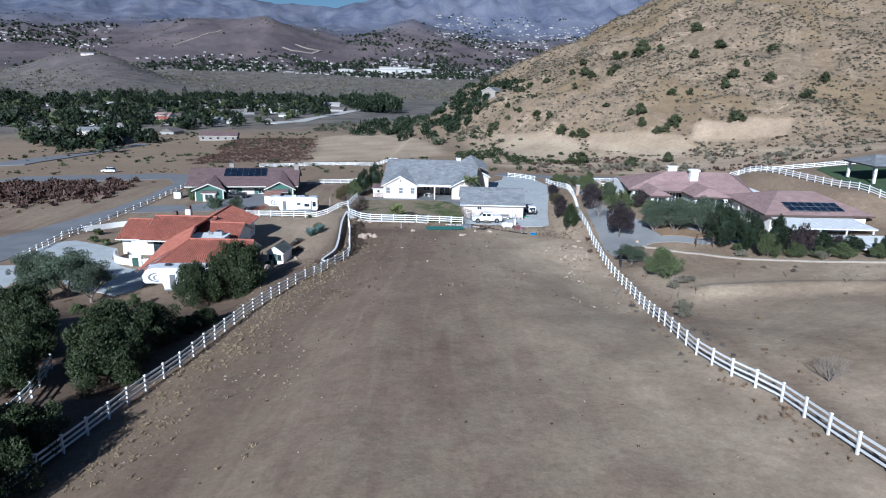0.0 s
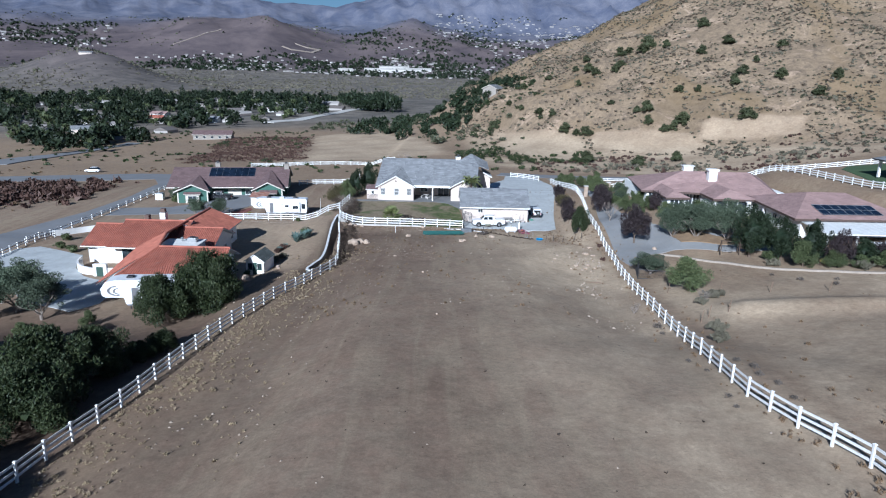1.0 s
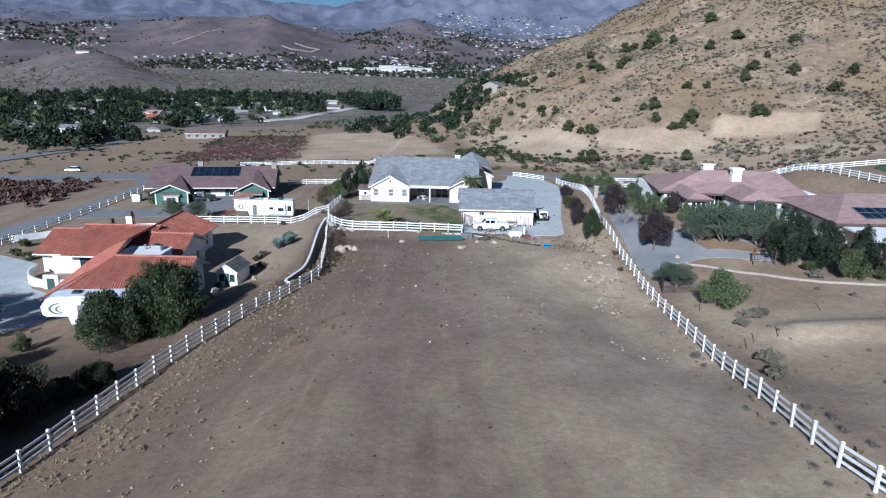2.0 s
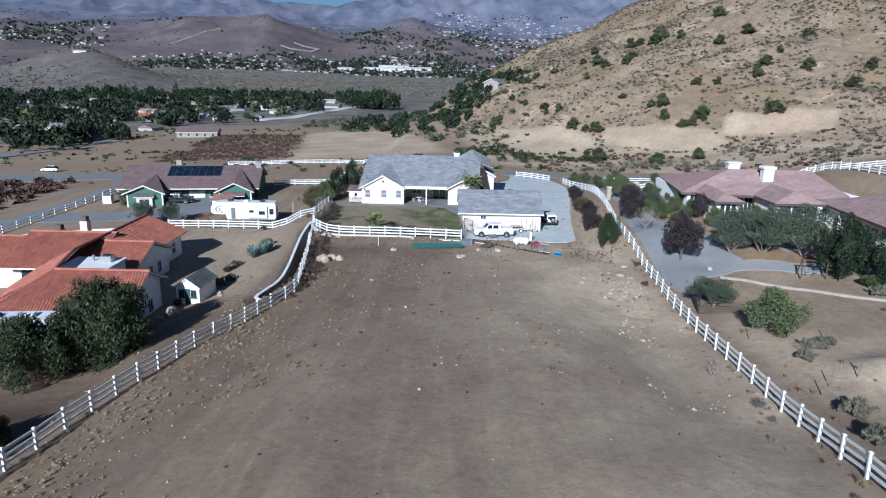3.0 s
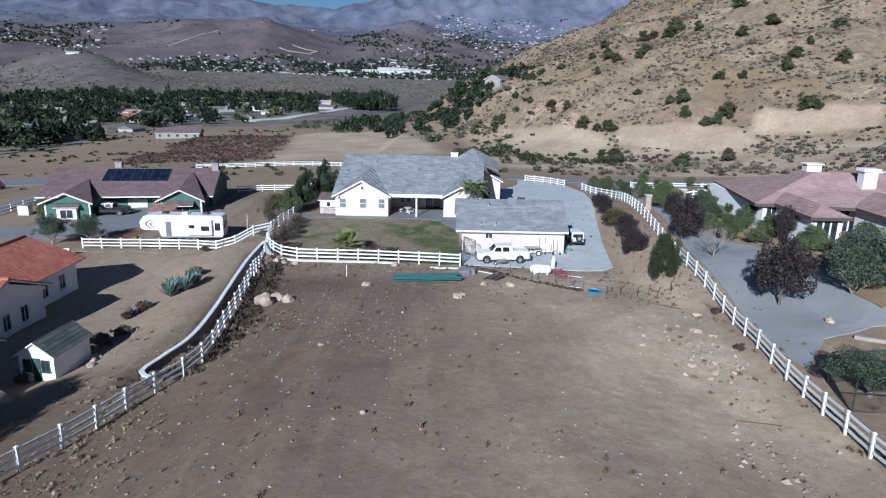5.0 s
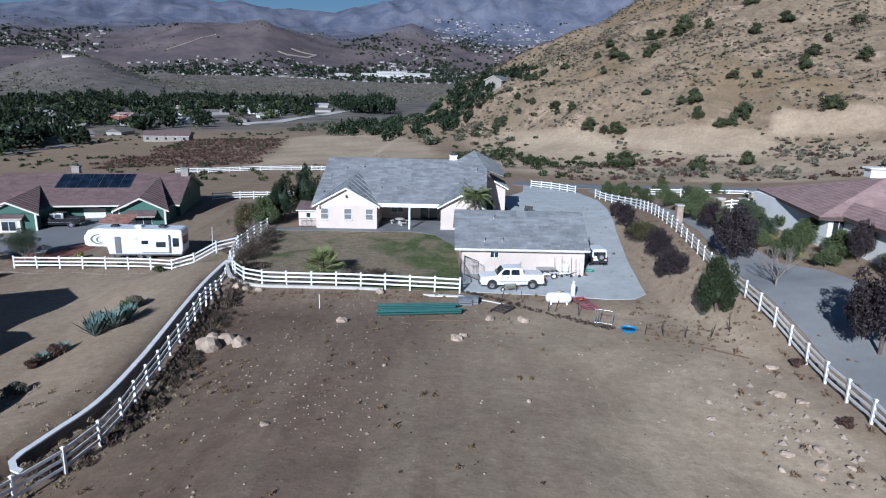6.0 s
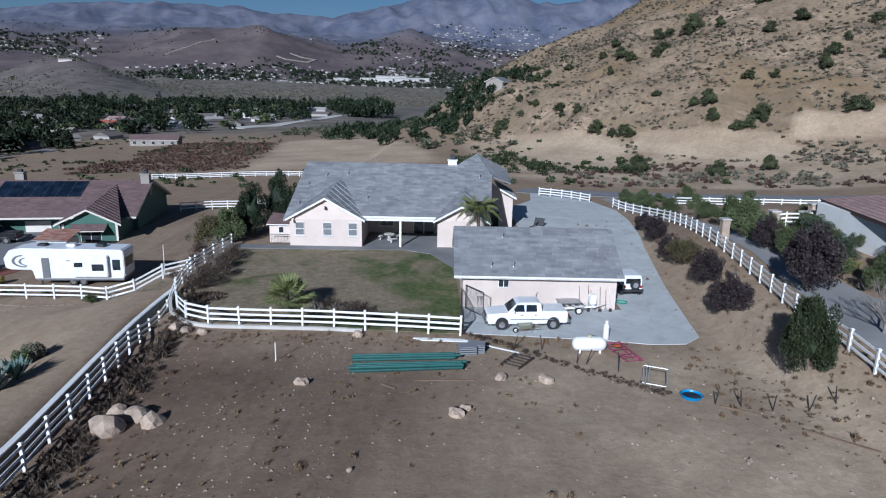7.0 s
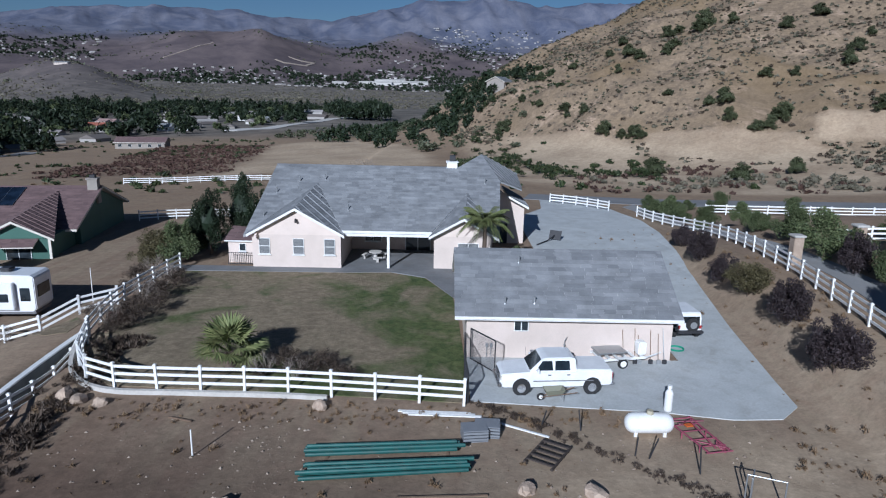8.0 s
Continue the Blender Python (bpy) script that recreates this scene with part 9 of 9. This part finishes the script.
for x, y, w, d, turn, wl, rf, lb in ((-136, 266, 21, 10, 8, GREY_TAN, BROWN_ROOF, "long low house with a brown roof on the flats"), (-190, 424, 11, 8, -10, STUCCO_WHITE, GREY_ROOF, "white house among dark valley trees"),
                                     (-240, 425, 18, 11, 8, STUCCO, RED_ROOF, "cream house with a reddish roof in the valley"), (-252, 470, 14, 9, -12, STUCCO_WHITE, PINK_ROOF, "white house among dark valley trees"),
                                     (-236, 318, 20, 10, 12, STUCCO, GREY_ROOF, "grey-roofed house among dark valley trees"), (-176, 566, 13, 9, 30, STUCCO_WHITE, BROWN_ROOF, "white house among dark valley trees"),
                                     (-150, 540, 12, 8, -20, STUCCO_WHITE, GREY_ROOF, "white house among dark valley trees"), (-250, 820, 18, 10, 10, STUCCO_WHITE, GREY_ROOF, "white house among dark valley trees"),
                                     (-760, 1330, 30, 12, -8, STUCCO, GREY_ROOF, "white house on top of a low brown hill"), (-180, 860, 18, 11, -8, STUCCO, BROWN_ROOF, "cream house among dark valley trees"), (-212, 306, 20, 10, 18, STUCCO, GREY_ROOF, "grey-roofed house among dark valley trees"),
                                     # Spur house: the grey-tan walls put shade into the colour of paler ones.
                                     (24, 256, 10, 8, 62, GREY_TAN, GREY_ROOF, "grey-roofed house on the spur of the hill"), (-95, 720, 13, 9, 5, STUCCO_WHITE, GREY_ROOF, "white house among dark conifers")):
    valley_house(x, y, w, d, turn, wl, rf, lb)


for x, y, k in ((17.1, -60.9, 0.5), (16.8, -63.1, 0.55), (15.4, -72.9, 0.5), (15.8, -75.3, 0.42), (15.1, -80.4, 0.5), (14.9, -82.0, 0.4),
                (18.9, -73.0, 0.6), (19.4, -74.8, 0.7), (18.9, -76.6, 0.65), (19.3, -78.4, 0.6), (19.0, -81.0, 0.5), (36.4, -43.0, 0.6), (38.0, -46.4, 0.75), (40.2, -49.6, 0.8), (41.5, -47.5, 0.6)):
    set_plant(greyweed, x, y, k)


# stones and weeds on the field
def stones(name, spots, seed, label):
    rng = np.random.default_rng(seed)
    base = np.array([(0, 0, 0.75), (0.9, 0, 0.1), (0.2, 0.85, 0.15), (-0.8, 0.3, 0.05), (-0.4, -0.8, 0.1), (0.5, -0.7, 0.0)])
    tris = np.array([(0, 1, 2), (0, 2, 3), (0, 3, 4), (0, 4, 5), (0, 5, 1)])
    spots = np.asarray(spots)
    z = ground(spots[:, 0], spots[:, 1])
    pts, faces = [], []
    for i, ((x, y, r), h) in enumerate(zip(spots, z)):
        a = rng.uniform(0, 6.28)
        p = base * rng.uniform(0.7, 1.3, base.shape) * r
        c, s = math.cos(a), math.sin(a)
        pts.append(np.stack([x + p[:, 0] * c - p[:, 1] * s, y + p[:, 0] * s + p[:, 1] * c, h - 0.02 + p[:, 2]], 1))
        faces.append(tris + 6 * i)
    me = mesh_of(name, np.concatenate(pts).tolist(), np.concatenate(faces).tolist(), PEBBLE)
    return tagged(new(name, me), label, "stones", kind="stuff")


PEBBLE = island_tones("pebbles", (0.19, 0.145, 0.11), (0.35, 0.285, 0.225))


def litter(seed, n, x0, x1, y0, y1, keep, lo, hi, power=3.0):
    rng = np.random.default_rng(seed)
    x, y = rng.uniform(x0, x1, n), rng.uniform(y0, y1, n)
    ok = keep(x, y) + rng.uniform(-0.5, 0.5, n) > 0
    return np.stack([x, y, lo + (hi - lo) * rng.random(n) ** power], 1)[ok]


stones("field_stones", litter(41, 7500, -18, 20, -60, -7, lambda x, y: 0.55 * waves(x, y, 7, 1.0) + 0.35 * sm(-40, -15, y) - 0.12 + 0.3 * sm(-4, -14, x), 0.018, 0.13, 5.0), 41, "small pale stones scattered over bare soil")
stones("field_stones", litter(42, 900, -27, -12, -95, -25, lambda x, y: 0.5 * waves(x, y, 5, 2.0) + 0.4 * np.exp(-((x + 22 - 0.1 * (y + 60)) / 4) ** 2) - 0.1, 0.03, 0.17), 42, "pale stones along a dry bank")
stones("field_stones", litter(43, 3200, 11, 19, -64, -22, lambda x, y: np.exp(-((x - 16.3) / 2.0) ** 2 - ((y + 31) / 2.4) ** 2) + np.exp(-((x - 14.4) / 1.3) ** 2 - ((y + 45.5) / 2.2) ** 2) + 0.9 * np.exp(-((x - 14.3) / 0.8) ** 2 - ((y + 60.5) / 1.0) ** 2) - 0.45, 0.04, 0.28), 43, "pale rubble patch beside the fence")
stones("field_stones", litter(44, 800, -22, 17, -118, -60, lambda x, y: 0.5 * waves(x, y, 6, 5.0) - 0.25, 0.03, 0.12), 44, "few small stones and clods on bare soil")
stones("field_stones", litter(46, 2600, -14, -1, -34, -7, lambda x, y: 0.5 * rough_field(x, y, 5, 3.0) + 0.75 * np.exp(-((x + 8.2 + 0.05 * (y + 12)) / 2.6) ** 2) - 0.62, 0.02, 0.13, 3.0), 46, "band of small pale stones over bare soil")
stones("bed_edging", np.stack([np.linspace(-48, -26, 90), 4.6 + 0.25 * np.sin(np.linspace(0, 20, 90)), np.full(90, 0.17)], 1), 45, "row of pale edging stones along a bed")

many("dry_weeds", litter(51, 5000, -27, -14, -96, -24, lambda x, y: np.exp(-((x + 21.8 - 0.09 * (y + 60)) / 2.2) ** 2) - 0.4 + 0.3 * waves(x, y, 4, 1.0), 0.07, 0.24), 51, 24, 0.2, 0.7, LEAF_STRAW, "dry straw grass on the bank", "grass", 2.8, 0.8)
many("dry_weeds", litter(52, 2600, -18, 18, -60, -7, lambda x, y: 0.7 * rough_field(x, y, 7, 2.0) - 0.3 + 0.3 * sm(0, -12, x), 0.05, 0.26), 52, 24, 0.2, 0.6, LEAF_DRY, "sparse dry weeds on bare soil", "weeds", 2.8, 0.8)
many("dry_weeds", litter(53, 1500, 15, 24, -98, 40, lambda x, y: np.exp(-((x - np.interp(y, [-100, -80, -50, -20, 0, 30], [19, 16.8, 19, 21, 22.4, 25.5])) / 1.1) ** 2) - 0.35, 0.08, 0.3), 53, 28, 0.18, 0.8, LEAF_DRY, "dry brown weeds along the fence", "weeds", 3.0, 1.1)
many("dry_weeds", litter(54, 3000, -24, -15, -35, 3, lambda x, y: np.exp(-((x - wall_x(y) - 3.3) / 0.9) ** 2) - 0.5, 0.15, 0.45), 54, 44, 0.16, 0.8, LEAF_WEED, "dark dry weeds along the fence", "weeds", 3.2, 1.0)
many("dry_weeds", litter(55, 700, 21, 60, -95, -38, lambda x, y: 0.6 * waves(x, y, 7, 4.0) - 0.35, 0.08, 0.28), 55, 28, 0.18, 0.8, LEAF_DRY, "dry weeds on the neighbouring plot", "weeds", 3.0, 1.1)
many("kerb_weeds", litter(56, 260, -20, 8, -7.6, -5.4, lambda x, y: 0.3 + 0 * x, 0.08, 0.24), 56, 30, 0.18, 0.7, LEAF_DRY, "dry brown weeds along the kerb", "weeds", 3.0, 1.0)


def old_fence_line(n):
    """Spots along the collapsed wire fence between the yard and the field."""
    rng = np.random.default_rng(57)
    u = rng.random(n)
    way = np.array([(1.2, -5.3), (4.0, -7.6), (6.6, -10.2), (9.4, -13.4), (11.6, -15.2)])
    x = np.interp(u, np.linspace(0, 1, 5), way[:, 0]) + rng.normal(0, 0.24, n)
    y = np.interp(u, np.linspace(0, 1, 5), way[:, 1]) + rng.normal(0, 0.24, n)
    return np.stack([x, y, rng.uniform(0.05, 0.2, n)], 1)


many("fence_weeds", old_fence_line(260), 57, 26, 0.16, 0.7, LEAF_WEED, "dark dry weeds along a fallen wire fence", "weeds", 3.2, 0.8)
many("bank_weeds", litter(58, 900, 14, 22, -22, 6, lambda x, y: 0.8 * rough_field(x, y, 5, 2.0) - 0.25 - 3.0 * (x < 17.6 + 0.17 * np.maximum(y + 4, 0)) * (y > -7), 0.08, 0.28), 58, 30, 0.16, 0.6, LEAF_DRY, "dry brown weeds on the bank beside the drive", "weeds", 3.0, 0.8)
many("field_clods", litter(59, 1500, -20, 16, -118, -8, lambda x, y: 0.6 * rough_field(x, y, 9, 4.0) - 0.2, 0.02, 0.11), 59, 12, 0.5, 0.45, LEAF_WEED, "dark clods and dead weeds on bare soil", "clods", 1.2, 0.2)
